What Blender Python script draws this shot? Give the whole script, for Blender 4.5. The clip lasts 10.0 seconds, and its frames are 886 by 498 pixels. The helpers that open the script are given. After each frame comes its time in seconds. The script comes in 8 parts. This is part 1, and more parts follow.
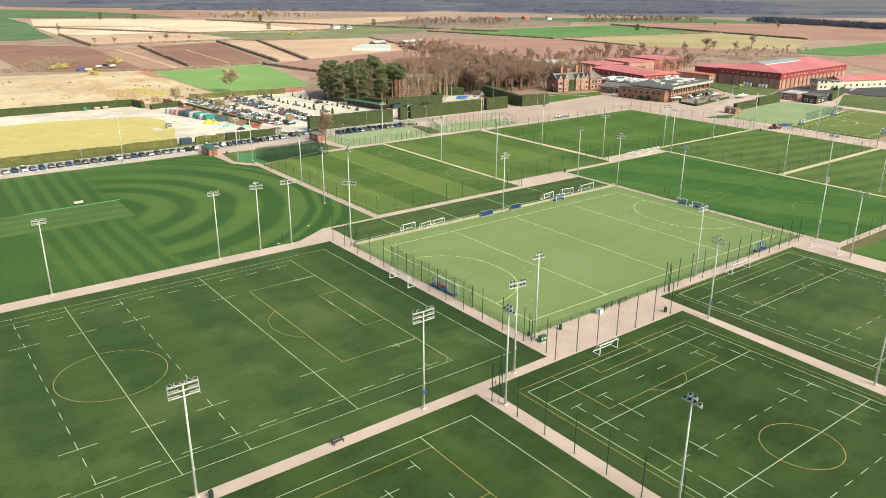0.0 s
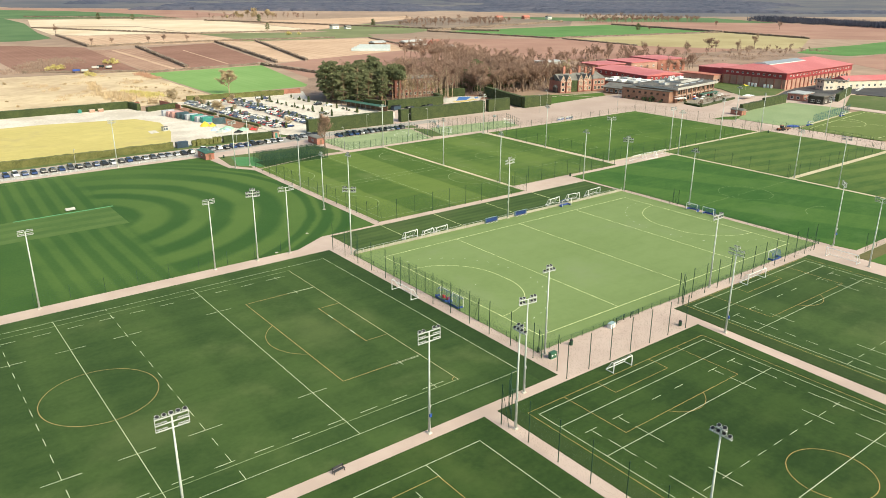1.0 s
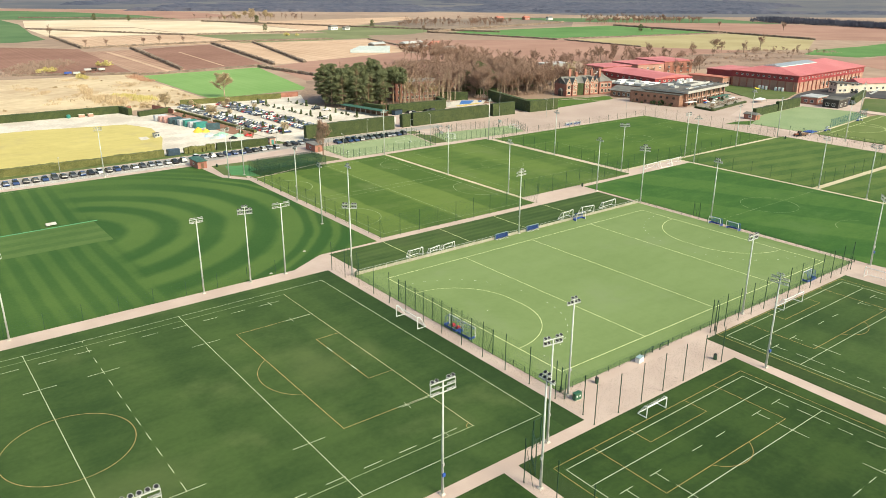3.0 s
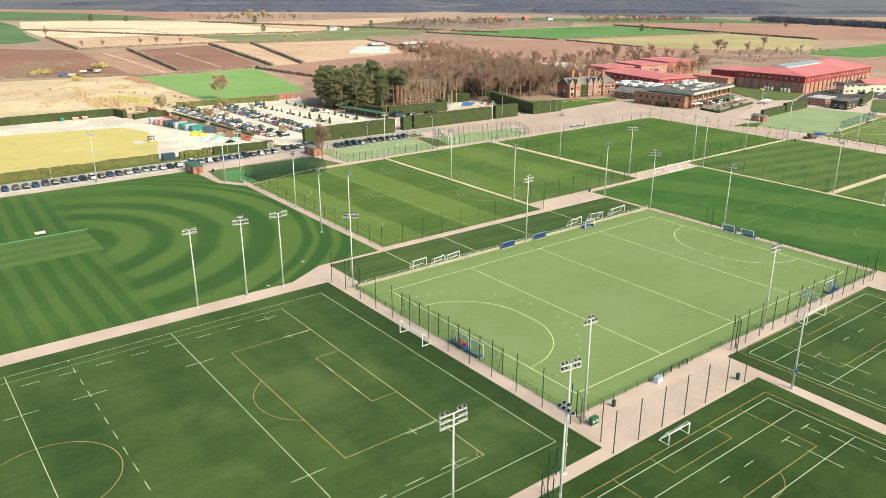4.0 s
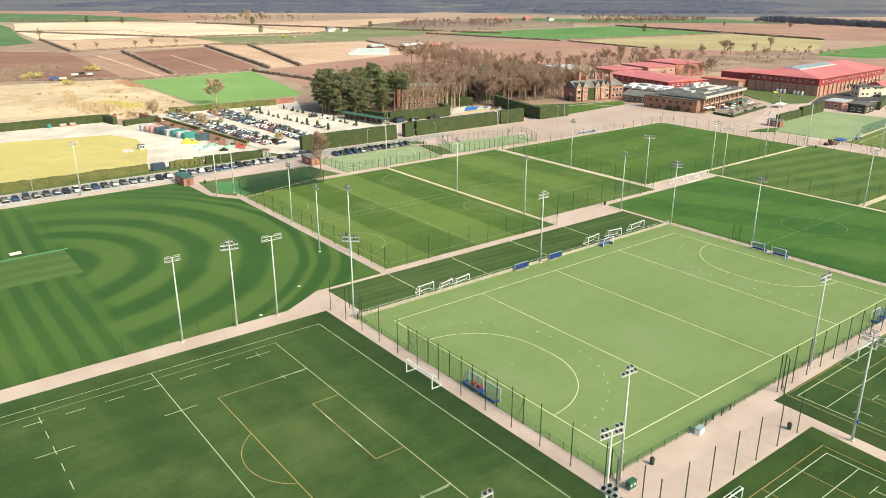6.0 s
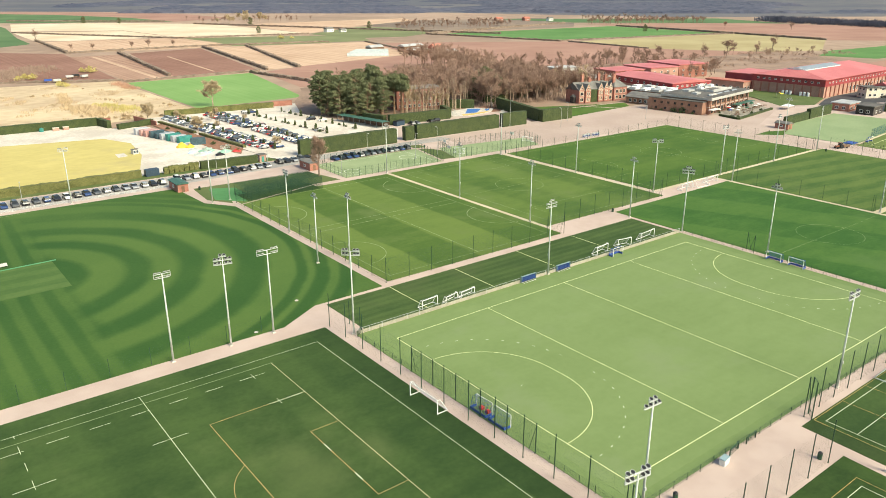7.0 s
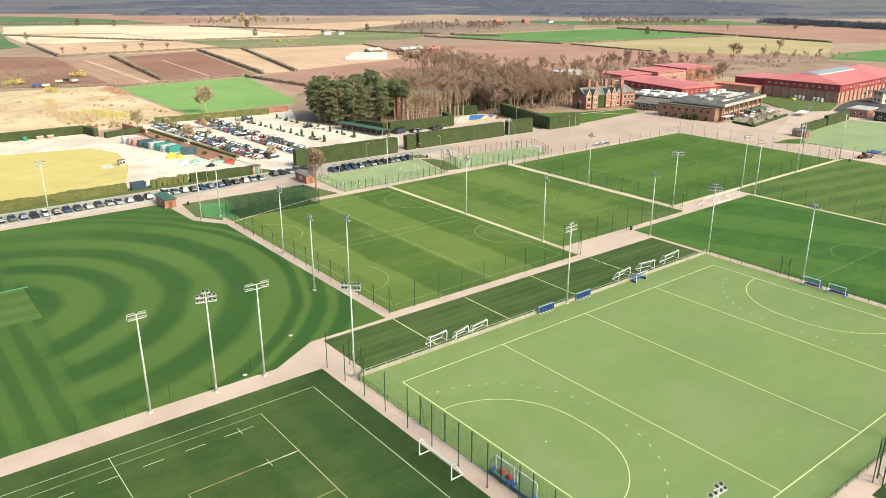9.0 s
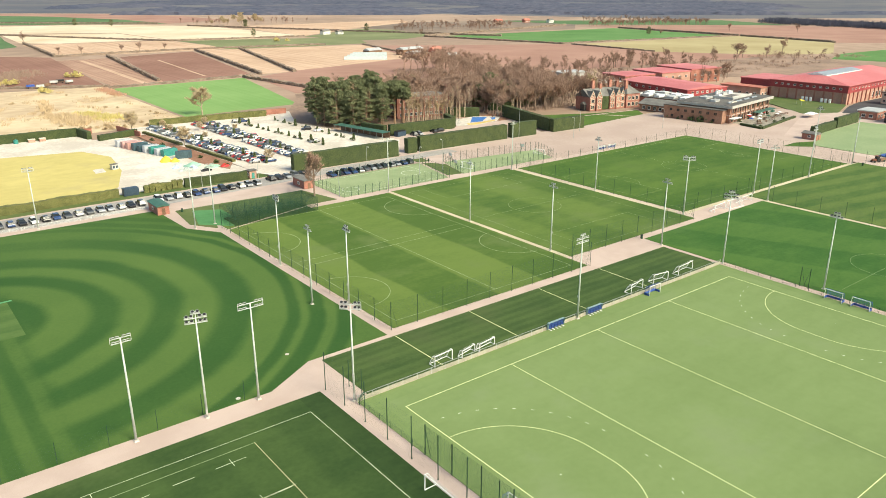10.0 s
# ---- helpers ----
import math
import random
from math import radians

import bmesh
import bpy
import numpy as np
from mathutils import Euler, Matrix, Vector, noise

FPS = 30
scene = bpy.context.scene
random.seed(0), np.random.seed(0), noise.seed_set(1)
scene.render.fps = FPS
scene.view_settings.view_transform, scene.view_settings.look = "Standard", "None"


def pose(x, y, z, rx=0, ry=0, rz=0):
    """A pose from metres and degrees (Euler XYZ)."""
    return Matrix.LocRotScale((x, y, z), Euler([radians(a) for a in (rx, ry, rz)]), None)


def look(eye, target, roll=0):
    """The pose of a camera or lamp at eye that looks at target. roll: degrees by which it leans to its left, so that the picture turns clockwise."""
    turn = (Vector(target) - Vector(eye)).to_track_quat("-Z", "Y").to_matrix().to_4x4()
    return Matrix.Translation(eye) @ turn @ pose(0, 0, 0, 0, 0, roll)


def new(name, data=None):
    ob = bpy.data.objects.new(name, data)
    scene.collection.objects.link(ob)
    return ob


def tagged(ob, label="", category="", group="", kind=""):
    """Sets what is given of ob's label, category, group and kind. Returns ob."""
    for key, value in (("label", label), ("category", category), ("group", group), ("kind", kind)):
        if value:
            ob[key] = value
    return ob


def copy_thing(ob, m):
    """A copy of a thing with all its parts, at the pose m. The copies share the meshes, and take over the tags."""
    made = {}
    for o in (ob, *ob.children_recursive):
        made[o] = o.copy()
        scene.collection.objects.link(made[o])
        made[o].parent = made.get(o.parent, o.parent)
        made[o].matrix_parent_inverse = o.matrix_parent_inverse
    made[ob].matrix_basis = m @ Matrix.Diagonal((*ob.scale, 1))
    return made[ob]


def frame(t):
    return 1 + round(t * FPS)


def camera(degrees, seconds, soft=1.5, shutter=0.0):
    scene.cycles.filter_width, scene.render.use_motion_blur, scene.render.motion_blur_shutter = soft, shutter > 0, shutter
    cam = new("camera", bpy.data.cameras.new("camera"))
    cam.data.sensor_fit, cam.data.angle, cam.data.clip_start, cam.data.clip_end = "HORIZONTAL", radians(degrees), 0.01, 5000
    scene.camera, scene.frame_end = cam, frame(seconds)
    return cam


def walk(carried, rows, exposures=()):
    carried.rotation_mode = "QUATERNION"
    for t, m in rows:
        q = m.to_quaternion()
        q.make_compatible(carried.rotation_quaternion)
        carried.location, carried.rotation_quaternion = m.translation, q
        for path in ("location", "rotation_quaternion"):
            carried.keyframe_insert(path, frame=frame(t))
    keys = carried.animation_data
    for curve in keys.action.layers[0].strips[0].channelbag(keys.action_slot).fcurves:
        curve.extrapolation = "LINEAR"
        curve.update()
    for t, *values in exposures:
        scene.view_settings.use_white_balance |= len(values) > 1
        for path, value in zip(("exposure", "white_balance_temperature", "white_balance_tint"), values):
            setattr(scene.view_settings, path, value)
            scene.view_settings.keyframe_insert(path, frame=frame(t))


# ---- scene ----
cam = camera(61.1, 10.0, soft=0.5)
METRES, EYE, TILT, LEAN, TURN = 80.36, 64.6, 0.0, 0.0, -37.4
PATH = [
    (0, (0.571, 1.376, 64.722), (1.719, 2.87, 64.051), 0.4),
    (0.5, (2.281, 4.531, 64.701), (3.43, 6.024, 64.031), 0.3),
    (1, (4.062, 7.663, 64.663), (5.211, 9.156, 63.991), 0.3),
    (1.5, (5.854, 10.781, 64.598), (7.003, 12.275, 63.927), 0.3),
    (2, (7.687, 13.921, 64.519), (8.837, 15.413, 63.847), 0.3),
    (2.5, (9.535, 17.249, 64.415), (10.686, 18.74, 63.744), 0.3),
    (4, (15.143, 27.727, 63.998), (16.297, 29.217, 63.328), 0.2),
    (4.5, (17.081, 31.119, 63.935), (18.235, 32.608, 63.265), 0.1),
    (5, (19.106, 34.539, 63.89), (20.262, 36.028, 63.22), 0.1),
    (5.5, (21.13, 37.993, 63.868), (22.285, 39.482, 63.199), 0.1),
    (7, (26.992, 48.191, 63.831), (28.15, 49.678, 63.162), -0.0),
    (7.5, (29.053, 51.706, 63.872), (30.213, 53.193, 63.206), -0.0),
    (8, (31.093, 55.237, 63.876), (32.255, 56.723, 63.212), 0.0),
    (8.5, (33.084, 58.785, 63.803), (34.247, 60.27, 63.138), -0.0),
    (9, (35.175, 62.41, 63.729), (36.339, 63.895, 63.064), -0.0),
    (9.5, (37.248, 65.941, 63.661), (38.413, 67.425, 62.996), 0.0),
    (10, (39.399, 69.484, 63.602), (40.564, 70.967, 62.936), -0.0),
]
walk(cam, [(t, look(eye, target, roll)) for t, eye, target, roll in PATH], [(0.0, 0.80, 6800, 0), (5.0, 0.86, 6800, 0), (10.0, 0.92, 6800, 0)])

# ---- light ----
SUN_EL, SUN_AZ = radians(40), radians(165)   # azimuth clockwise from +y
world = bpy.data.worlds.new("sky")
scene.world = world
world.use_nodes = True
wn = world.node_tree
bg = wn.nodes["Background"]
sky = wn.nodes.new("ShaderNodeTexSky")
sky.sky_type, sky.sun_disc = "NISHITA", False
sky.sun_elevation, sky.sun_rotation = SUN_EL, SUN_AZ
sky.air_density, sky.dust_density = 1.0, 2.5
wn.links.new(sky.outputs[0], bg.inputs[0])
bg.inputs[1].default_value = 0.105
sun = new("sun", bpy.data.lights.new("sun", "SUN"))
sun.data.energy, sun.data.angle, sun.data.color = 3.0, radians(28), (1.0, 0.90, 0.74)
sun.matrix_world = look((math.sin(SUN_AZ) * 50, math.cos(SUN_AZ) * 50, math.tan(SUN_EL) * 50), (0, 0, 0))

# ---- materials ----
rnd = random.Random(7)


def nodes_of(name):
    m = bpy.data.materials.new(name)
    m.use_nodes = True
    nt = m.node_tree
    return m, nt, nt.nodes["Principled BSDF"]


def noise_node(nt, scale, detail=4.0, vec=None, rough=0.55):
    n = nt.nodes.new("ShaderNodeTexNoise")
    n.inputs["Scale"].default_value, n.inputs["Detail"].default_value, n.inputs["Roughness"].default_value = scale, detail, rough
    if vec is not None:
        nt.links.new(vec, n.inputs["Vector"])
    return n.outputs["Fac"]


def math_node(nt, op, a, b=None, c=None):
    n = nt.nodes.new("ShaderNodeMath")
    n.operation = op
    for i, v in enumerate((a, b, c)):
        if v is None:
            continue
        if isinstance(v, (int, float)):
            n.inputs[i].default_value = v
        else:
            nt.links.new(v, n.inputs[i])
    return n.outputs[0]


def ramp(nt, fac, lo, hi):
    """0 below lo, 1 above hi."""
    n = nt.nodes.new("ShaderNodeMapRange")
    n.interpolation_type = "SMOOTHSTEP"
    n.inputs["From Min"].default_value, n.inputs["From Max"].default_value = lo, hi
    nt.links.new(fac, n.inputs["Value"])
    return n.outputs["Result"]


def blend(nt, fac, a, b):
    n = nt.nodes.new("ShaderNodeMix")
    n.data_type = "RGBA"
    if isinstance(fac, (int, float)):
        n.inputs[0].default_value = fac
    else:
        nt.links.new(fac, n.inputs[0])
    for i, v in ((6, a), (7, b)):
        if isinstance(v, tuple):
            n.inputs[i].default_value = (*v, 1)
        else:
            nt.links.new(v, n.inputs[i])
    return n.outputs[2]


def bump_node(nt, bsdf, height, strength, dist):
    b = nt.nodes.new("ShaderNodeBump")
    b.inputs["Strength"].default_value, b.inputs["Distance"].default_value = strength, dist
    nt.links.new(height, b.inputs["Height"])
    nt.links.new(b.outputs[0], bsdf.inputs["Normal"])


def place(nt):
    return nt.nodes.new("ShaderNodeNewGeometry").outputs["Position"]


def mat(name, a, b, big=0.1, small=3.0, rough=0.85, metal=0.0, bump=0.0, dist=0.03, spread=0.12, grain=0.35):
    """Two colours mixed by a broad and a fine noise in world metres."""
    m, nt, bs = nodes_of(name)
    p = place(nt)
    n1, n2 = noise_node(nt, big, 5, p), noise_node(nt, small, 3, p)
    f = math_node(nt, "ADD", math_node(nt, "MULTIPLY", n1, 1 - grain), math_node(nt, "MULTIPLY", n2, grain))
    nt.links.new(blend(nt, ramp(nt, f, 0.5 - spread, 0.5 + spread), a, b), bs.inputs["Base Color"])
    bs.inputs["Roughness"].default_value, bs.inputs["Metallic"].default_value = rough, metal
    if bump:
        bump_node(nt, bs, n2, bump, dist)
    return m


def plain(name, col, rough=0.5, metal=0.0):
    """Painted or moulded small parts, with a slight unevenness."""
    return mat(name, tuple(c * 0.86 for c in col), tuple(min(1, c * 1.08) for c in col), 0.6, 6.0, rough, metal)


def island_mat(name, a, b, rough=0.8):
    """Foliage: the colour varies from leaf clump to leaf clump and tree to tree."""
    m, nt, bs = nodes_of(name)
    g = nt.nodes.new("ShaderNodeNewGeometry")
    o = nt.nodes.new("ShaderNodeObjectInfo").outputs["Random"]
    f = math_node(nt, "ADD", math_node(nt, "MULTIPLY", g.outputs["Random Per Island"], 0.65), math_node(nt, "MULTIPLY", o, 0.35))
    nt.links.new(blend(nt, f, a, b), bs.inputs["Base Color"])
    bs.inputs["Roughness"].default_value = rough
    return m


def turf(name, a, b, stripes=(), fine=2.0, wear=None, amount=0.5, spots=()):
    """Grass or carpet. spots: worn places (x, y, radius in x, radius in y); stripes: (direction in degrees, width in metres, weight, shift in metres, softness); wear: a worn colour."""
    m, nt, bs = nodes_of(name)
    p = place(nt)
    sep = nt.nodes.new("ShaderNodeSeparateXYZ")
    nt.links.new(p, sep.inputs[0])
    x, y = sep.outputs[0], sep.outputs[1]
    f = math_node(nt, "MULTIPLY_ADD", noise_node(nt, 0.028, 6, p, 0.6), 1.25, -0.125)
    f = math_node(nt, "ADD", math_node(nt, "MULTIPLY", f, 0.6), math_node(nt, "MULTIPLY", noise_node(nt, fine, 4, p), 0.4))
    stretch = nt.nodes.new("ShaderNodeMapping")
    stretch.inputs["Scale"].default_value, stretch.inputs["Rotation"].default_value = (0.10, 0.30, 1.0), (0, 0, 0.6)
    nt.links.new(p, stretch.inputs["Vector"])
    f = math_node(nt, "ADD", f, math_node(nt, "MULTIPLY", math_node(nt, "SUBTRACT", noise_node(nt, 1.0, 4, stretch.outputs[0], 0.6), 0.5), 0.55))
    f = math_node(nt, "ADD", f, math_node(nt, "MULTIPLY_ADD", noise_node(nt, 0.14, 5, p, 0.62), 0.36, -0.18))
    for deg, width, weight, *more in stripes:
        shift, soft_edge = more if more else (0.0, 0.4)
        u = math_node(nt, "ADD", math_node(nt, "MULTIPLY", x, math.cos(radians(deg))), math_node(nt, "MULTIPLY", y, math.sin(radians(deg))))
        wob = math_node(nt, "MULTIPLY_ADD", noise_node(nt, 0.06, 2, p), width * 0.16, -shift)
        s = math_node(nt, "SINE", math_node(nt, "MULTIPLY", math_node(nt, "ADD", u, wob), math.pi / width))
        s = math_node(nt, "SUBTRACT", ramp(nt, s, -soft_edge, soft_edge), 0.5)
        f = math_node(nt, "ADD", f, math_node(nt, "MULTIPLY", s, weight))
    col = blend(nt, ramp(nt, f, 0.5 - amount * 0.5, 0.5 + amount * 0.5), a, b)
    if wear:
        col = blend(nt, math_node(nt, "MULTIPLY", ramp(nt, noise_node(nt, 0.055, 7, p, 0.62), 0.52, 0.72), 0.60), col, wear)
    for sx, sy, rx, ry in spots:
        dx, dy = math_node(nt, "DIVIDE", math_node(nt, "SUBTRACT", x, sx), rx), math_node(nt, "DIVIDE", math_node(nt, "SUBTRACT", y, sy), ry)
        q = math_node(nt, "SQRT", math_node(nt, "ADD", math_node(nt, "MULTIPLY", dx, dx), math_node(nt, "MULTIPLY", dy, dy)))
        q = math_node(nt, "ADD", q, math_node(nt, "MULTIPLY_ADD", noise_node(nt, 0.25, 4, p), 1.0, -0.5))
        col = blend(nt, math_node(nt, "MULTIPLY_ADD", ramp(nt, q, 0.1, 1.0), -0.55, 0.55), col, wear)
    nt.links.new(col, bs.inputs["Base Color"])
    bs.inputs["Roughness"].default_value = 0.9
    bs.inputs["Specular IOR Level"].default_value = 0.2
    bump_node(nt, bs, noise_node(nt, 9.0, 2, p), 0.35, 0.03)
    return m


def mown(name, a, b, cx, cy, edges, band0, band, soft_edge=1.2):
    """The oval field: rings round (cx, cy) whose radii are edges, dark first; straight bands across x before them."""
    m, nt, bs = nodes_of(name)
    p = place(nt)
    sep = nt.nodes.new("ShaderNodeSeparateXYZ")
    nt.links.new(p, sep.inputs[0])
    x = math_node(nt, "SUBTRACT", sep.outputs[0], cx)
    y = math_node(nt, "SUBTRACT", sep.outputs[1], cy)
    wob = math_node(nt, "MULTIPLY_ADD", noise_node(nt, 0.06, 3, p), 2.4, -1.2)
    r = math_node(nt, "SQRT", math_node(nt, "ADD", math_node(nt, "MULTIPLY", x, x), math_node(nt, "MULTIPLY", y, y)))
    r = math_node(nt, "ADD", r, wob)
    cr = nt.nodes.new("ShaderNodeValToRGB")
    el = cr.color_ramp.elements
    while len(el) < 2 * len(edges):
        el.new(0.5)
    for i, e in enumerate(edges):
        w = min(soft_edge, 0.5 if e > 60 else 9.0)
        for k, (q, v) in enumerate(((e - w, i % 2), (e + w, (i + 1) % 2))):
            el[2 * i + k].position, el[2 * i + k].color = q / 90.0, (v, v, v, 1)
    nt.links.new(math_node(nt, "DIVIDE", r, 90.0), cr.inputs[0])
    lean = math_node(nt, "MULTIPLY_ADD", math_node(nt, "MAXIMUM", y, 0.0), -0.045, math_node(nt, "ADD", sep.outputs[0], math_node(nt, "MULTIPLY", wob, 0.35)))
    band_ = math_node(nt, "COSINE", math_node(nt, "MULTIPLY", math_node(nt, "SUBTRACT", lean, band0), 2 * math.pi / band))
    band_ = ramp(nt, band_, -0.7, 0.7)
    rag = math_node(nt, "MULTIPLY_ADD", noise_node(nt, 0.10, 3, p), 10.0, -5.0)
    side_ = ramp(nt, math_node(nt, "ADD", math_node(nt, "SUBTRACT", sep.outputs[0], 55.5), rag), -4.0, 4.0)
    west = ramp(nt, math_node(nt, "ADD", math_node(nt, "SUBTRACT", sep.outputs[0], 29.0), math_node(nt, "MULTIPLY", rag, 0.6)), -3.0, 3.0)
    band_ = math_node(nt, "MULTIPLY_ADD", math_node(nt, "MULTIPLY", band_, west), 0.52, 0.24)
    fade = math_node(nt, "MULTIPLY_ADD", ramp(nt, y, 22.0, 52.0), -0.65, 1.0)
    ring = math_node(nt, "MULTIPLY_ADD", math_node(nt, "SUBTRACT", cr.outputs[0], 0.55), fade, 0.55)
    ring = math_node(nt, "MULTIPLY", ring, side_)
    band_ = math_node(nt, "MULTIPLY", band_, math_node(nt, "SUBTRACT", 1.0, side_))
    s = math_node(nt, "SUBTRACT", math_node(nt, "ADD", ring, band_), 0.5)
    f = math_node(nt, "MULTIPLY_ADD", s, math_node(nt, "MULTIPLY_ADD", noise_node(nt, 0.022, 3, p), 0.50, 0.20), 0.12)
    f = math_node(nt, "ADD", f, math_node(nt, "MULTIPLY", noise_node(nt, 0.03, 6, p, 0.6), 0.72))
    f = math_node(nt, "ADD", f, math_node(nt, "MULTIPLY_ADD", noise_node(nt, 1.6, 4, p), 0.3, -0.17))
    nt.links.new(blend(nt, ramp(nt, f, 0.05, 0.9), a, b), bs.inputs["Base Color"])
    bs.inputs["Roughness"].default_value = 0.9
    bs.inputs["Specular IOR Level"].default_value = 0.2
    bump_node(nt, bs, noise_node(nt, 9.0, 2, p), 0.35, 0.03)
    return m


def ploughed(name, a, b, deg, width, weight=0.6):
    """Bare or sown farm land with furrows and drill lines."""
    m, nt, bs = nodes_of(name)
    p = place(nt)
    sep = nt.nodes.new("ShaderNodeSeparateXYZ")
    nt.links.new(p, sep.inputs[0])
    u = math_node(nt, "ADD", math_node(nt, "MULTIPLY", sep.outputs[0], math.cos(radians(deg))), math_node(nt, "MULTIPLY", sep.outputs[1], math.sin(radians(deg))))
    cmb = nt.nodes.new("ShaderNodeCombineXYZ")
    nt.links.new(u, cmb.inputs[0])
    drill = noise_node(nt, 1.0 / width, 3, cmb.outputs[0], 0.7)
    f = math_node(nt, "ADD", math_node(nt, "MULTIPLY", drill, weight), math_node(nt, "MULTIPLY", noise_node(nt, 0.012, 6, p, 0.6), 1 - weight))
    nt.links.new(blend(nt, ramp(nt, f, 0.36, 0.64), a, b), bs.inputs["Base Color"])
    bs.inputs["Roughness"].default_value = 0.95
    bs.inputs["Specular IOR Level"].default_value = 0.15
    bump_node(nt, bs, drill, 0.3, 0.2)
    return m


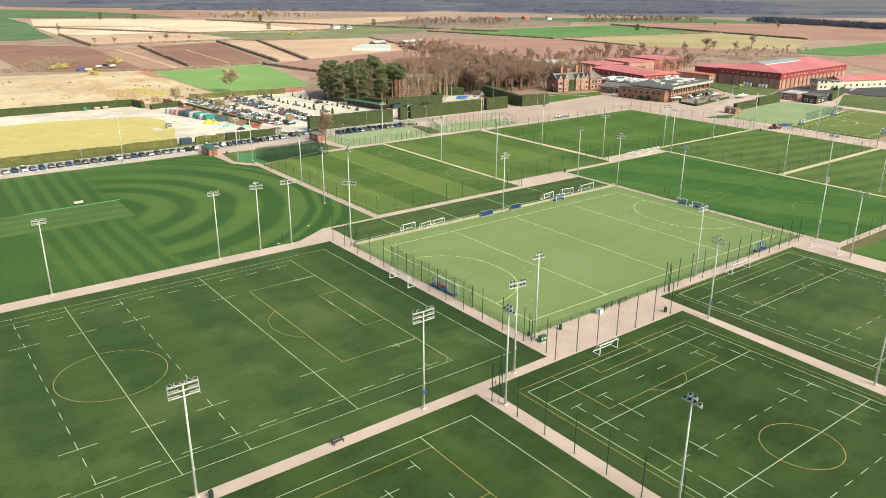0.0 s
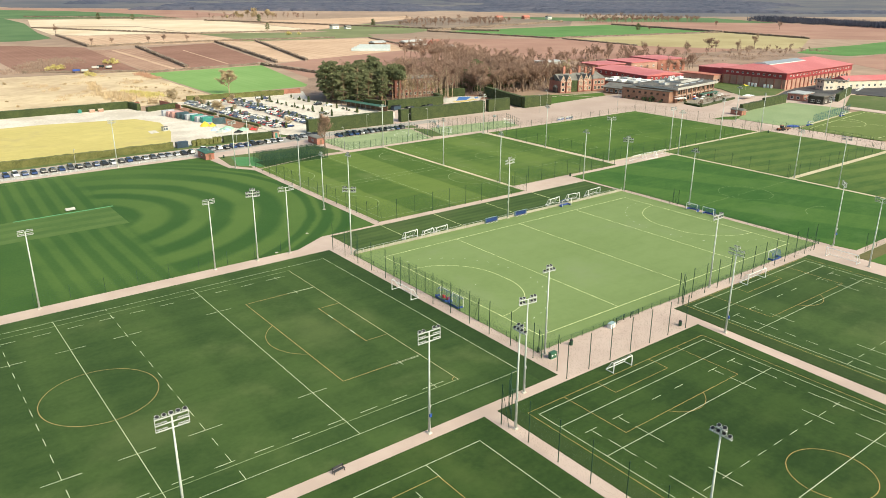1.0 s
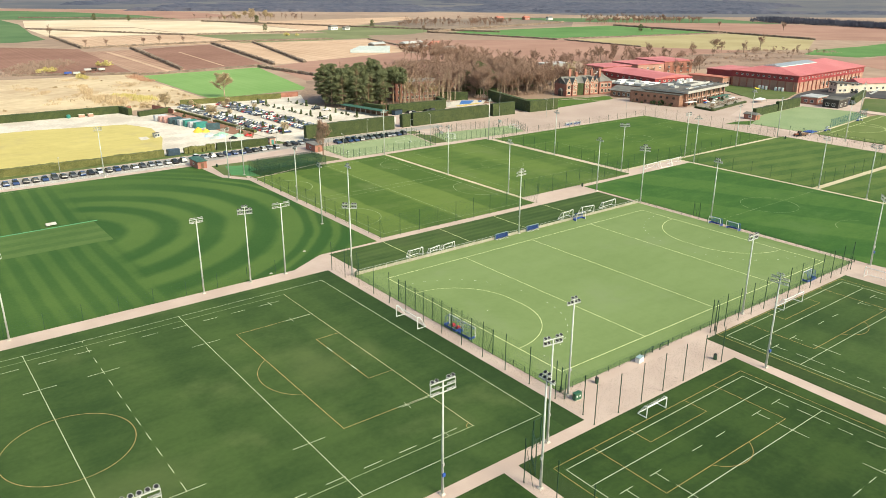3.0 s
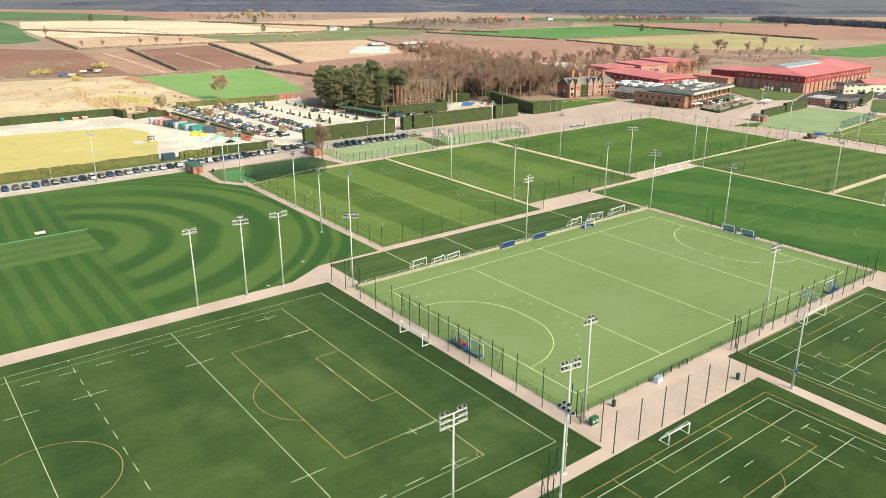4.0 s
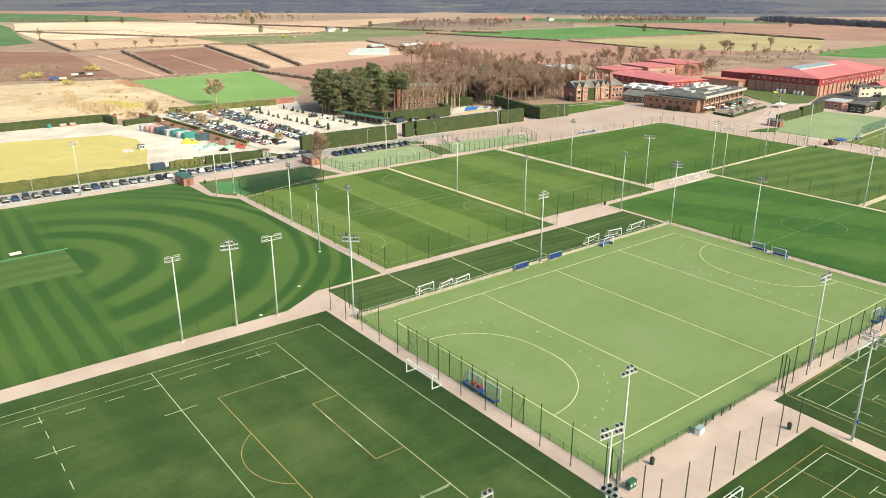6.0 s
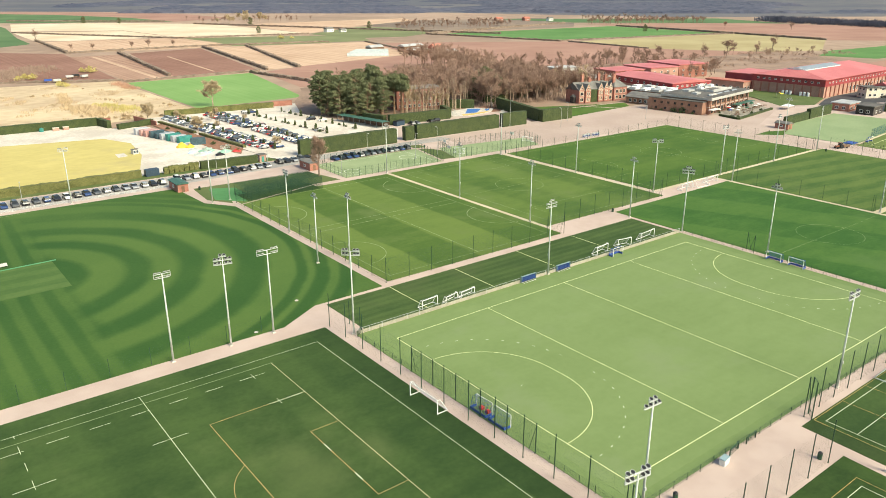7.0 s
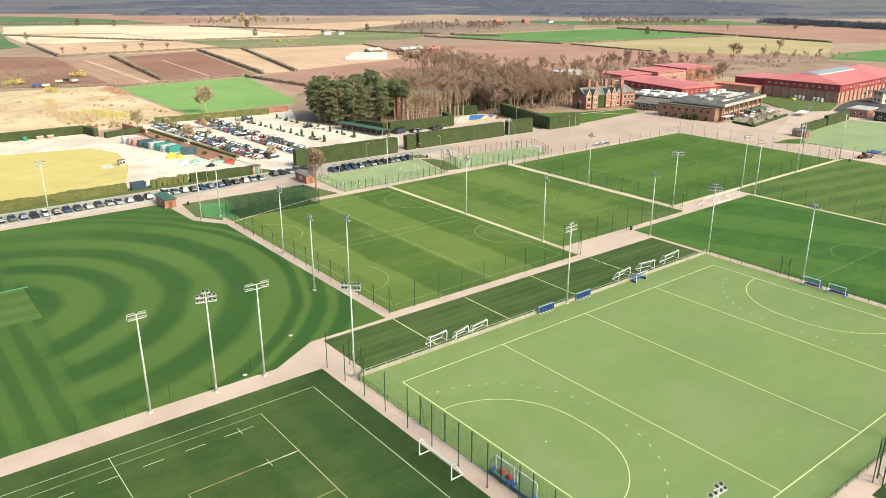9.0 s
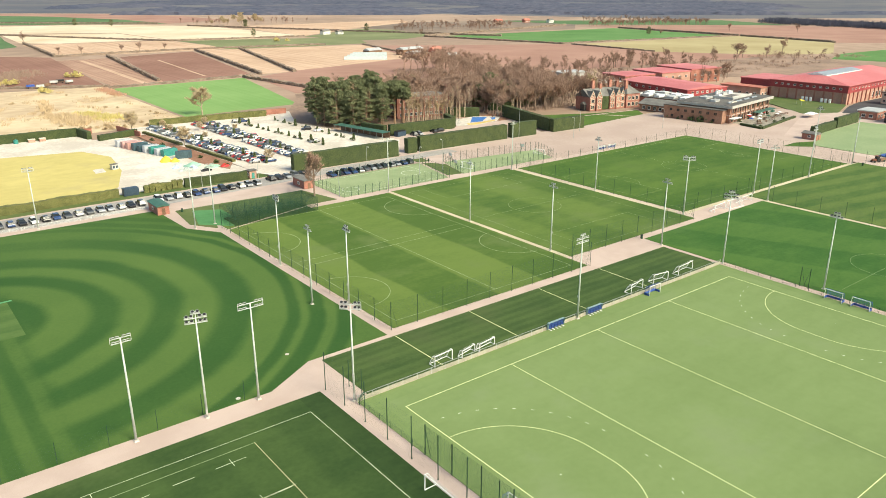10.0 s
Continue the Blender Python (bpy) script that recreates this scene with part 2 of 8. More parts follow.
M = {
    "paving": mat("paving", (0.445, 0.340, 0.290), (0.510, 0.400, 0.345), 0.10, 7.0, 0.9, bump=0.1, grain=0.22),
    "cream_path": mat("cream_path", (0.46, 0.395, 0.265), (0.54, 0.470, 0.330), 0.10, 5.0, 0.9, grain=0.25),
    "forecourt": mat("forecourt", (0.395, 0.300, 0.252), (0.450, 0.350, 0.298), 0.05, 0.9, 0.9, bump=0.2),
    "yard": mat("yard", (0.50, 0.44, 0.37), (0.69, 0.63, 0.55), 0.06, 0.8, 0.92),
    "turf_dark": turf("turf_dark", (0.0185, 0.042, 0.0095), (0.043, 0.079, 0.0180), ((0, 9.0, 0.14),), 1.2, (0.072, 0.104, 0.028), 0.65),
    "turf_black": turf("turf_black", (0.034, 0.066, 0.018), (0.072, 0.112, 0.032), ((90, 1.15, 0.16, 0.0, 0.9), (86, 3.4, 0.12, 0.0, 0.9)), 1.5, (0.07, 0.095, 0.035), 0.7),
    "turf_rugby": turf("turf_rugby", (0.027, 0.056, 0.0145), (0.059, 0.100, 0.0265), ((0, 9.0, 0.15), (90, 4.4, 0.06)), 1.2, (0.098, 0.132, 0.045), 0.7,
                       ((76.5, 128.0, 4.0, 6.5), (66.0, 128.0, 9.0, 13.0), (30.0, 112.0, 14.0, 9.0))),
    "turf_margin": turf("turf_margin", (0.021, 0.045, 0.012), (0.040, 0.073, 0.020), (), 1.2, None, 0.7),
    "turf_worn": turf("turf_worn", (0.024, 0.046, 0.013), (0.046, 0.074, 0.021), (), 1.2, None, 0.7),
    "practice_green": turf("practice_green", (0.065, 0.18, 0.065), (0.10, 0.25, 0.10), (), 0.8, None, 0.8),
    "mast": plain("mast", (0.49, 0.525, 0.485), 0.5),
    "carpet": turf("carpet", (0.1469, 0.2084, 0.07452), (0.1901, 0.257, 0.1015), ((90, 14.0, 0.06), (0, 3.7, 0.03)), 0.8, (0.192, 0.244, 0.118), 1.0),
    "carpet_edge": turf("carpet_edge", (0.1382, 0.1998, 0.0702), (0.1793, 0.2462, 0.09504), (), 0.8, None, 0.8),
    "carpet_olive": turf("carpet_olive", (0.108, 0.150, 0.040), (0.150, 0.190, 0.060), (), 0.8, (0.17, 0.20, 0.08), 0.9),
    "lawn_worn": turf("lawn_worn", (0.075, 0.085, 0.030), (0.150, 0.130, 0.058), (), 0.8, None, 0.8),
    "lawn_blocks": turf("lawn_blocks", (0.06272, 0.1142, 0.02128), (0.1232, 0.1792, 0.04032), ((0, 14.0, 0.46, 3.2, 0.14),), 1.0, (0.13, 0.17, 0.06), 0.75),
    "lawn_patchy": turf("lawn_patchy", (0.056, 0.1075, 0.02016), (0.1165, 0.1725, 0.03808), ((0, 14.0, 0.24, 3.2, 0.4), (90, 17.0, 0.12, 4.0, 0.4)), 1.0, (0.13, 0.17, 0.06), 0.75),
    "lawn": turf("lawn", (0.0435, 0.098, 0.0155), (0.092, 0.152, 0.0280), ((90, 13.0, 0.14),), 1.0, (0.088, 0.138, 0.036), 0.7),
    "lawn_deep": turf("lawn_deep", (0.029, 0.090, 0.0155), (0.072, 0.142, 0.029), ((24, 15.0, 0.24, 0.0, 0.2),), 1.0, (0.076, 0.140, 0.040), 0.75),
    "lawn_striped": turf("lawn_striped", (0.046, 0.098, 0.021), (0.112, 0.158, 0.040), ((80, 4.6, 0.20, 0.0, 0.5),), 1.0, (0.09, 0.13, 0.04), 0.7),
    "lawn_rough": turf("lawn_rough", (0.07, 0.11, 0.032), (0.125, 0.152, 0.056), (), 0.7, (0.17, 0.165, 0.08), 0.8),
    "oval": mown("oval", (0.027, 0.078, 0.016), (0.084, 0.143, 0.033), 46.0, 230.5,
                 (16.3, 24.3, 29.9, 36.0, 42.2, 49.3, 56.5, 63.2, 65.8, 67.6, 70.9, 73.3, 76.5), 35.0, 4.75),
    "straw_field": turf("straw_field", (0.43, 0.36, 0.130), (0.57, 0.485, 0.185), (), 0.4, (0.40, 0.33, 0.16), 0.9),
    "court": mat("court", (0.21, 0.275, 0.130), (0.28, 0.335, 0.175), 0.1, 1.5, 0.85),
    "astro": mat("astro", (0.198, 0.268, 0.125), (0.250, 0.312, 0.158), 0.05, 1.0, 0.9),
    "white_line": mat("white_line", (0.62, 0.66, 0.54), (0.78, 0.80, 0.70), 0.5, 5.0, 0.8),
    "rugby_line": mat("rugby_line", (0.46, 0.51, 0.345), (0.62, 0.66, 0.475), 0.5, 5.0, 0.8),
    "yellow_line": mat("yellow_line", (0.68, 0.72, 0.36), (0.80, 0.82, 0.48), 0.5, 5.0, 0.8),
    "orange_line": mat("orange_line", (0.36, 0.25, 0.085), (0.52, 0.35, 0.12), 0.5, 5.0, 0.8),
    "dull_orange_line": mat("dull_orange_line", (0.35, 0.245, 0.10), (0.49, 0.34, 0.135), 0.4, 4.0, 0.85),
    "pale_line": mat("pale_line", (0.38, 0.36, 0.20), (0.52, 0.48, 0.28), 0.4, 4.0, 0.85),
    "faint_line": mat("faint_line", (0.19, 0.25, 0.12), (0.34, 0.40, 0.23), 0.4, 4.0, 0.9),
    "galvanised": plain("galvanised", (0.40, 0.42, 0.40), 0.5, 0.35),
    "lamp_shell": plain("lamp_shell", (0.47, 0.48, 0.47), 0.45),
    "lamp_back": plain("lamp_back", (0.42, 0.43, 0.42), 0.45, 0.2),
    "lamp_glass": plain("lamp_glass", (0.015, 0.016, 0.018), 0.3),
    "concrete": mat("concrete", (0.48, 0.44, 0.38), (0.62, 0.58, 0.52), 0.5, 5.0, 0.9),
    "green_steel": plain("green_steel", (0.014, 0.052, 0.026), 0.5),
    "green_box": plain("green_box", (0.03, 0.11, 0.06), 0.5),
    "black": plain("black", (0.012, 0.012, 0.013), 0.6),
    "white_paint": plain("white_paint", (0.78, 0.78, 0.76), 0.45),
    "net": plain("net", (0.55, 0.56, 0.54), 0.8),
    "blue": plain("blue", (0.028, 0.080, 0.34), 0.5),
    "bench_blue": plain("bench_blue", (0.024, 0.058, 0.20), 0.5),
    "red": plain("red", (0.50, 0.03, 0.03), 0.5),
    "brick": mat("brick", (0.285, 0.118, 0.086), (0.41, 0.190, 0.140), 0.25, 4.0, 0.9, bump=0.2),
    "brick_manor": mat("brick_manor", (0.28, 0.118, 0.092), (0.41, 0.195, 0.150), 0.3, 3.0, 0.9, bump=0.3),
    "brick_club": mat("brick_club", (0.235, 0.125, 0.085), (0.34, 0.195, 0.135), 0.25, 4.0, 0.9, bump=0.2),
    "brick_pale": mat("brick_pale", (0.35, 0.200, 0.152), (0.45, 0.272, 0.212), 0.2, 4.0, 0.9, bump=0.2),
    "flags": mat("flags", (0.22, 0.20, 0.165), (0.36, 0.32, 0.26), 0.4, 2.0, 0.9),
    "stone": mat("stone", (0.48, 0.42, 0.33), (0.60, 0.54, 0.44), 0.4, 3.0, 0.9),
    "slate": mat("slate", (0.12, 0.115, 0.105), (0.20, 0.19, 0.17), 0.3, 4.0, 0.7),
    "red_roof": mat("red_roof", (0.475, 0.135, 0.135), (0.56, 0.186, 0.182), 0.06, 1.0, 0.55),
    "red_tile": mat("red_tile", (0.40, 0.135, 0.095), (0.50, 0.195, 0.14), 0.1, 2.0, 0.8),
    "red_wall": mat("red_wall", (0.25, 0.030, 0.036), (0.33, 0.052, 0.055), 0.1, 1.0, 0.5),
    "grey_roof": mat("grey_roof", (0.078, 0.072, 0.064), (0.135, 0.124, 0.110), 0.12, 1.5, 0.8),
    "metal_grey": mat("metal_grey", (0.42, 0.42, 0.41), (0.55, 0.55, 0.53), 0.2, 2.0, 0.5, 0.2),
    "fascia": plain("fascia", (0.42, 0.40, 0.37), 0.5),
    "green_roof": plain("green_roof", (0.045, 0.12, 0.09), 0.6),
    "pane": plain("pane", (0.025, 0.030, 0.035), 0.12),
    "frame_white": plain("frame_white", (0.72, 0.71, 0.68), 0.5),
    "timber": mat("timber", (0.13, 0.07, 0.04), (0.22, 0.13, 0.08), 0.5, 6.0, 0.8),
    "bark": mat("bark", (0.17, 0.118, 0.088), (0.29, 0.21, 0.16), 0.4, 5.0, 0.95),
    "pine_bark": mat("pine_bark", (0.24, 0.15, 0.095), (0.38, 0.26, 0.17), 0.4, 5.0, 0.95),
    "twig": island_mat("twig", (0.235, 0.145, 0.108), (0.42, 0.285, 0.215)),
    "bark_pale": mat("bark_pale", (0.30, 0.23, 0.16), (0.46, 0.37, 0.27), 0.5, 6.0, 0.9),
    "twig_pale": island_mat("twig_pale", (0.40, 0.31, 0.19), (0.58, 0.47, 0.31)),
    "needles": island_mat("needles", (0.082, 0.106, 0.048), (0.245, 0.258, 0.128)),
    # far trees: the blue-grey of distance haze is painted into the leaf colour
    "far_leaf_hazed": mat("far_leaf_hazed", (0.044, 0.053, 0.088), (0.090, 0.090, 0.122), 0.006, 0.06, 0.95, spread=0.14, grain=0.45),
    "bush": island_mat("bush", (0.40, 0.295, 0.18), (0.57, 0.44, 0.28)),
    "road": mat("road", (0.27, 0.255, 0.24), (0.38, 0.36, 0.335), 0.05, 1.2, 0.9),
    "wicket": turf("wicket", (0.058, 0.112, 0.028), (0.098, 0.155, 0.045), ((90, 3.0, 0.2),), 1.0, None, 0.8),
    "cover_strip": plain("cover_strip", (0.085, 0.28, 0.12), 0.6),
    "navy": plain("navy", (0.03, 0.055, 0.085), 0.5),
    "tractor_paint": plain("tractor_paint", (0.22, 0.075, 0.04), 0.5),
    "brush": island_mat("brush", (0.22, 0.150, 0.115), (0.35, 0.255, 0.20)),
    "bush_yellow": island_mat("bush_yellow", (0.44, 0.37, 0.12), (0.62, 0.54, 0.24)),
    "bush_green": island_mat("bush_green", (0.03, 0.055, 0.018), (0.09, 0.12, 0.035)),
    "hedge": mat("hedge", (0.023, 0.040, 0.012), (0.066, 0.085, 0.025), 0.35, 4.0, 0.9, bump=0.8, dist=0.3, spread=0.16, grain=0.6),
    "hedge_gold": mat("hedge_gold", (0.070, 0.080, 0.022), (0.170, 0.165, 0.055), 0.3, 4.0, 0.9, bump=0.8, dist=0.3, spread=0.16, grain=0.6),
    "hedgerow": mat("hedgerow", (0.16, 0.122, 0.095), (0.28, 0.215, 0.165), 0.2, 2.0, 0.95, bump=0.6, dist=0.4),
    "soil": ploughed("soil", (0.25, 0.145, 0.105), (0.46, 0.30, 0.22), 0, 3.0),
    "soil_dark": ploughed("soil_dark", (0.21, 0.110, 0.082), (0.30, 0.170, 0.130), 0, 2.5, 0.45),
    "soil_pale": ploughed("soil_pale", (0.42, 0.28, 0.19), (0.60, 0.43, 0.31), 0, 5.0),
    "cream": ploughed("cream", (0.56, 0.44, 0.30), (0.70, 0.59, 0.45), 20, 9.0, 0.4),
    "olive": ploughed("olive", (0.150, 0.175, 0.085), (0.235, 0.245, 0.125), 40, 6.0, 0.4),
    "brown_land": mat("brown_land", (0.15, 0.112, 0.085), (0.25, 0.185, 0.138), 0.006, 0.05, 0.95, grain=0.4),
    "stubble": ploughed("stubble", (0.32, 0.265, 0.135), (0.42, 0.355, 0.20), 60, 6.0, 0.4),
    "crop": ploughed("crop", (0.085, 0.185, 0.055), (0.135, 0.245, 0.085), 0, 3.0, 0.35),
    # crop made lighter and yellower: sun haze over field_1 put into the colour
    "crop_sunlit": ploughed("crop_sunlit", (0.155, 0.285, 0.085), (0.220, 0.345, 0.125), 0, 3.0, 0.35),
    "crop_dull": ploughed("crop_dull", (0.075, 0.14, 0.06), (0.12, 0.19, 0.085), 30, 5.0, 0.35),
    "pink_soil": ploughed("pink_soil", (0.295, 0.168, 0.130), (0.385, 0.232, 0.180), 40, 6.0, 0.4),
    "scrub": mat("scrub", (0.43, 0.315, 0.20), (0.64, 0.515, 0.335), 0.018, 0.16, 0.95, bump=0.3, dist=0.3, spread=0.15, grain=0.3),
    "land": mat("land", (0.27, 0.185, 0.133), (0.39, 0.275, 0.20), 0.004, 0.05, 0.95, grain=0.4),
    "tyre": plain("tyre", (0.015, 0.015, 0.016), 0.8),
    "paint_white": plain("paint_white", (0.68, 0.68, 0.67), 0.25),
    "paint_silver": plain("paint_silver", (0.40, 0.41, 0.42), 0.25, 0.4),
    "paint_black": plain("paint_black", (0.02, 0.02, 0.022), 0.2),
    "paint_grey": plain("paint_grey", (0.12, 0.125, 0.13), 0.25, 0.3),
    "paint_blue": plain("paint_blue", (0.03, 0.06, 0.16), 0.25),
    "paint_red": plain("paint_red", (0.38, 0.03, 0.03), 0.25),
    # ground of the far country, bluish air haze painted into the brown
    "distance_haze": mat("distance_haze", (0.076, 0.080, 0.104), (0.132, 0.124, 0.126), 0.003, 0.02, 0.95),
    "earth_wood": mat("earth_wood", (0.20, 0.135, 0.095), (0.33, 0.225, 0.165), 0.03, 0.5, 0.95, bump=0.4),
    "crossbar": plain("crossbar", (0.57, 0.58, 0.56), 0.5),
    "lamp_red": plain("lamp_red", (0.35, 0.02, 0.02), 0.3),
    "lamp_clear": plain("lamp_clear", (0.7, 0.7, 0.68), 0.2),
    "metal_dark": plain("metal_dark", (0.07, 0.07, 0.075), 0.5, 0.3),
    "container_teal": mat("container_teal", (0.03, 0.20, 0.17), (0.06, 0.27, 0.23), 0.6, 4.0, 0.55),
    "container_dark": mat("container_dark", (0.035, 0.07, 0.085), (0.06, 0.11, 0.13), 0.6, 4.0, 0.55),
    "container_pink": mat("container_pink", (0.46, 0.25, 0.22), (0.58, 0.36, 0.33), 0.6, 4.0, 0.55),
    "container_grey": mat("container_grey", (0.36, 0.38, 0.41), (0.50, 0.51, 0.53), 0.6, 4.0, 0.55),
    "fence_teal": plain("fence_teal", (0.02, 0.13, 0.15), 0.5),
    "sheet_blue": plain("sheet_blue", (0.36, 0.46, 0.62), 0.6),
    "sheet_yellow": plain("sheet_yellow", (0.70, 0.46, 0.05), 0.6),
    "cypress_green": island_mat("cypress_green", (0.055, 0.085, 0.028), (0.15, 0.18, 0.065)),
    "brush_pale": island_mat("brush_pale", (0.34, 0.235, 0.18), (0.46, 0.335, 0.265)),
    "brush_red": island_mat("brush_red", (0.36, 0.20, 0.13), (0.52, 0.32, 0.22)),
    "polytunnel": plain("polytunnel", (0.46, 0.50, 0.48), 0.4),
    "tarpaulin": plain("tarpaulin", (0.30, 0.50, 0.38), 0.6),
    "roof_glass": plain("roof_glass", (0.27, 0.30, 0.33), 0.35),
    "playground": mat("playground", (0.50, 0.36, 0.10), (0.60, 0.46, 0.16), 0.3, 3.0, 0.9),
    "play_blue": plain("play_blue", (0.05, 0.16, 0.45), 0.7),
    "red_earth": mat("red_earth", (0.22, 0.105, 0.062), (0.31, 0.165, 0.105), 0.1, 1.0, 0.95),
    "asphalt": mat("asphalt", (0.038, 0.038, 0.043), (0.062, 0.060, 0.064), 0.1, 2.0, 0.9),
    "canopy_sheet": plain("canopy_sheet", (0.26, 0.36, 0.38), 0.3),
    "board": mat("board", (0.27, 0.255, 0.20), (0.36, 0.34, 0.27), 0.5, 4.0, 0.85),
    "render_pale": mat("render_pale", (0.60, 0.52, 0.42), (0.70, 0.62, 0.52), 0.3, 3.0, 0.9),
    "dark_timber": mat("dark_timber", (0.035, 0.030, 0.028), (0.07, 0.06, 0.055), 0.4, 4.0, 0.85),
    "sail": plain("sail", (0.75, 0.55, 0.04), 0.6),
}


# ---- building helpers ----
class Solid:
    """Collects simple shapes into one mesh."""

    def __init__(self):
        self.v, self.f = [], []

    def add(self, verts, faces):
        n = len(self.v)
        self.v += [tuple(p) for p in verts]
        self.f += [tuple(i + n for i in face) for face in faces]
        return self

    def box(self, x0, x1, y0, y1, z0, z1):
        return self.add([(x0, y0, z0), (x1, y0, z0), (x1, y1, z0), (x0, y1, z0), (x0, y0, z1), (x1, y0, z1), (x1, y1, z1), (x0, y1, z1)],
                        [(3, 2, 1, 0), (4, 5, 6, 7), (0, 1, 5, 4), (1, 2, 6, 5), (2, 3, 7, 6), (3, 0, 4, 7)])

    def slab(self, pts, z0, z1):
        n = len(pts)
        return self.add([(x, y, z0) for x, y in pts] + [(x, y, z1) for x, y in pts],
                        [tuple(range(n - 1, -1, -1)), tuple(range(n, 2 * n))] + [(i, (i + 1) % n, n + (i + 1) % n, n + i) for i in range(n)])

    def sheet(self, pts, z):
        return self.add([(x, y, z) for x, y in pts], [tuple(range(len(pts)))])

    def tube(self, p, q, r0, r1=None, n=6, caps=True):
        p, q = Vector(p), Vector(q)
        r1 = r0 if r1 is None else r1
        d = (q - p).normalized()
        a = d.cross(Vector((0, 0, 1)) if abs(d.z) < 0.9 else Vector((1, 0, 0))).normalized()
        b = d.cross(a)
        ring = [(math.cos(2 * math.pi * i / n), math.sin(2 * math.pi * i / n)) for i in range(n)]
        vs = [p + (a * c + b * s) * r0 for c, s in ring] + [q + (a * c + b * s) * r1 for c, s in ring]
        fs = [(i, (i + 1) % n, n + (i + 1) % n, n + i) for i in range(n)]
        if caps:
            fs += [tuple(range(n - 1, -1, -1)), tuple(range(n, 2 * n))]
        return self.add(vs, fs)

    def mesh(self, name, material, smooth=False):
        me = bpy.data.meshes.new(name)
        me.from_pydata(self.v, [], self.f)
        me.materials.append(M[material])
        if smooth:
            me.polygons.foreach_set("use_smooth", [True] * len(me.polygons))
        me.update()
        return me


def part(name, shape, material, parent=None, label="", m=None, smooth=False):
    """One mesh object under a thing or a part; shape is a Solid or a ready mesh."""
    ob = new(name, shape.mesh(name, material, smooth) if isinstance(shape, Solid) else shape)
    ob.parent = parent
    if m is not None:
        ob.matrix_basis = m
    return tagged(ob, label)


def thing(name, m, label, category, group="", kind=""):
    ob = new(name)
    ob.matrix_basis = m
    ob.empty_display_size = 0.3
    return tagged(ob, label, category, group, kind)


def setting(name, shape, material, label, category="ground"):
    return tagged(part(name, shape, material), label, category, kind="structure")


def rect(x0, x1, y0, y1):
    return [(x0, y0), (x1, y0), (x1, y1), (x0, y1)]

# ---- ground, paving and pitches ----
setting("ground", Solid().sheet(rect(-2500, 5200, -1500, 5200), -0.30), "land", "dry brown farm land reaching to the horizon")
setting("pavement", Solid().slab(rect(-90, 352, -60, 309.5), -0.28, 0.0), "paving", "pale pinkish concrete paths between the pitches", "pavement")
setting("forecourt", Solid().slab([(224.5, 267.5), (330.5, 266.2), (331.5, 192), (346, 190), (353, 219), (384, 230), (426, 233), (446, 252), (430, 284), (378, 312), (330, 312), (225, 306)], -0.2, 0.012),
        "forecourt", "wide pinkish paved forecourt before the buildings", "pavement")


def pitch(name, pts, material, label, z=0.04):
    return setting(name, Solid().slab(pts, -0.1, z), material, label, "pitch")


p_rugby = pitch("pitch_1", rect(-60, 90.9, 87.4, 168.0), "turf_rugby", "dark green artificial rugby pitch with white and orange lines")
p_south = pitch("pitch_2", rect(-60, 71.9, -20, 84.9), "turf_dark", "dark green artificial pitch with white and orange lines")
p_small = pitch("pitch_3", [(74.7, -20), (123.4, -20), (126.3, 45), (128.3, 85.0), (74.7, 85.0)], "turf_dark", "dark green artificial training pitch with white and orange lines")
p_east = pitch("pitch_4", [(128.0, -20), (186.0, -20), (186.0, 92.6), (130.9, 92.6), (129.7, 45)], "turf_rugby", "dark green artificial training pitch with many line marks")
p_hockey = pitch("pitch_5", rect(94.0, 196.2, 95.8, 161.25), "carpet_edge", "green border of the hockey pitch")
p_strip = pitch("pitch_6", rect(96.6, 196.2, 162.3, 177.5), "turf_black", "very dark narrow artificial turf strip with cross lines")
p_n1 = pitch("pitch_7", rect(114.2, 170.6, 180.4, 264.8), "lawn_blocks", "natural grass football pitch mown in light and dark blocks")
p_n2 = pitch("pitch_8", rect(172.1, 224.2, 187.2, 265.6), "lawn_patchy", "natural grass football pitch with faint lines")
p_n3 = pitch("pitch_9", rect(227.0, 329.6, 193.0, 263.8), "lawn", "even green natural grass football pitch")
p_n4 = pitch("pitch_10", [(198.2, 93.2), (199.2, 87.0), (256.5, 87.0), (256.5, 185.2), (197.6, 184.6), (197.6, 162.0), (198.4, 161.6)], "lawn_deep", "deep green natural grass football pitch")
pitch("pitch_11", rect(258.1, 334.6, 138.0, 191.3), "lawn_striped", "natural grass pitch with narrow mown stripes")
pitch("pitch_12", rect(258.1, 334.6, 60, 135.7), "lawn_striped", "natural grass pitch with narrow mown stripes")
for x0, x1, y0, y1 in ((256.55, 258.05, 62, 190.9), (227.2, 334.4, 191.35, 192.95), (170.65, 172.05, 187.4, 264.6), (224.25, 225.9, 194, 263.5), (258.2, 334.4, 135.75, 137.95)):
    setting("path", Solid().slab(rect(x0, x1, y0, y1), 0.001, 0.012), "cream_path", "narrow cream path between the grass pitches", "path")
pitch("pitch_13", rect(193.8, 255.5, 0, 84.9), "lawn_deep", "natural grass pitch with a worn corner")
p_oval = pitch("pitch_14", [(-90, 172.9), (84.6, 172.9), (94.5, 178.6), (111.6, 178.8), (111.6, 259), (105.5, 268), (104.5, 290.5), (-90, 293.2)], "oval",
               "oval sports field mown in dark and light rings", 0.05)
setting("worn_edge", Solid().slab(rect(193.9, 254.0, 81.2, 84.8), 0.041, 0.046), "lawn_worn", "worn brownish edge of the grass pitch", "grass")
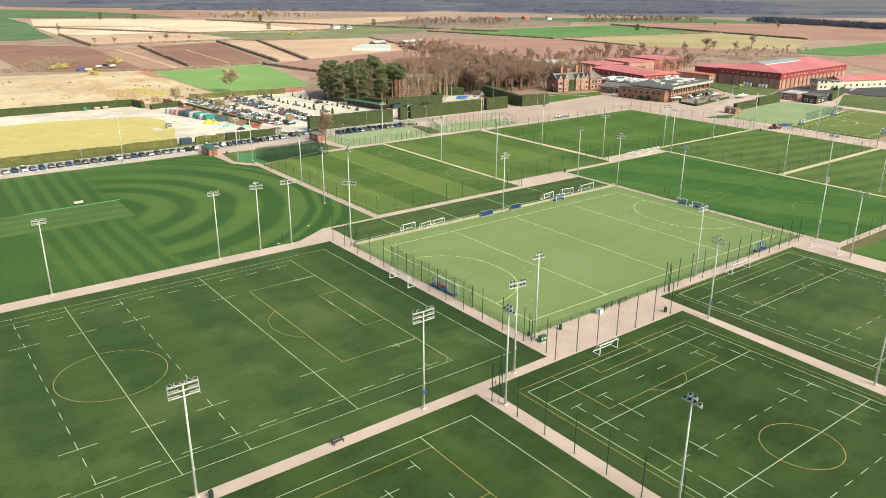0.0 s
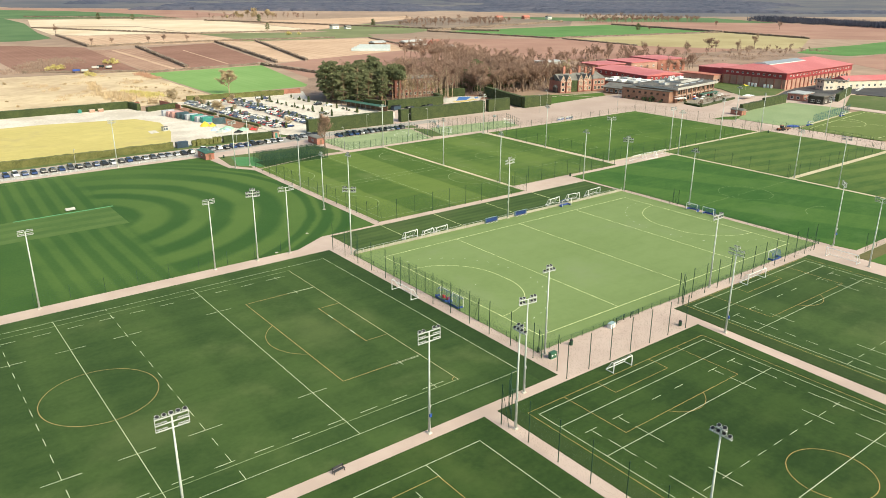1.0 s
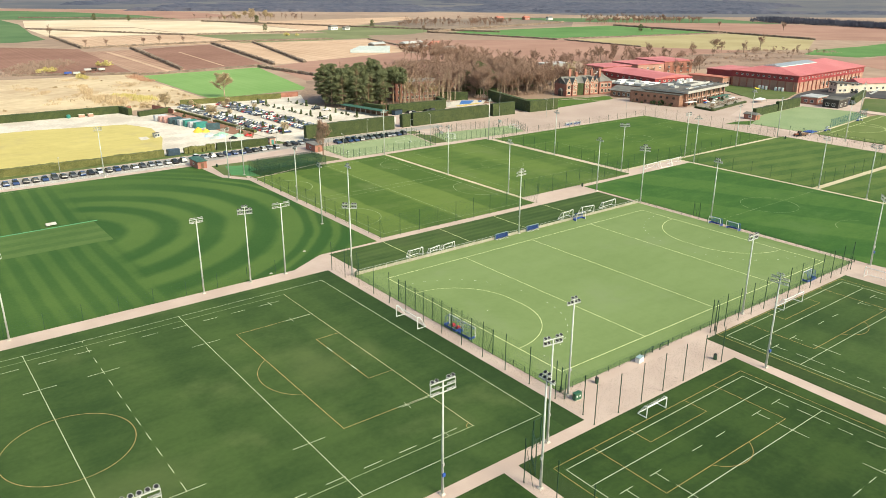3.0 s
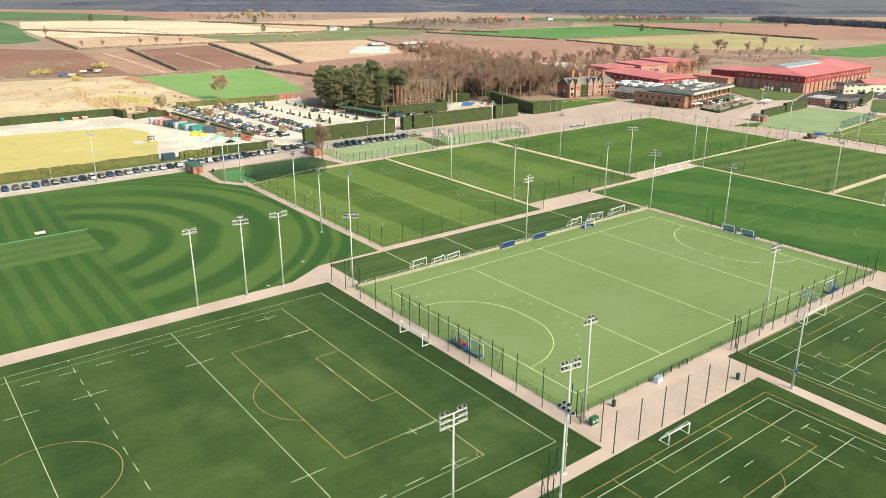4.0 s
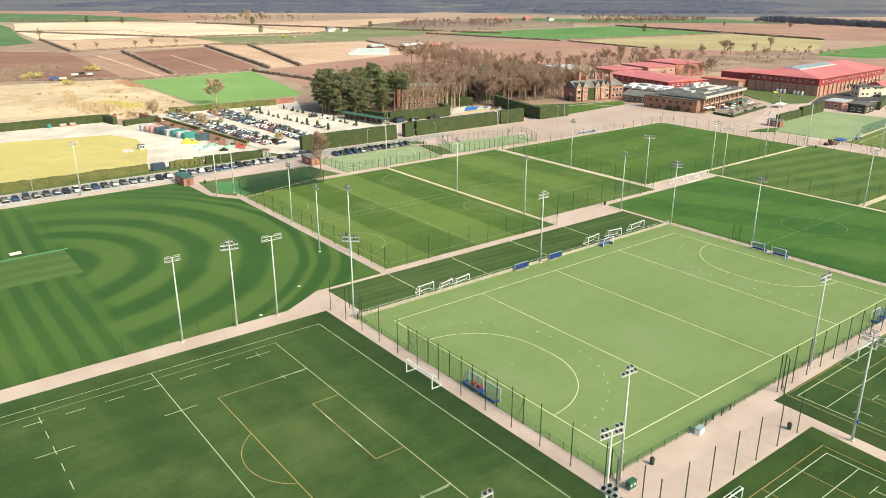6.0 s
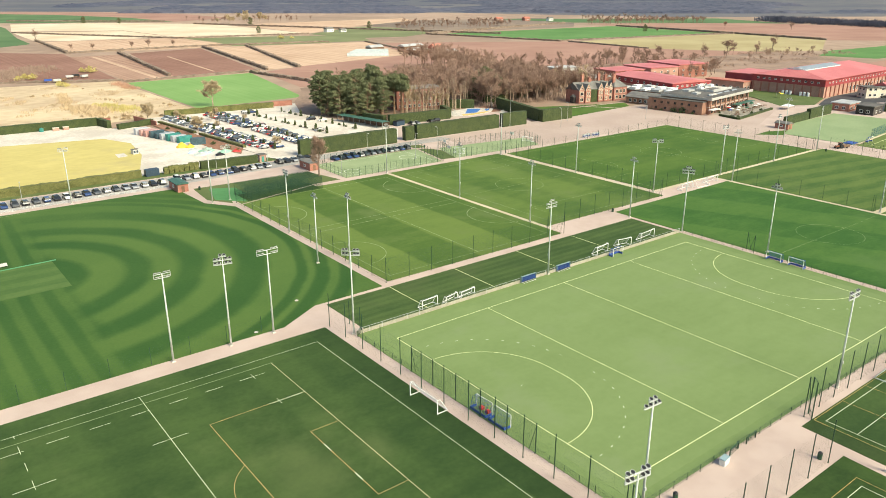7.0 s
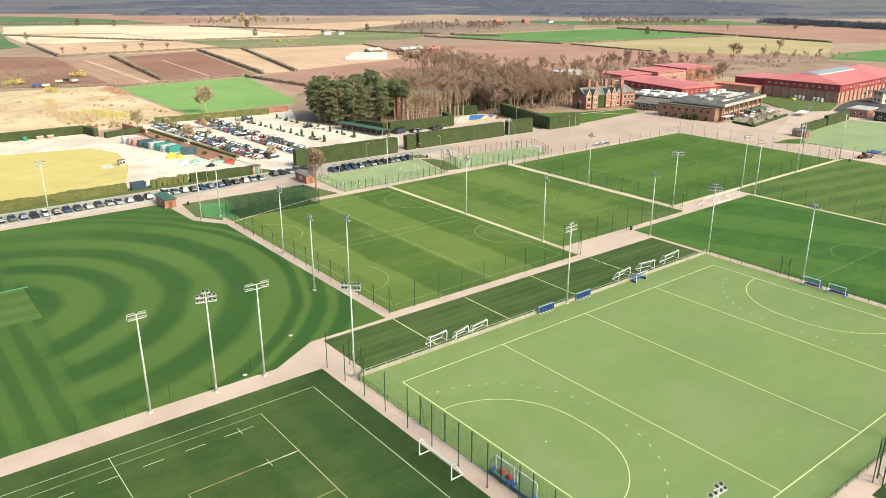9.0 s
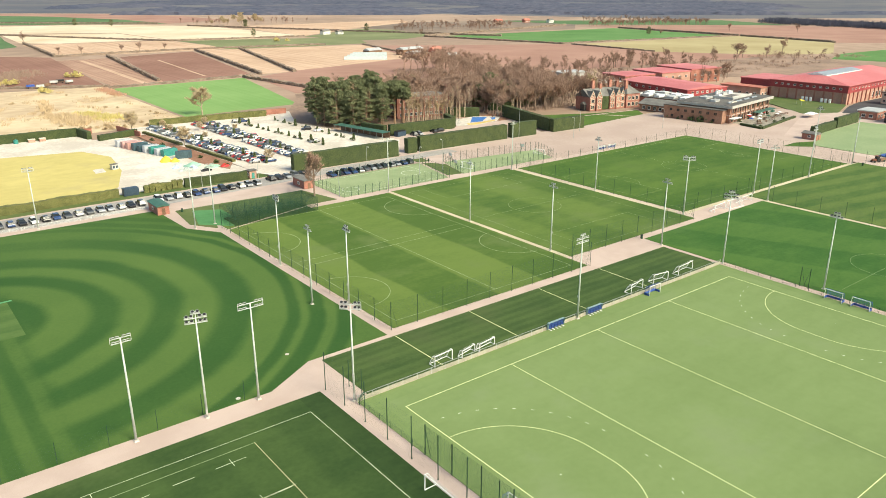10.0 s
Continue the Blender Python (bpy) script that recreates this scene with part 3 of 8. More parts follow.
setting("hockey_carpet", Solid().slab(rect(96.6, 193.6, 97.6, 158.2), 0.041, 0.055), "carpet", "pale green hockey carpet", "pitch")


setting("turf_margin", Solid().slab(rect(87.0, 90.88, 87.45, 167.95), 0.041, 0.046), "turf_margin", "dark margin of the rugby pitch", "pitch")


setting("turf_edge", Solid().slab([(74.75, -20), (77.6, -20), (77.6, 84.95), (74.75, 84.95)], 0.041, 0.046), "turf_worn", "worn brownish edge of the training pitch", "pitch")
setting("turf_edge", Solid().slab([(128.05, -20), (131.6, -20), (133.4, 45), (134.0, 92.55), (130.95, 92.55), (129.75, 45)], 0.041, 0.046), "turf_worn", "worn brownish edge of the training pitch", "pitch")


def strokes(owner, colour, lines, width=0.16, z=0.062, name="line_marking"):
    for (x0, y0), (x1, y1) in lines:
        d = Vector((x1 - x0, y1 - y0)).normalized() * width * 0.29
        n = Vector((-d.y, d.x))
        part(name, Solid().add([(x0 - d.x + n.x, y0 - d.y + n.y, z), (x0 - d.x - n.x, y0 - d.y - n.y, z), (x1 + d.x - n.x, y1 + d.y - n.y, z), (x1 + d.x + n.x, y1 + d.y + n.y, z)], [(0, 1, 2, 3)]), colour, owner)


def box_lines(x0, x1, y0, y1):
    return [((x0, y0), (x1, y0)), ((x1, y0), (x1, y1)), ((x1, y1), (x0, y1)), ((x0, y1), (x0, y0))]


def arc(owner, colour, cx, cy, r, a0=0, a1=360, width=0.16, z=0.064):
    n = max(12, int(abs(a1 - a0) / 4))
    vs, fs = [], []
    for i in range(n + 1):
        a = radians(a0 + (a1 - a0) * i / n)
        for rr in (r - width * 0.29, r + width * 0.29):
            vs.append((cx + rr * math.cos(a), cy + rr * math.sin(a), z))
    for i in range(n):
        fs.append((2 * i, 2 * i + 1, 2 * i + 3, 2 * i + 2))
    part("circle_marking" if abs(a1 - a0) > 350 else "arc_marking", Solid().add(vs, fs), colour, owner)


def dashes(owner, colour, p, q, on, off, width=0.16, z=0.063):
    """A broken line, one mesh."""
    p, q = Vector(p), Vector(q)
    length, d = (q - p).length, (q - p).normalized()
    n = Vector((-d.y, d.x)) * width * 0.29
    s, u = Solid(), 0.0
    while u < length:
        a, b = p + d * u, p + d * min(u + on, length)
        s.add([(*(a + n), z), (*(a - n), z), (*(b - n), z), (*(b + n), z)], [(0, 1, 2, 3)])
        u += on + off
    part("dashed_line", s, colour, owner)


# full rugby pitch with a football pitch over it
RX, RY0, RY1, RYM = 25.4, 92.6, 163.3, 127.9
strokes(p_rugby, "rugby_line", [((-35.7, RY0), (86.6, RY0)), ((-35.7, RY1), (86.6, RY1)), ((86.6, RY0), (86.6, RY1)),
                                ((53.8, RY0), (53.8, RY1)), ((RX, RY0), (RX, RY1)), ((-3, RY0), (-3, RY1))], 0.16)
for x in (RX - 10.1, RX + 10.1):
    dashes(p_rugby, "rugby_line", (x, RY0), (x, RY1), 2.4, 2.6, 0.16)
for y in (RY0 + 5, RY1 - 5):
    dashes(p_rugby, "rugby_line", (-3, y), (71.4, y), 3.0, 3.0, 0.20)
for y in (RY0 + 15, RY1 - 15):
    for x in (-3, RX - 10.1, RX, RX + 10.1, 53.8, 76.4 - 3.5):
        strokes(p_rugby, "rugby_line", [((x - 2.6, y), (x + 2.6, y))], 0.18, 0.066)
for y in (RYM - 4.3, RYM + 4.3):
    strokes(p_rugby, "rugby_line", [((71.1, y - 0.9), (71.1, y + 0.9))], 0.34, 0.070)
arc(p_rugby, "dull_orange_line", 76.0, RY0 + 4, 1.0, 90, 180, 0.14, 0.070)
for y in (RY0 + 5, RY0 + 15, RY1 - 15, RY1 - 5):
    strokes(p_rugby, "rugby_line", [((71.4, y - 0.9), (71.4, y + 0.9)), ((71.4, y), (73.6, y))], 0.16, 0.066)
strokes(p_rugby, "pale_line", [((76.0, RY0 + 4), (76.0, RY1 - 2.4))], 0.2, 0.068)
strokes(p_rugby, "faint_line", [((-26, RY0 + 4), (76.2, RY0 + 4)), ((-26, RY1 - 2.4), (76.2, RY1 - 2.4))], 0.22, 0.067)
strokes(p_rugby, "dull_orange_line", [
                                 ((59.8, 107.9), (59.8, 148.4)), ((59.8, 107.9), (76.0, 107.9)), ((59.8, 148.4), (76.0, 148.4)),
                                 ((71.1, 118.7), (71.1, 137.3)), ((71.1, 118.7), (76.0, 118.7)), ((71.1, 137.3), (76.0, 137.3))], 0.19, 0.068)
strokes(p_rugby, "rugby_line", [((69.6, 107.9), (76.2, 107.9)), ((69.6, 148.4), (76.2, 148.4))], 0.15, 0.071)
arc(p_rugby, "dull_orange_line", RX, RYM, 9.15, 0, 360, 0.18, 0.068)
arc(p_rugby, "dull_orange_line", 64.9, RYM, 9.15, 124, 236, 0.16, 0.068)

# corner of the southern pitch
strokes(p_south, "rugby_line", [((-30, 80.3), (67.1, 80.3)), ((67.1, -10), (67.1, 80.3)), ((57.1, 76.8), (57.1, 80.3))], 0.18)
strokes(p_south, "orange_line", [((-30, 77.2), (57.0, 77.2)), ((57.0, -10), (57.0, 77.2)), ((40, 64), (57.0, 64)), ((40, 20), (40, 64))], 0.16, 0.068)
for x in (10, 28, 46):
    strokes(p_south, "rugby_line", [((x - 1.6, 72), (x + 1.6, 72)), ((x, 71), (x, 73))], 0.16, 0.066)
for y in (50, 66, 75):
    strokes(p_south, "rugby_line", [((52.5, y - 1.2), (52.5, y + 1.2)), ((51.0, y), (52.5, y))], 0.16, 0.066)


def training(owner, x0, x1, top, goal, l22, ten, half, deep=13.0):
    """Small rugby grid and football pitch; the y of its dead-ball, goal, 22, ten-metre and half-way lines."""
    xm = (x0 + x1) / 2
    strokes(owner, "rugby_line", box_lines(x0, x1, 2 * half - top, top), 0.19)
    for y in (goal, l22, half, 2 * half - l22, 2 * half - goal):
        strokes(owner, "rugby_line", [((x0, y), (x1, y))], 0.18, 0.064)
    for y in (ten, 2 * half - ten):
        dashes(owner, "rugby_line", (x0, y), (x1, y), 2.2, 2.2, 0.15)
    for x in (x0 + 3.4, x1 - 3.0):
        dashes(owner, "rugby_line", (x, l22 - 4.0), (x, 2 * half - l22 + 4.0), 2.2, 2.1)
    for x in (x0 + 3.4, x0 + 9.5, x1 - 9.1, x1 - 2.8):
        for y in (l22, ten, half, 2 * half - ten):
            strokes(owner, "rugby_line", [((x, y - 2.6), (x, y + 2.6))], 0.17, 0.066)
    for x in (xm - 2.8, xm + 3.1):
        strokes(owner, "rugby_line", [((x - 1.1, goal - 3.4), (x + 1.1, goal - 3.4))], 0.17, 0.066)
    for x in (x0 + 3.2, x0 + 9.4, x1 - 9.0, x1 - 3.3):
        strokes(owner, "rugby_line", [((x - 1.2, goal - 3.4), (x + 1.2, goal - 3.4)), ((x, goal - 5.6), (x, goal - 3.4))], 0.17, 0.066)
    o0, o1, ot = x0 - 1.2, x1 + 1.4, top + 1.3
    strokes(owner, "orange_line", [((o0, ot), (o1, ot)), ((o0, ot), (o0, 2 * half - ot)), ((o1, ot), (o1, 2 * half - ot)),
                                   ((xm - 15, ot), (xm - 15, ot - deep)), ((xm + 15, ot), (xm + 15, ot - deep)), ((xm - 15, ot - deep), (xm + 15, ot - deep)),
                                   ((xm - 7, ot), (xm - 7, ot - 4.2)), ((xm + 7, ot), (xm + 7, ot - 4.2)), ((xm - 7, ot - 4.2), (xm + 7, ot - 4.2))], 0.15, 0.068)
    arc(owner, "orange_line", xm, half, 5.9, 0, 360, 0.17, 0.068)
    arc(owner, "orange_line", xm, ot - deep + 3.0, 5.6, 212, 328, 0.15, 0.068)


training(p_small, 79.3, 123.2, 80.2, 75.6, 66.2, 53.1, 44.5)
training(p_east, 135.3, 181.2, 91.0, 86.3, 76.3, 58.7, 49.6, 14.4)

# hockey pitch
HX0, HX1, HY0, HY1 = 99.3, 190.7, 100.3, 155.3
hm = (HY0 + HY1) / 2
strokes(p_hockey, "yellow_line", box_lines(HX0, HX1, HY0, HY1), 0.22, 0.072)
strokes(p_hockey, "yellow_line", [((x, HY0), (x, HY1)) for x in (HX0 + 22.9, HX0 + 45.7, HX1 - 22.9)], 0.19, 0.072)
for xg, s in ((HX0, 1), (HX1, -1)):
    for yy, a0, a1 in ((hm + 1.83, 0, 90), (hm - 1.83, -90, 0)):
        if s < 0:
            a0, a1 = 180 - a1, 180 - a0
        arc(p_hockey, "yellow_line", xg, yy, 14.63, a0, a1, 0.18, 0.074)
    strokes(p_hockey, "yellow_line", [((xg + s * 14.63, hm - 1.83), (xg + s * 14.63, hm + 1.83))], 0.18, 0.074)
    for yy, a0, a1 in ((hm + 1.83, 0, 90), (hm - 1.83, -90, 0)):
        for k in range(10):
            a = radians(a0 + 5 + k * 8.6)
            cx, cy = xg + s * 19.63 * math.cos(a), yy + 19.63 * math.sin(a)
            dx, dy = -s * math.sin(a) * 0.22, math.cos(a) * 0.22
            strokes(p_hockey, "white_line", [((cx - dx, cy - dy), (cx + dx, cy + dy))], 0.17, 0.075, "dash_marking")
    strokes(p_hockey, "white_line", [((xg + s * 6.4, hm), (xg + s * 6.55, hm))], 0.22, 0.075, "dot_marking")

# dark strip: cross lines
strokes(p_strip, "yellow_line", [((x, 162.6), (x, 177.2)) for x in (112.5, 131.0, 151.0, 171.0)], 0.24, 0.062)


def football(owner, x0, x1, y0, y1, colour, along_y=True):
    """Faint lines of a grass football pitch."""
    xm, ym = (x0 + x1) / 2, (y0 + y1) / 2
    strokes(owner, colour, box_lines(x0, x1, y0, y1), 0.14)
    if along_y:
        strokes(owner, colour, [((x0, ym), (x1, ym))], 0.14)
        for ye, s in ((y0, 1), (y1, -1)):
            strokes(owner, colour, [((xm - 16, ye), (xm - 16, ye + s * 13)), ((xm + 16, ye), (xm + 16, ye + s * 13)), ((xm - 16, ye + s * 13), (xm + 16, ye + s * 13))], 0.14)
    else:
        strokes(owner, colour, [((xm, y0), (xm, y1))], 0.14)
        for xe, s in ((x0, 1), (x1, -1)):
            strokes(owner, colour, [((xe, ym - 16), (xe + s * 13, ym - 16)), ((xe, ym + 16), (xe + s * 13, ym + 16)), ((xe + s * 13, ym - 16), (xe + s * 13, ym + 16))], 0.14)
            arc(owner, colour, xe + s * 9, ym, 8, -55 if s > 0 else 125, 55 if s > 0 else 235, 0.14)
    arc(owner, colour, xm, ym, 8.0, 0, 360, 0.14)


football(p_n2, 176, 219, 190, 261, "faint_line")
football(p_n3, 230, 326, 196.6, 260.5, "faint_line", False)
arc(p_n4, "faint_line", 226.7, 106, 8.0, 40, 140, 0.14)
arc(p_n4, "faint_line", 227, 135.5, 8.4, 0, 360, 0.12)
strokes(p_n4, "faint_line", [((201, 135.5), (253.5, 135.5))], 0.11)
strokes(p_n1, "faint_line", [((116.5, 183), (116.5, 261)), ((167.5, 183), (167.5, 261)), ((116.5, 183), (167.5, 183)), ((116.5, 261), (167.5, 261)), ((116.5, 221.5), (167.5, 221.5)), ((116.5, 225), (167.5, 225)), ((143.2, 183), (143.2, 221.5)), ((143.2, 225), (143.2, 261))], 0.23)
for cx, cy, a in ((116.6, 201.5, 0), (169.4, 204.5, 180), (116.6, 243.0, 0), (168.2, 247.0, 180)):
    arc(p_n1, "faint_line", cx, cy, 9.3, a - 84, a + 84, 0.24)
strokes(p_oval, "faint_line", [((-20, 285), (60, 290))], 0.2, 0.07)
# cricket square with the bright strip on its edge
setting("wicket_square", Solid().slab(rect(8, 57, 221.5, 241.5), 0.051, 0.062), "wicket", "pale close-mown cricket square", "grass")
setting("wicket_cover", Solid().slab([(31, 241.0), (58, 241.4), (58, 242.1), (31, 241.7)], 0.063, 0.10), "cover_strip", "bright green cover strip on the cricket square", "cover")

# ---- floodlights ----
def drum(r0, r1, z0, z1, n=8):
    return Solid().tube((0, 0, z0), (0, 0, z1), r0, r1, n)


LAMP = {}


def lamp_head(parent, x, z):
    """One round floodlight: grey bowl, pale rim, black glass, on a bent yoke."""
    if not LAMP:
        LAMP["lamp"] = drum(0.18, 0.27, -0.10, 0.0).mesh("lamp", "lamp_back")
        LAMP["rim"] = drum(0.30, 0.30, 0.0, 0.05).mesh("rim", "lamp_shell")
        LAMP["glass"] = drum(0.25, 0.25, 0.05, 0.066).mesh("lamp_glass", "lamp_glass")
        LAMP["yoke"] = Solid().box(-0.33, -0.29, -0.03, 0.03, -0.26, 0.02).box(0.29, 0.33, -0.03, 0.03, -0.26, 0.02).box(-0.33, 0.33, -0.03, 0.03, -0.30, -0.26).mesh("yoke", "lamp_shell")
    lamp = part("lamp", LAMP["lamp"], "lamp_back", parent, "grey floodlight bowl", pose(x, 0.06, z + 0.02, 25, 0, 0))
    part("rim", LAMP["rim"], "lamp_shell", lamp)
    part("lamp_glass", LAMP["glass"], "lamp_glass", lamp)
    part("yoke", LAMP["yoke"], "lamp_shell", lamp)


def floodlight(kind):
    t = thing("floodlight", pose(0, 0, -50), "tall pale floodlight mast with white-framed lamps", "floodlight", "floodlights round the pitches")
    part("base", Solid().box(-0.36, 0.36, -0.36, 0.36, 0, 0.12).box(-0.28, 0.28, -0.28, 0.28, 0.12, 0.24), "concrete", t)
    s = Solid().tube((0, 0, 0.24), (0, 0, 16.9), 0.198, 0.108, 10)
    part("pole", s, "mast", t, smooth=True)
    part("hatch", Solid().box(-0.10, 0.10, -0.24, -0.18, 0.7, 1.5), "metal_grey", t)
    part("step_box", Solid().box(-0.14, 0.14, -0.30, -0.12, 4.6, 5.0), "metal_grey", t)
    pairs = (-1.65, -0.95, 0.95, 1.65)
    if kind == "double":
        pairs = (-1.36, -0.74, 0.74, 1.36)
        rows = ((17.3, pairs, 1), (16.5, pairs, 1))
    elif kind == "twin":
        rows = ((17.4, pairs, 1), (16.6, pairs, -1), (15.8, pairs, -1))
    elif kind == "five":
        rows = ((17.4, (-1.64, -0.82, 0.0, 0.82, 1.64), 1), (16.6, pairs, -1), (15.8, pairs, -1))
    elif kind == "single":
        rows = ((17.2, (-1.1, -0.48, 0.48, 1.1), 1), (16.45, (-0.95, -0.38, 0.38, 0.95), 1))
    elif kind == "wide":
        rows = ((17.3, (-1.75, -1.0, 1.0, 1.75), 1), (16.5, (-1.75, -1.0, 1.0, 1.75), 1))
    elif kind == "ten":
        rows = ((18.0, (-0.34, 0.34), 1), (17.3, (-1.3, -0.62, 0.62, 1.3), 1), (16.5, (-1.3, -0.62, 0.62, 1.3), 1))
    else:
        rows = ((17.5, (-0.36, 0.36), 1), (16.75, (-1.1, -0.38, 0.38, 1.1), 1))
    w = max(r[1][-1] for r in rows) + 0.36
    for z, xs, face in rows:
        bar = part("crossbar", Solid().box(-xs[-1] - 0.36, xs[-1] + 0.36, -0.08, 0.08, z - 0.36, z - 0.27), "crossbar", t, m=pose(0, 0, 0, 0, 0, 0 if face > 0 else 180))
        for x in xs:
            lamp_head(bar, x, z)
    part("bracket", Solid().box(-0.06, 0.06, -0.10, 0.10, rows[-1][0] - 0.5, rows[0][0] - 0.3), "crossbar", t)
    if kind in ("double", "twin", "five", "single", "wide"):
        for x in (-w, w - 0.05):
            part("strut", Solid().box(x, x + 0.05, -0.05, 0.05, rows[-1][0] - 0.30, rows[0][0] - 0.37), "crossbar", t)
    return t


protos = {k: floodlight(k) for k in ("double", "twin", "five", "single", "wide", "ten", "cluster")}
# x, y, kind, heading of the lamps in degrees (0 looks along +y)
MASTS = [(25.2, 86.6, "five", 0), (62.3, 86.5, "twin", 0), (82.0, 86.6, "double", -8), (73.6, 79.5, "cluster", -90), (94.4, 94.2, "cluster", -4), (73.6, 46.3, "cluster", -90),
         (129.3, 79.5, "ten", 90), (128.8, 46.3, "ten", 90), (146.9, 95.0, "double", 0), (197.6, 92.2, "double", 40), (189.4, 79.4, "double", 90),
         (24.7, 172.1, "single", 180), (62.5, 172.1, "single", 180), (73.2, 171.8, "ten", -14), (81.9, 172.0, "wide", 180), (93.8, 161.9, "double", -45), (107.4, 200.6, "cluster", 90),
         (112.8, 226.0, "single", -90), (113.2, 195.3, "cluster", -90), (171.3, 265.9, "cluster", 180), (171.3, 225.0, "cluster", 90), (171.3, 193.4, "cluster", 90), (145.9, 161.2, "ten", 180),
         (196.9, 178.7, "cluster", 90), (197.3, 161.2, "ten", -60), (225.0, 225.4, "cluster", -90), (224.6, 191.5, "double", -45), (263.0, 192.0, "double", 0), (257.9, 184.2, "cluster", 140),
         (200.4, 138.2, "cluster", -90), (298.0, 191.8, "cluster", 0), (330.4, 191.8, "cluster", 20), (258.8, 136.4, "double", 60), (258.2, 120.6, "double", -90), (262, 104.5, "cluster", -90),
         (345.9, 169.3, "cluster", -90), (73.3, 292.8, "single", 180), (107.4, 266.4, "single", 180), (113.4, 267.4, "single", 180), (223.6, 263.6, "cluster", 180), (358, 143, "cluster", -60),
         (343.5, 213.0, "cluster", -90), (419, 197, "cluster", 180)]
for x, y, k, h in MASTS:
    copy_thing(protos[k], pose(x, y, 0.0, 0, 0, h))
for k, ob in protos.items():
    for o in list(ob.children_recursive) + [ob]:
        bpy.data.objects.remove(o)


def meter_box(x, y, z):
    return tagged(part("meter_box", Solid().box(x - 0.2, x + 0.2, y - 0.42, y - 0.2, z, z + 0.5), "blue"), "small blue box strapped to a mast", "box")


meter_box(62.3, 86.5, 3.0), meter_box(129.3, 79.5, 3.2), meter_box(197.6, 92.2, 3.2)


def street_lamp(x, y, h, heading):
    t = thing("street_lamp", pose(x, y, 0, 0, 0, heading), "slim grey street lamp beside the courts", "lamp", "street lamps")
    part("pole", Solid().tube((0, 0, 0), (0, 0, h), 0.10, 0.06, 8), "galvanised", t)
    part("arm", Solid().tube((0, 0, h - 0.1), (0, 0.9, h + 0.05), 0.045, 0.04, 6), "galvanised", t)
    part("head", Solid().box(-0.16, 0.16, 0.7, 1.4, h, h + 0.16), "lamp_shell", t)


for x, y, h, a in ((155.6, 270.5, 9, 0), (192.8, 278.2, 10, 180), (203.5, 278.5, 11, 0), (183.5, 297.8, 8, 180), (268.5, 307.0, 12, 180), (146, 309, 8, 180), (62, 306, 6, 180), (126, 309, 6, 180),
                   (300, 300, 9, 0), (336, 281, 9, 0), (285, 290, 9, 0)):
    street_lamp(x, y, h, a)


# ---- fences ----
post_cache = {}


def wire_panel(width, height, vstep, hstep, r, material):
    key = (round(width, 2), height, vstep, hstep, r, material)
    if key not in post_cache:
        s = Solid()
        for i in range(int(width / vstep)):
            x = (i + 0.5) * vstep
            s.tube((x, 0, 0.05), (x, 0, height), r, r, 3, False)
        for j in range(int(height / hstep) + 1):
            s.tube((0, 0, 0.06 + j * hstep), (width, 0, 0.06 + j * hstep), r * 1.2, r * 1.2, 3, False)
        post_cache[key] = s.mesh("wire_panel", material)
    return post_cache[key]


def post_mesh(height, r, material):
    key = (height, r, material)
    if key not in post_cache:
        post_cache[key] = Solid().box(-r, r, -r, r, 0, height).box(-r * 2.2, r * 2.2, -r * 2.2, r * 2.2, 0, 0.03).mesh("post", material)
    return post_cache[key]


def fence(p, q, height, step, label, r=0.045, vstep=0.14, hstep=0.14, wire=0.0012, material="green_steel", name="fence", braces=False, rail=0.0, z=0.0, wire_material=None, board=0.0):
    p, q = Vector(p), Vector(q)
    length = (q - p).length
    n = max(1, round(length / step))
    w = length / n
    t = thing(name, pose(p.x, p.y, z, 0, 0, math.degrees(math.atan2(q.y - p.y, q.x - p.x))), label, "fence")
    for i in range(n + 1):
        part("post", post_mesh(height, r, material), material, t, m=pose(i * w, 0, 0))
    panel = wire_panel(w, height - 0.1, vstep, hstep, wire, wire_material or material)
    for i in range(n):
        part("mesh_panel", panel, material, t, m=pose(i * w, 0, 0))
    if board:
        part("kickboard", Solid().box(0, length, -0.03, 0.03, 0.02, board), "board", t, "pale board along the foot of the fence")
    if rail:
        part("top_rail", Solid().box(-r, length + r, -rail, rail, height, height + 2 * rail), material, t)
    if braces:
        for x, s in ((0, 1), (length, -1)):
            part("brace", Solid().tube((x, 0, height * 0.92), (x + s * height * 0.26, 0, 0.1), r * 0.8, r * 0.8, 4), material, t)
    return t


TALL = "tall dark green ball-stop fence with netting"
LOW = "low dark green wire fence round the hockey pitch"
fence((91.9, 88.6), (91.9, 167.9), 7.0, 6.1, TALL, 0.052)
fence((91.2, 85.6), (125.0, 85.6), 7.0, 5.64, TALL, 0.052)
fence((133.9, 93.8), (190.9, 93.8), 7.0, 4.75, TALL, 0.052, braces=True)
fence((72.7, 14.7), (72.7, 81.8), 7.0, 6.1, TALL, 0.052, braces=True)
fence((94.0, 112.6), (94.0, 143.1), 5.0, 6.1, "dark green wire fence behind the hockey goals", 0.06, 0.1, 0.2, 0.0055, braces=True)
fence((93.9, 95.6), (93.9, 112.6), 1.2, 3.0, LOW, 0.032, 0.1, 0.2, 0.005, rail=0.009)
fence((93.9, 143.1), (93.9, 160.6), 1.2, 3.0, LOW, 0.032, 0.1, 0.2, 0.005, rail=0.009)
fence((93.9, 95.5), (196.4, 95.5), 1.2, 3.05, LOW, 0.032, 0.1, 0.2, 0.005, rail=0.009)
fence((196.6, 95.5), (196.6, 160.4), 1.2, 3.0, LOW, 0.032, 0.1, 0.2, 0.005, rail=0.009)
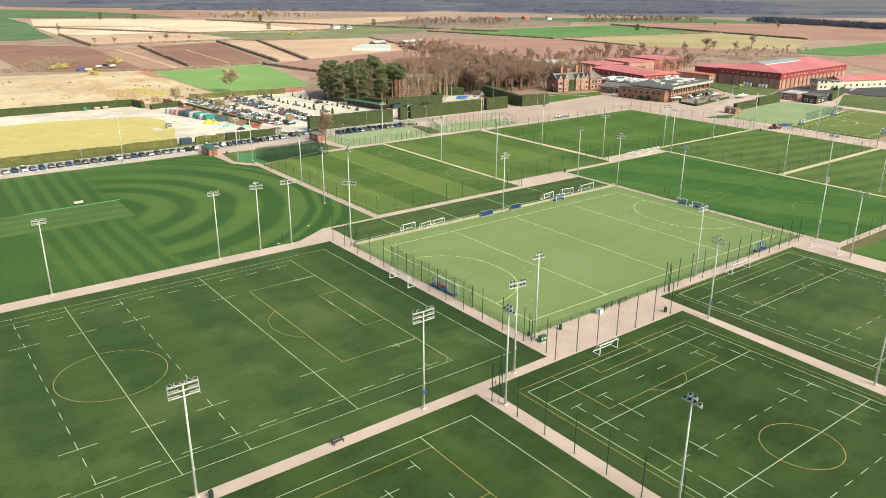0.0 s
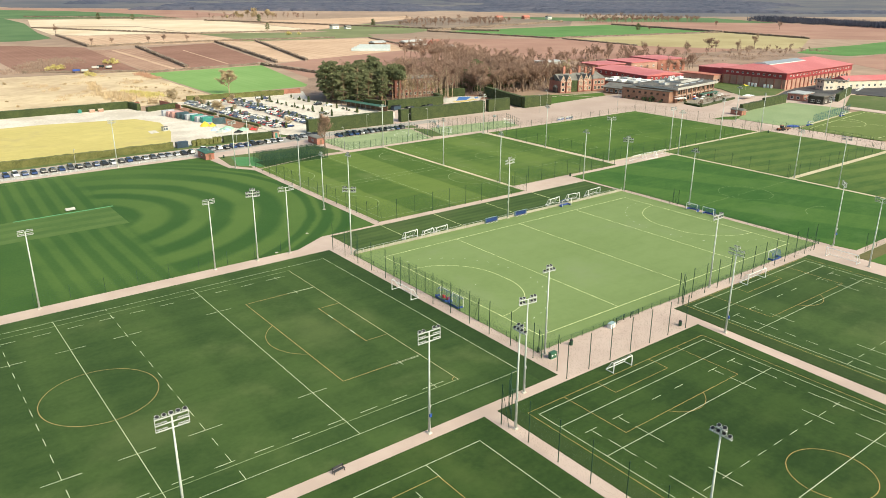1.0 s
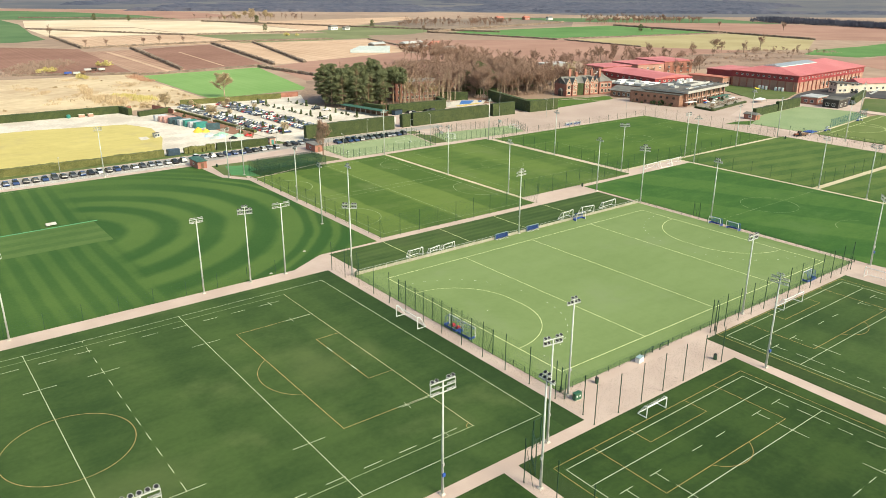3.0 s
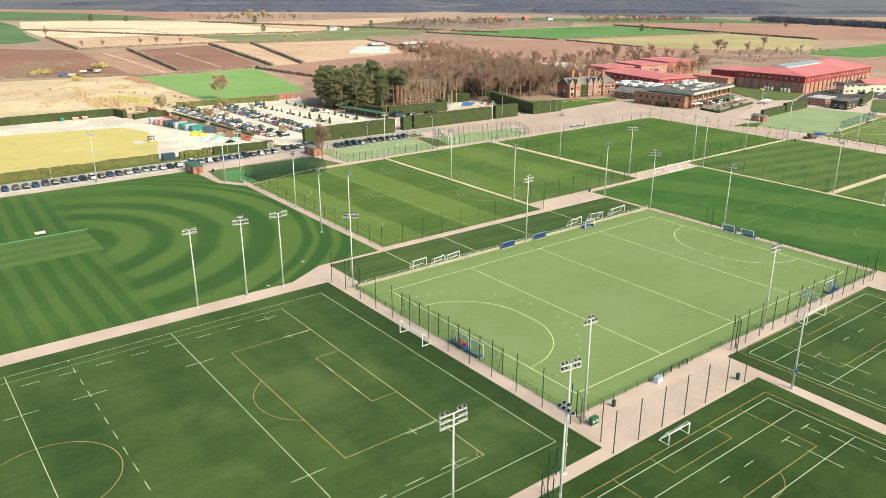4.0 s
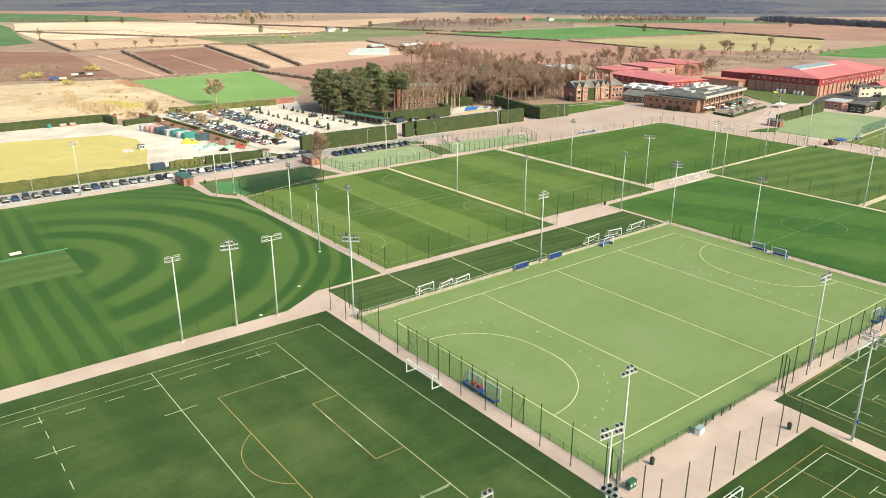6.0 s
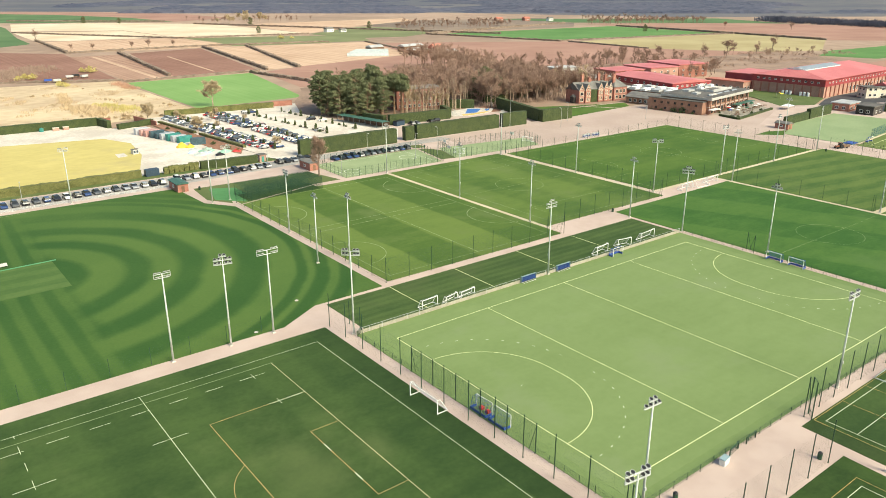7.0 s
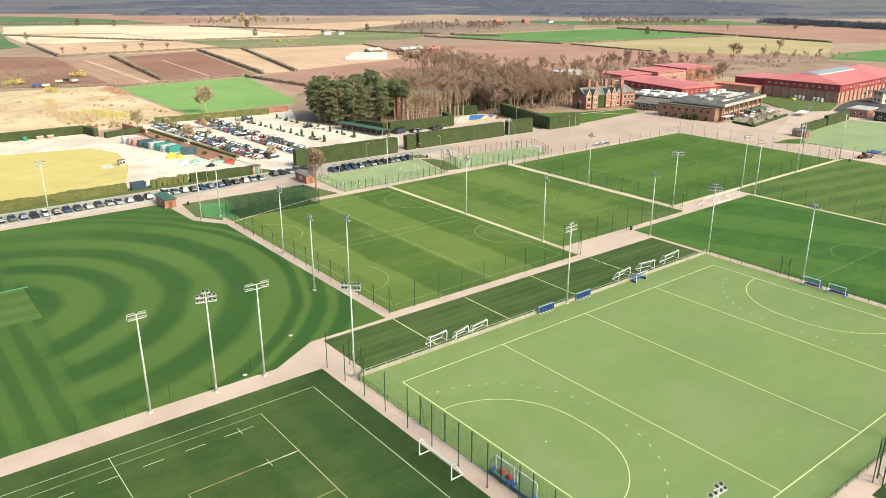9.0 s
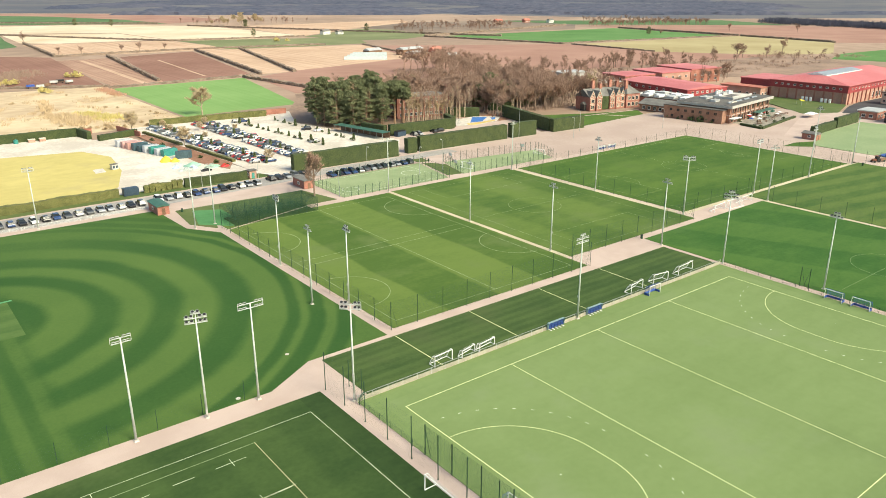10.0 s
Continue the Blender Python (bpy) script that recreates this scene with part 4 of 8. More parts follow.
fence((94.0, 161.4), (196.4, 161.4), 1.1, 3.0, "low pale boarded rail fence along the hockey pitch", 0.035, 0.15, 0.5, 0.004, "galvanised", rail=0.03, board=0.72)
fence((95.6, 162.5), (95.6, 166.5), 5.0, 4.0, TALL, 0.048)
fence((113.4, 180.0), (113.4, 262.5), 5.0, 6.0, TALL, 0.048, wire=0.0032)
fence((113.4, 180.0), (171.0, 180.0), 6.0, 6.4, TALL, 0.040, braces=True, wire=0.0032)
fence((172.0, 186.8), (222.6, 186.8), 6.0, 6.3, TALL, 0.040, braces=True, wire=0.0032)
fence((226.3, 193.0), (226.3, 264), 5.0, 6.5, TALL, 0.037)
fence((226.3, 192.8), (330.2, 192.8), 5.0, 7.0, TALL, 0.037)
fence((227, 264.6), (330, 264.6), 3.0, 7.0, TALL, 0.045)
fence((330.3, 193.5), (330.3, 264), 5.0, 6.5, TALL, 0.037)
fence((198.0, 140.5), (198.0, 142.5), 4.6, 2.0, "pair of tall dark green posts with a brace", 0.05, braces=True)
fence((258.0, 137.9), (335.0, 137.9), 5.0, 7.0, TALL, 0.037, braces=True)
fence((257.9, 138.4), (257.9, 190), 5.0, 7.0, TALL, 0.037)
fence((335.2, 137.9), (335.2, 189), 5.0, 6.5, TALL, 0.037)
fence((200.0, 85.2), (256, 85.2), 5.0, 6.5, TALL, 0.037, braces=True)
fence((80, 173.2), (-60, 172.5), 3.6, 7.0, "thin dark green fence on the oval field", 0.035)

fence((-60, 294.4), (102.5, 294.0), 0.85, 3.0, "low pale rail fence beside the road", 0.035, 1.5, 0.2, 0.03, "crossbar", rail=0.03)

# ---- farm land and far distance ----
def field(name, pts, material, label, rank):
    """Fields lie a few millimetres above one another where they meet; rank is their order."""
    return setting(name, Solid().sheet(pts, -0.29 + rank * 0.006), material, label, "field")


field("field_1", [(175, 588), (173, 452), (239, 456), (267, 592)], "crop_sunlit", "bright green sown field", 1)
field("field_2", [(189, 813), (234, 812), (229, 602), (178, 596)], "soil", "brown field with pale drill lines", 2)
field("field_3", [(245, 817), (321, 835), (282, 613), (213, 598)], "soil_dark", "dark brown ploughed field", 3)
field("field_4", [(328, 839), (370, 834), (311, 607), (284, 606)], "soil_pale", "pale brown field strip", 4)
field("field_5", [(376, 830), (502, 806), (466, 651), (316, 607)], "soil_pale", "pale brown field with hedged edges", 5)
field("field_6", [(253, 1481), (384, 1447), (517, 1296), (523, 1111), (527, 977), (425, 972), (362, 1026), (350, 1202), (219, 1268)], "cream", "very pale dry field", 6)
field("field_7", [(203, 1030), (355, 1004), (365, 901), (358, 842), (280, 846), (200, 857)], "soil_pale", "pale brown field", 7)
field("field_8", [(235, 2067), (401, 1857), (481, 1608), (494, 1405), (390, 1468), (272, 1515), (180, 1595)], "crop_dull", "dull green distant field", 8)
field("field_9", [(110, 1768), (228, 1566), (228, 1371), (200, 1117), (194, 1003), (161, 973), (59, 986)], "crop_dull", "green field beside a hedge", 9)
field("field_10", [(360, 988), (431, 968), (560, 912), (520, 821), (443, 822), (360, 840), (366, 900)], "olive", "dull olive field strip", 10)
field("field_11", [(100, 950), (193, 850), (176, 604), (100, 640)], "soil_dark", "brown ploughed field", 11)
field("field_12", [(641, 865), (686, 696), (965, 642), (985, 850)], "crop", "large bright green field", 12)
field("field_13", [(690, 664), (968, 628), (946, 494), (800, 425), (744, 452), (684, 548)], "stubble", "yellowish stubble field", 13)
field("field_14", [(1000, 930), (990, 845), (972, 632), (950, 490), (1010, 430), (1320, 520), (1250, 760)], "pink_soil", "pinkish brown ploughed field", 14)
field("field_15", [(744, 400), (805, 420), (895, 414), (1010, 420), (900, 330), (755, 353)], "crop", "bright green field behind the hall", 15)
field("field_16", [(500, 790), (687, 670), (682, 548), (742, 450), (600, 430), (480, 490), (440, 600)], "pink_soil", "pinkish brown ploughed field behind the wood", 16)
field("field_17", [(-60, 640), (172, 602), (171, 448), (146, 434), (-60, 434)], "scrub", "dry yellowish rough grass with scattered bushes", 13)
field("field_18", [(541, 1259), (614, 1259), (888, 1276), (848, 1191), (672, 1093), (524, 978), (530, 1106)], "soil_pale", "pale tan distant field", 18)
field("field_19", [(206, 412), (236, 362), (268, 366), (345, 346), (400, 400), (470, 470), (452, 520), (256, 492), (245, 470)], "earth_wood", "brown leaf-strewn ground of the wood", 14)
# far ground sheet; its haze is only colour
field("field_24", [(250, 2700), (330, 2150), (1119, 1455), (1338, 988), (1850, 640), (5000, 200), (5000, 5000), (200, 5000)], "distance_haze", "hazy grey-brown country towards the horizon", 0)
field("field_20", [(848, 1191), (1113, 1113), (1022, 962), (914, 864), (674, 913), (699, 1037), (672, 1093)], "brown_land", "brown rough land with distant farms", 20)
field("field_21", [(245, 2146), (475, 1975), (564, 1883), (627, 1728), (630, 1489), (494, 1405), (481, 1608), (401, 1857), (235, 2067)], "pink_soil", "pinkish distant field", 7)
field("field_22", [(1000, 1150), (1350, 900), (1280, 720), (1020, 960)], "crop_dull", "dull green distant field", 22)
field("field_25", [(206, 800), (210, 800), (203, 602), (199, 602)], "soil_pale", "thin pale strip across a drilled field", 24)
field("field_26", [(262, 762), (264, 762), (250, 618), (248, 618)], "soil_pale", "thin pale strip across a ploughed field", 24)
field("field_27", [(425, 408), (470, 470), (560, 470), (735, 448), (742, 400), (700, 345), (590, 300), (584, 330), (530, 402), (440, 410)], "earth_wood", "brown rough ground behind the buildings", 21)
field("field_28", [(215, 1238), (346, 1188), (359, 1021), (239, 1030), (207, 1063)], "cream", "pale dry field below a thin hedge", 6)
field("field_29", [(518, 967), (667, 1077), (694, 1021), (665, 888), (592, 849), (530, 864)], "olive", "olive rough field behind the farmhouse", 19)
field("field_30", [(258, 495), (452, 523), (446, 600), (440, 640), (320, 612), (275, 590)], "pink_soil", "pinkish brown ploughed field beyond the wood", 16)
field("field_23", [(700, 340), (930, 350), (980, 180), (600, 210)], "pink_soil", "brown rough ground behind the hall", 23)


def grid_box(x0, x1, y0, y1, h, step, rough, seed):
    """A clipped hedge: a box whose faces are gridded and roughened."""
    s = Solid()

    def wall(o, u, v, nu, nv):
        o, u, v = Vector(o), Vector(u), Vector(v)
        vs, fs = [], []
        for j in range(nv + 1):
            for i in range(nu + 1):
                q = o + u * (i / nu) + v * (j / nv)
                k = Vector(noise.noise_vector(q * 0.9 + Vector((seed, 0, 0)))) * rough + Vector(noise.noise_vector(q * 0.22)) * rough
                vs.append(q + k if q.z > 0.01 else q)
        for j in range(nv):
            for i in range(nu):
                a = j * (nu + 1) + i
                fs.append((a, a + 1, a + nu + 2, a + nu + 1))
        s.add(vs, fs)

    lx, ly = x1 - x0, y1 - y0
    nx, ny, nz = max(1, int(lx / step)), max(1, int(ly / step)), max(2, int(h / step))
    wall((x0, y0, 0), (lx, 0, 0), (0, 0, h), nx, nz)
    wall((x1, y0, 0), (0, ly, 0), (0, 0, h), ny, nz)
    wall((x1, y1, 0), (-lx, 0, 0), (0, 0, h), nx, nz)
    wall((x0, y1, 0), (0, -ly, 0), (0, 0, h), ny, nz)
    wall((x0, y0, h), (lx, 0, 0), (0, ly, 0), nx, ny)
    return s


hedge_count = [0]


def hedge(p, q, width, h, material, label, step=0.8, rough=0.11):
    p, q = Vector(p), Vector(q)
    hedge_count[0] += 3.7
    s = grid_box(0, (q - p).length, -width / 2, width / 2, h, step, rough, hedge_count[0])
    ob = part("hedge", s, material, None, "", pose(p.x, p.y, -0.15, 0, 0, math.degrees(math.atan2(q.y - p.y, q.x - p.x))))
    return tagged(ob, label, "hedge")


TALL_HEDGE = "tall neatly clipped evergreen hedge"
hedge((160, 310.3), (204.5, 309.0), 2.6, 6.2, "hedge", TALL_HEDGE, 0.6)
hedge((210, 310.4), (214.5, 310.3), 2.6, 6.0, "hedge", TALL_HEDGE, 0.6)
hedge((216, 310.2), (262, 308.8), 2.6, 6.2, "hedge", TALL_HEDGE, 0.6)
hedge((264.5, 308.6), (279, 308.0), 2.6, 6.4, "hedge", TALL_HEDGE, 0.6)
hedge((225.5, 345), (259.6, 342), 2.4, 4.9, "hedge", TALL_HEDGE, 0.7)
hedge((220.6, 359), (224.4, 346.4), 2.4, 4.6, "hedge", TALL_HEDGE, 0.7)
hedge((260.8, 343.5), (264.5, 354), 2.4, 4.9, "hedge", TALL_HEDGE, 0.7)
hedge((277, 370), (291, 360), 2.4, 4.6, "hedge", TALL_HEDGE, 0.8)
hedge((303.5, 367), (318, 364), 2.4, 4.6, "hedge", TALL_HEDGE, 0.8)
hedge((301, 352), (290.2, 308.5), 2.6, 5.8, "hedge", "dark clipped hedge beside the lawn", 0.7)
hedge((288.9, 307.0), (308.5, 306.2), 2.6, 5.8, "hedge", "dark clipped hedge beside the lawn", 0.7)
hedge((-60, 313.6), (100.6, 313.4), 1.8, 2.8, "hedge_gold", "low straw-tinted hedge along the road", 0.7, 0.26)
hedge((121.4, 312.6), (142.4, 310.4), 1.9, 3.0, "hedge", "clipped hedge beside the road", 0.7, 0.12)
for k in range(7):
    hedge((108.3 + 1.82 * k, 313.2), (109.9 + 1.82 * k, 313.1), 1.5, 2.5 + 0.4 * (k * 3 % 4) / 3, "hedge_gold", "single clipped evergreen beside the road", 0.4, 0.22)
hedge((-60, 436), (116, 429), 2.2, 3.8, "hedge", "long clipped hedge round the yellow field", 0.8)
hedge((116.4, 429), (118.4, 418), 2.0, 3.6, "hedge", "clipped hedge end beside the track", 0.7)
hedge((120.5, 412), (138, 417.5), 2.0, 2.6, "hedge", "clipped hedge beside the yard", 0.7)
hedge((141.2, 418), (145.0, 381), 1.4, 1.2, "hedge_gold", "low hedge between yard and car park", 0.7)
hedge((145.6, 376), (149.6, 338), 1.4, 1.2, "hedge_gold", "low hedge between yard and car park", 0.7)
hedge((150, 436), (206, 428), 1.8, 3.0, "hedge_gold", "hedge between car park and field", 0.8, 0.3)
hedge((374.5, 229.6), (398, 231.2), 2.0, 3.9, "hedge", "clipped hedge beside the grass court", 0.7)
hedge((399.5, 231.4), (424.5, 233.0), 2.0, 4.9, "hedge", "clipped hedge beside the grass court", 0.7)
hedge((370, 251), (413, 258), 1.2, 1.2, "hedge", "low clipped hedge round the terrace", 0.6, 0.1)
hedge((370, 251), (372.6, 263.4), 1.2, 1.2, "hedge", "low clipped hedge round the terrace", 0.6, 0.1)
hedge((452.6, 217), (491, 228), 2.0, 4.4, "hedge", "clipped hedge along the drive", 0.8)


def hedgerow(p, q, h, width=2.6):
    """A leafless hedge: a low tangled core and many thin stems."""
    p, q = Vector(p), Vector(q)
    hedge_count[0] += 3.7
    rr = random.Random(int(hedge_count[0] * 10))
    n = (q - p).length
    s = grid_box(0, n, -width * 0.45, width * 0.45, h * 0.46, max(1.0, n / 220), 0.7, hedge_count[0])
    for _ in range(int(min(n * 5, 2600))):
        x, y, a = rr.uniform(0, n), rr.gauss(0, width * 0.3), rr.uniform(0, 6.28)
        w, top = rr.uniform(0.06, 0.2), h * rr.uniform(0.35, 0.62) * (0.8 + 0.5 * noise.noise(Vector((x * 0.07, hedge_count[0], 0))))
        dx, dy = math.cos(a) * w, math.sin(a) * w
        tx, ty = x + rr.gauss(0, 0.5), y + rr.gauss(0, 0.5)
        s.add([(x - dx, y - dy, 0), (x + dx, y + dy, 0), (tx + dx * 1.8, ty + dy * 1.8, top * 0.8), (tx - dx * 1.6, ty - dy * 1.6, top)], [(0, 1, 2, 3)])
    ob = part("hedgerow", s, "hedgerow", None, "", pose(p.x, p.y, -0.4, 0, 0, math.degrees(math.atan2(q.y - p.y, q.x - p.x))))
    tagged(ob, "brown leafless hedgerow between fields", "hedgerow")


for p, q, h in (((208, 1049), (198, 854), 5), ((198, 854), (340, 858), 4), ((340, 858), (470, 830), 4), ((238, 829), (212, 610), 5), ((328, 845), (286, 604), 5), ((268, 594), (278, 500), 4.5),
                ((175, 592), (278, 600), 3), ((214, 1231), (353, 991), 4), ((353, 991), (520, 970), 4), ((493, 1310), (721, 815), 5), ((640, 870), (686, 672), 4), ((688, 682), (968, 634), 3),
                ((970, 630), (990, 845), 5), ((684, 548), (690, 664), 3), ((968, 626), (948, 494), 5), ((372, 836), (314, 604), 4.5), ((100, 640), (176, 600), 3),
                ((640, 872), (985, 950), 6), ((267, 1600), (480, 1416), 5), ((505, 806), (468, 652), 3)):
    hedgerow(p, q, h)


# ---- trees ----
def bare_shape(h, seed, spread=0.42, forks=9, twigs=5, second=5, third=4):
    """The trunk with its limbs, and the twigs."""
    r = random.Random(seed)
    wood, fine = Solid(), Solid()

    def twig(p, d, length):
        side = d.cross(Vector((r.uniform(-1, 1), r.uniform(-1, 1), r.uniform(-1, 1)))).normalized()
        w = 0.018 + 0.022 * r.random()
        q = p + d * length
        fine.add([p - side * w, p + side * w, q], [(0, 1, 2)])

    def grow(p, d, length, rad, level):
        mid = p + d * length * 0.5 + Vector((r.uniform(-1, 1), r.uniform(-1, 1), 0)) * length * 0.05
        q = mid + (d + Vector((0, 0, 0.12))).normalized() * length * 0.5
        n = 7 if level == 0 else (4 if level == 1 else 3)
        if level == 3:
            wood.tube(p, q, rad, rad * 0.4, 3, False)
        else:
            wood.tube(p, mid, rad, rad * 0.8, n, False)
            wood.tube(mid, q, rad * 0.8, rad * 0.45, n, False)
        if level == 3:
            for _ in range(twigs * 5):
                f = r.random()
                dd = (d + Vector((r.gauss(0, 0.7), r.gauss(0, 0.7), r.gauss(0.15, 0.5)))).normalized()
                twig(p.lerp(q, f), dd, h * r.uniform(0.05, 0.10))
            return
        kids = forks if level == 0 else (second if level == 1 else third)
        for i in range(kids):
            f = r.uniform(0.30, 1.0) if level == 0 else r.uniform(0.25, 1.0)
            a = r.uniform(0, 2 * math.pi) if level else 2 * math.pi * (i + r.random() * 0.6) / kids
            out = Vector((math.cos(a), math.sin(a), 0))
            tilt = r.uniform(0.5, 1.0) * (spread * 2.0)
            dd = (d * (1.0 - 0.25 * tilt) + out * tilt + Vector((0, 0, 0.25))).normalized()
            grow(p.lerp(q, f), dd, length * r.uniform(0.42, 0.62) * (1.15 - 0.3 * f), rad * r.uniform(0.26, 0.42), level + 1)

    grow(Vector((0, 0, -0.3)), Vector((r.uniform(-0.05, 0.05), r.uniform(-0.05, 0.05), 1)).normalized(), h * 0.66, h * 0.021, 0)
    return wood, fine


def bare_tree(name, h, seed, material="twig", spread=0.42, forks=9, twigs=5, label=""):
    wood, fine = bare_shape(h, seed, spread, forks, twigs)
    t = thing(name, pose(0, 0, -80), label, "tree", "bare trees")
    part("trunk", wood, "bark_pale" if material == "twig_pale" else "bark", t)
    part("crown", fine, material, t)
    return t


def pole_tree(name, h, seed, label):
    """A straight slender trunk, bare below, with a thin broom of upright twigs."""
    r = random.Random(seed)
    t = thing(name, pose(0, 0, -80), label, "tree", "bare trees")
    trunk, fine = Solid(), Solid()
    lean = Vector((r.uniform(-0.05, 0.05), r.uniform(-0.05, 0.05), 1))
    trunk.tube((0, 0, -0.3), lean * h * 0.55, 0.17, 0.12, 6, False)
    trunk.tube(lean * h * 0.55, lean * h, 0.12, 0.03, 5, False)
    for _ in range(22):
        z, a, reach = h * r.uniform(0.5, 0.95), r.uniform(0, 6.28), h * r.uniform(0.08, 0.17)
        d = Vector((math.cos(a) * 0.6, math.sin(a) * 0.6, 0.8)).normalized()
        p, q = lean * z, lean * z + d * reach
        trunk.tube(p, q, 0.05, 0.015, 3, False)
        for _ in range(16):
            c = p.lerp(q, r.uniform(0.2, 1.0))
            e = (d + Vector((r.gauss(0, 0.5), r.gauss(0, 0.5), r.gauss(0.2, 0.4)))).normalized()
            u = e.cross(Vector((r.uniform(-1, 1), r.uniform(-1, 1), 0.3))).normalized() * 0.025
            fine.add([c - u, c + u, c + e * h * r.uniform(0.04, 0.09)], [(0, 1, 2)])
    part("trunk", trunk, "bark_pale", t)
    part("crown", fine, "twig", t)
    return t


def clump(s, c, size, r, count=7, slim=1.0):
    """A tuft of short blades."""
    for _ in range(count):
        d = Vector((r.gauss(0, 1), r.gauss(0, 1), r.gauss(0.25, 0.7))).normalized()
        u = d.cross(Vector((r.uniform(-1, 1), r.uniform(-1, 1), r.uniform(-1, 1)))).normalized()
        q = c + d * size * r.uniform(0.6, 1.1)
        w = size * r.uniform(0.28, 0.45) * slim
        s.add([c - u * w, c + u * w, q + u * w * 0.7, q - u * w * 0.7], [(0, 1, 2, 3)])


def pine(name, h, seed, crown_from=0.45, width=4.2):
    """A trunk with limbs that end in flat pads of needles."""
    r = random.Random(seed)
    t = thing(name, pose(0, 0, -80), "tall dark green pine with a bare lower trunk", "tree", "pines beside the car park")
    s = Solid()
    lean = Vector((r.uniform(-0.06, 0.06), r.uniform(-0.06, 0.06), 1))
    s.tube((0, 0, -0.3), lean * h * 0.5, h * 0.016, h * 0.012, 7, False)
    s.tube(lean * h * 0.5, lean * h * 0.95, h * 0.012, h * 0.004, 6, False)
    needles = Solid()
    for i in range(58):
        z = h * (crown_from + (0.97 - crown_from) * (i + r.random()) / 58)
        f = (z / h - crown_from) / (1 - crown_from)
        reach = width * min(1.0, 0.62 + 1.2 * f) * math.sqrt(max(0.03, 1.0 - max(0.0, f - 0.35) ** 2 / 0.44)) * r.uniform(0.45, 1.08)
        a = r.uniform(0, 2 * math.pi)
        tip = lean * z + Vector((math.cos(a) * reach, math.sin(a) * reach, r.uniform(-0.2, 0.9)))
        s.tube(lean * (z - 0.8), tip, 0.08, 0.03, 3, False)
        pad = r.uniform(1.0, 2.0)
        for _ in range(int(16 * pad)):
            b_, q = r.uniform(0, 2 * math.pi), math.sqrt(r.random()) * pad
            c = tip + Vector((math.cos(b_) * q, math.sin(b_) * q, 0.55 * (1 - (q / pad) ** 2) + r.uniform(-0.25, 0.15)))
            clump(needles, c, r.uniform(0.38, 0.68), r, 9, 0.5)
    part("trunk", s, "pine_bark", t)
    part("crown", needles, "needles", t)
    return t


def bush(name, size, seed, material, label, squash=0.8):
    r = random.Random(seed)
    t = thing(name, pose(0, 0, -80), label, "bush", "bushes")
    s = Solid()
    for k in range(4):
        s.tube((0, 0, -0.1), (r.uniform(-0.3, 0.3) * size, r.uniform(-0.3, 0.3) * size, size * 0.7), 0.05, 0.02, 4, False)
    leaves = Solid()
    for _ in range(60):
        d = Vector((r.gauss(0, 1), r.gauss(0, 1), abs(r.gauss(0, 1)))).normalized() * size * r.uniform(0.3, 1.0)
        clump(leaves, Vector((d.x, d.y, d.z * squash + 0.15 * size)), size * 0.24, r, 5)
    part("stems", s, "bark", t)
    part("leaves", leaves, material, t)
    return t


def cypress(name, h, seed):
    r = random.Random(seed)
    t = thing(name, pose(0, 0, -80), "narrow dark evergreen tree in the car park", "tree", "car park evergreens")
    part("trunk", Solid().tube((0, 0, -0.1), (0, 0, h * 0.8), 0.07, 0.03, 5, False), "bark", t)
    leaves = Solid()
    for _ in range(150):
        f = r.random() ** 0.8
        q = 0.66 * (1.0 - f) ** 0.45 * r.uniform(0.5, 1.0)
        a = r.uniform(0, 6.28)
        clump(leaves, Vector((math.cos(a) * q, math.sin(a) * q, 0.15 + f * h * 0.92)), 0.28, r, 4)
    part("leaves", leaves, "cypress_green", t)
    return t


def scaled(x, y, s, a, z=-0.15):
    return pose(x, y, z, 0, 0, a) @ Matrix.Scale(s, 4)


def drop(ob):
    for o in list(ob.children_recursive) + [ob]:
        bpy.data.objects.remove(o)


def plant(protos_, spots):
    for x, y, s in spots:
        copy_thing(rnd.choice(protos_), scaled(x, y, s * rnd.uniform(0.88, 1.12), rnd.uniform(0, 360)))


pines = [pine("pine_tree", 20, 3, 0.06, 5.6), pine("pine_tree", 21, 5, 0.16, 5.8), pine("pine_tree", 19, 8, 0.30, 5.4), pine("pine_tree", 20, 9, 0.22, 5.8)]
conifers = [pine("pine_tree", 15, 61, 0.08, 4.4)]
tall_pines = [pine("pine_tree", 20, 11, 0.66, 3.4), pine("pine_tree", 21, 14, 0.70, 3.2)]
plant(pines, [(219, 397, 1.0), (224, 405, 0.9), (215, 391, 1.0), (221, 401, 1.0), (216, 386, 0.9), (219, 379, 0.8), (241, 388, 0.9), (224, 373, 0.8), (229, 369, 0.75), (236, 366, 0.8), (220, 392, 1.1), (222, 384, 0.95), (225, 396, 1.05), (227, 388, 1.0), (229, 380, 0.95), (231, 394, 1.0),
              (234, 386, 1.0), (226, 377, 0.85), (236, 379, 0.9), (229, 409, 0.95), (232, 402, 1.0), (238, 392, 0.95), (234, 411, 0.9), (233, 372, 0.85), (243, 392, 0.95), (240, 372, 0.8)])
plant(tall_pines, [(238, 370, 0.95), (241, 376, 1.0), (243, 383, 1.0), (244, 367, 0.95), (247, 372, 0.9), (240, 398, 1.0), (245, 388, 1.0), (246, 362, 0.8), (250, 369, 0.85), (248, 396, 0.95), (252, 373, 0.8), (247, 379, 0.9)])
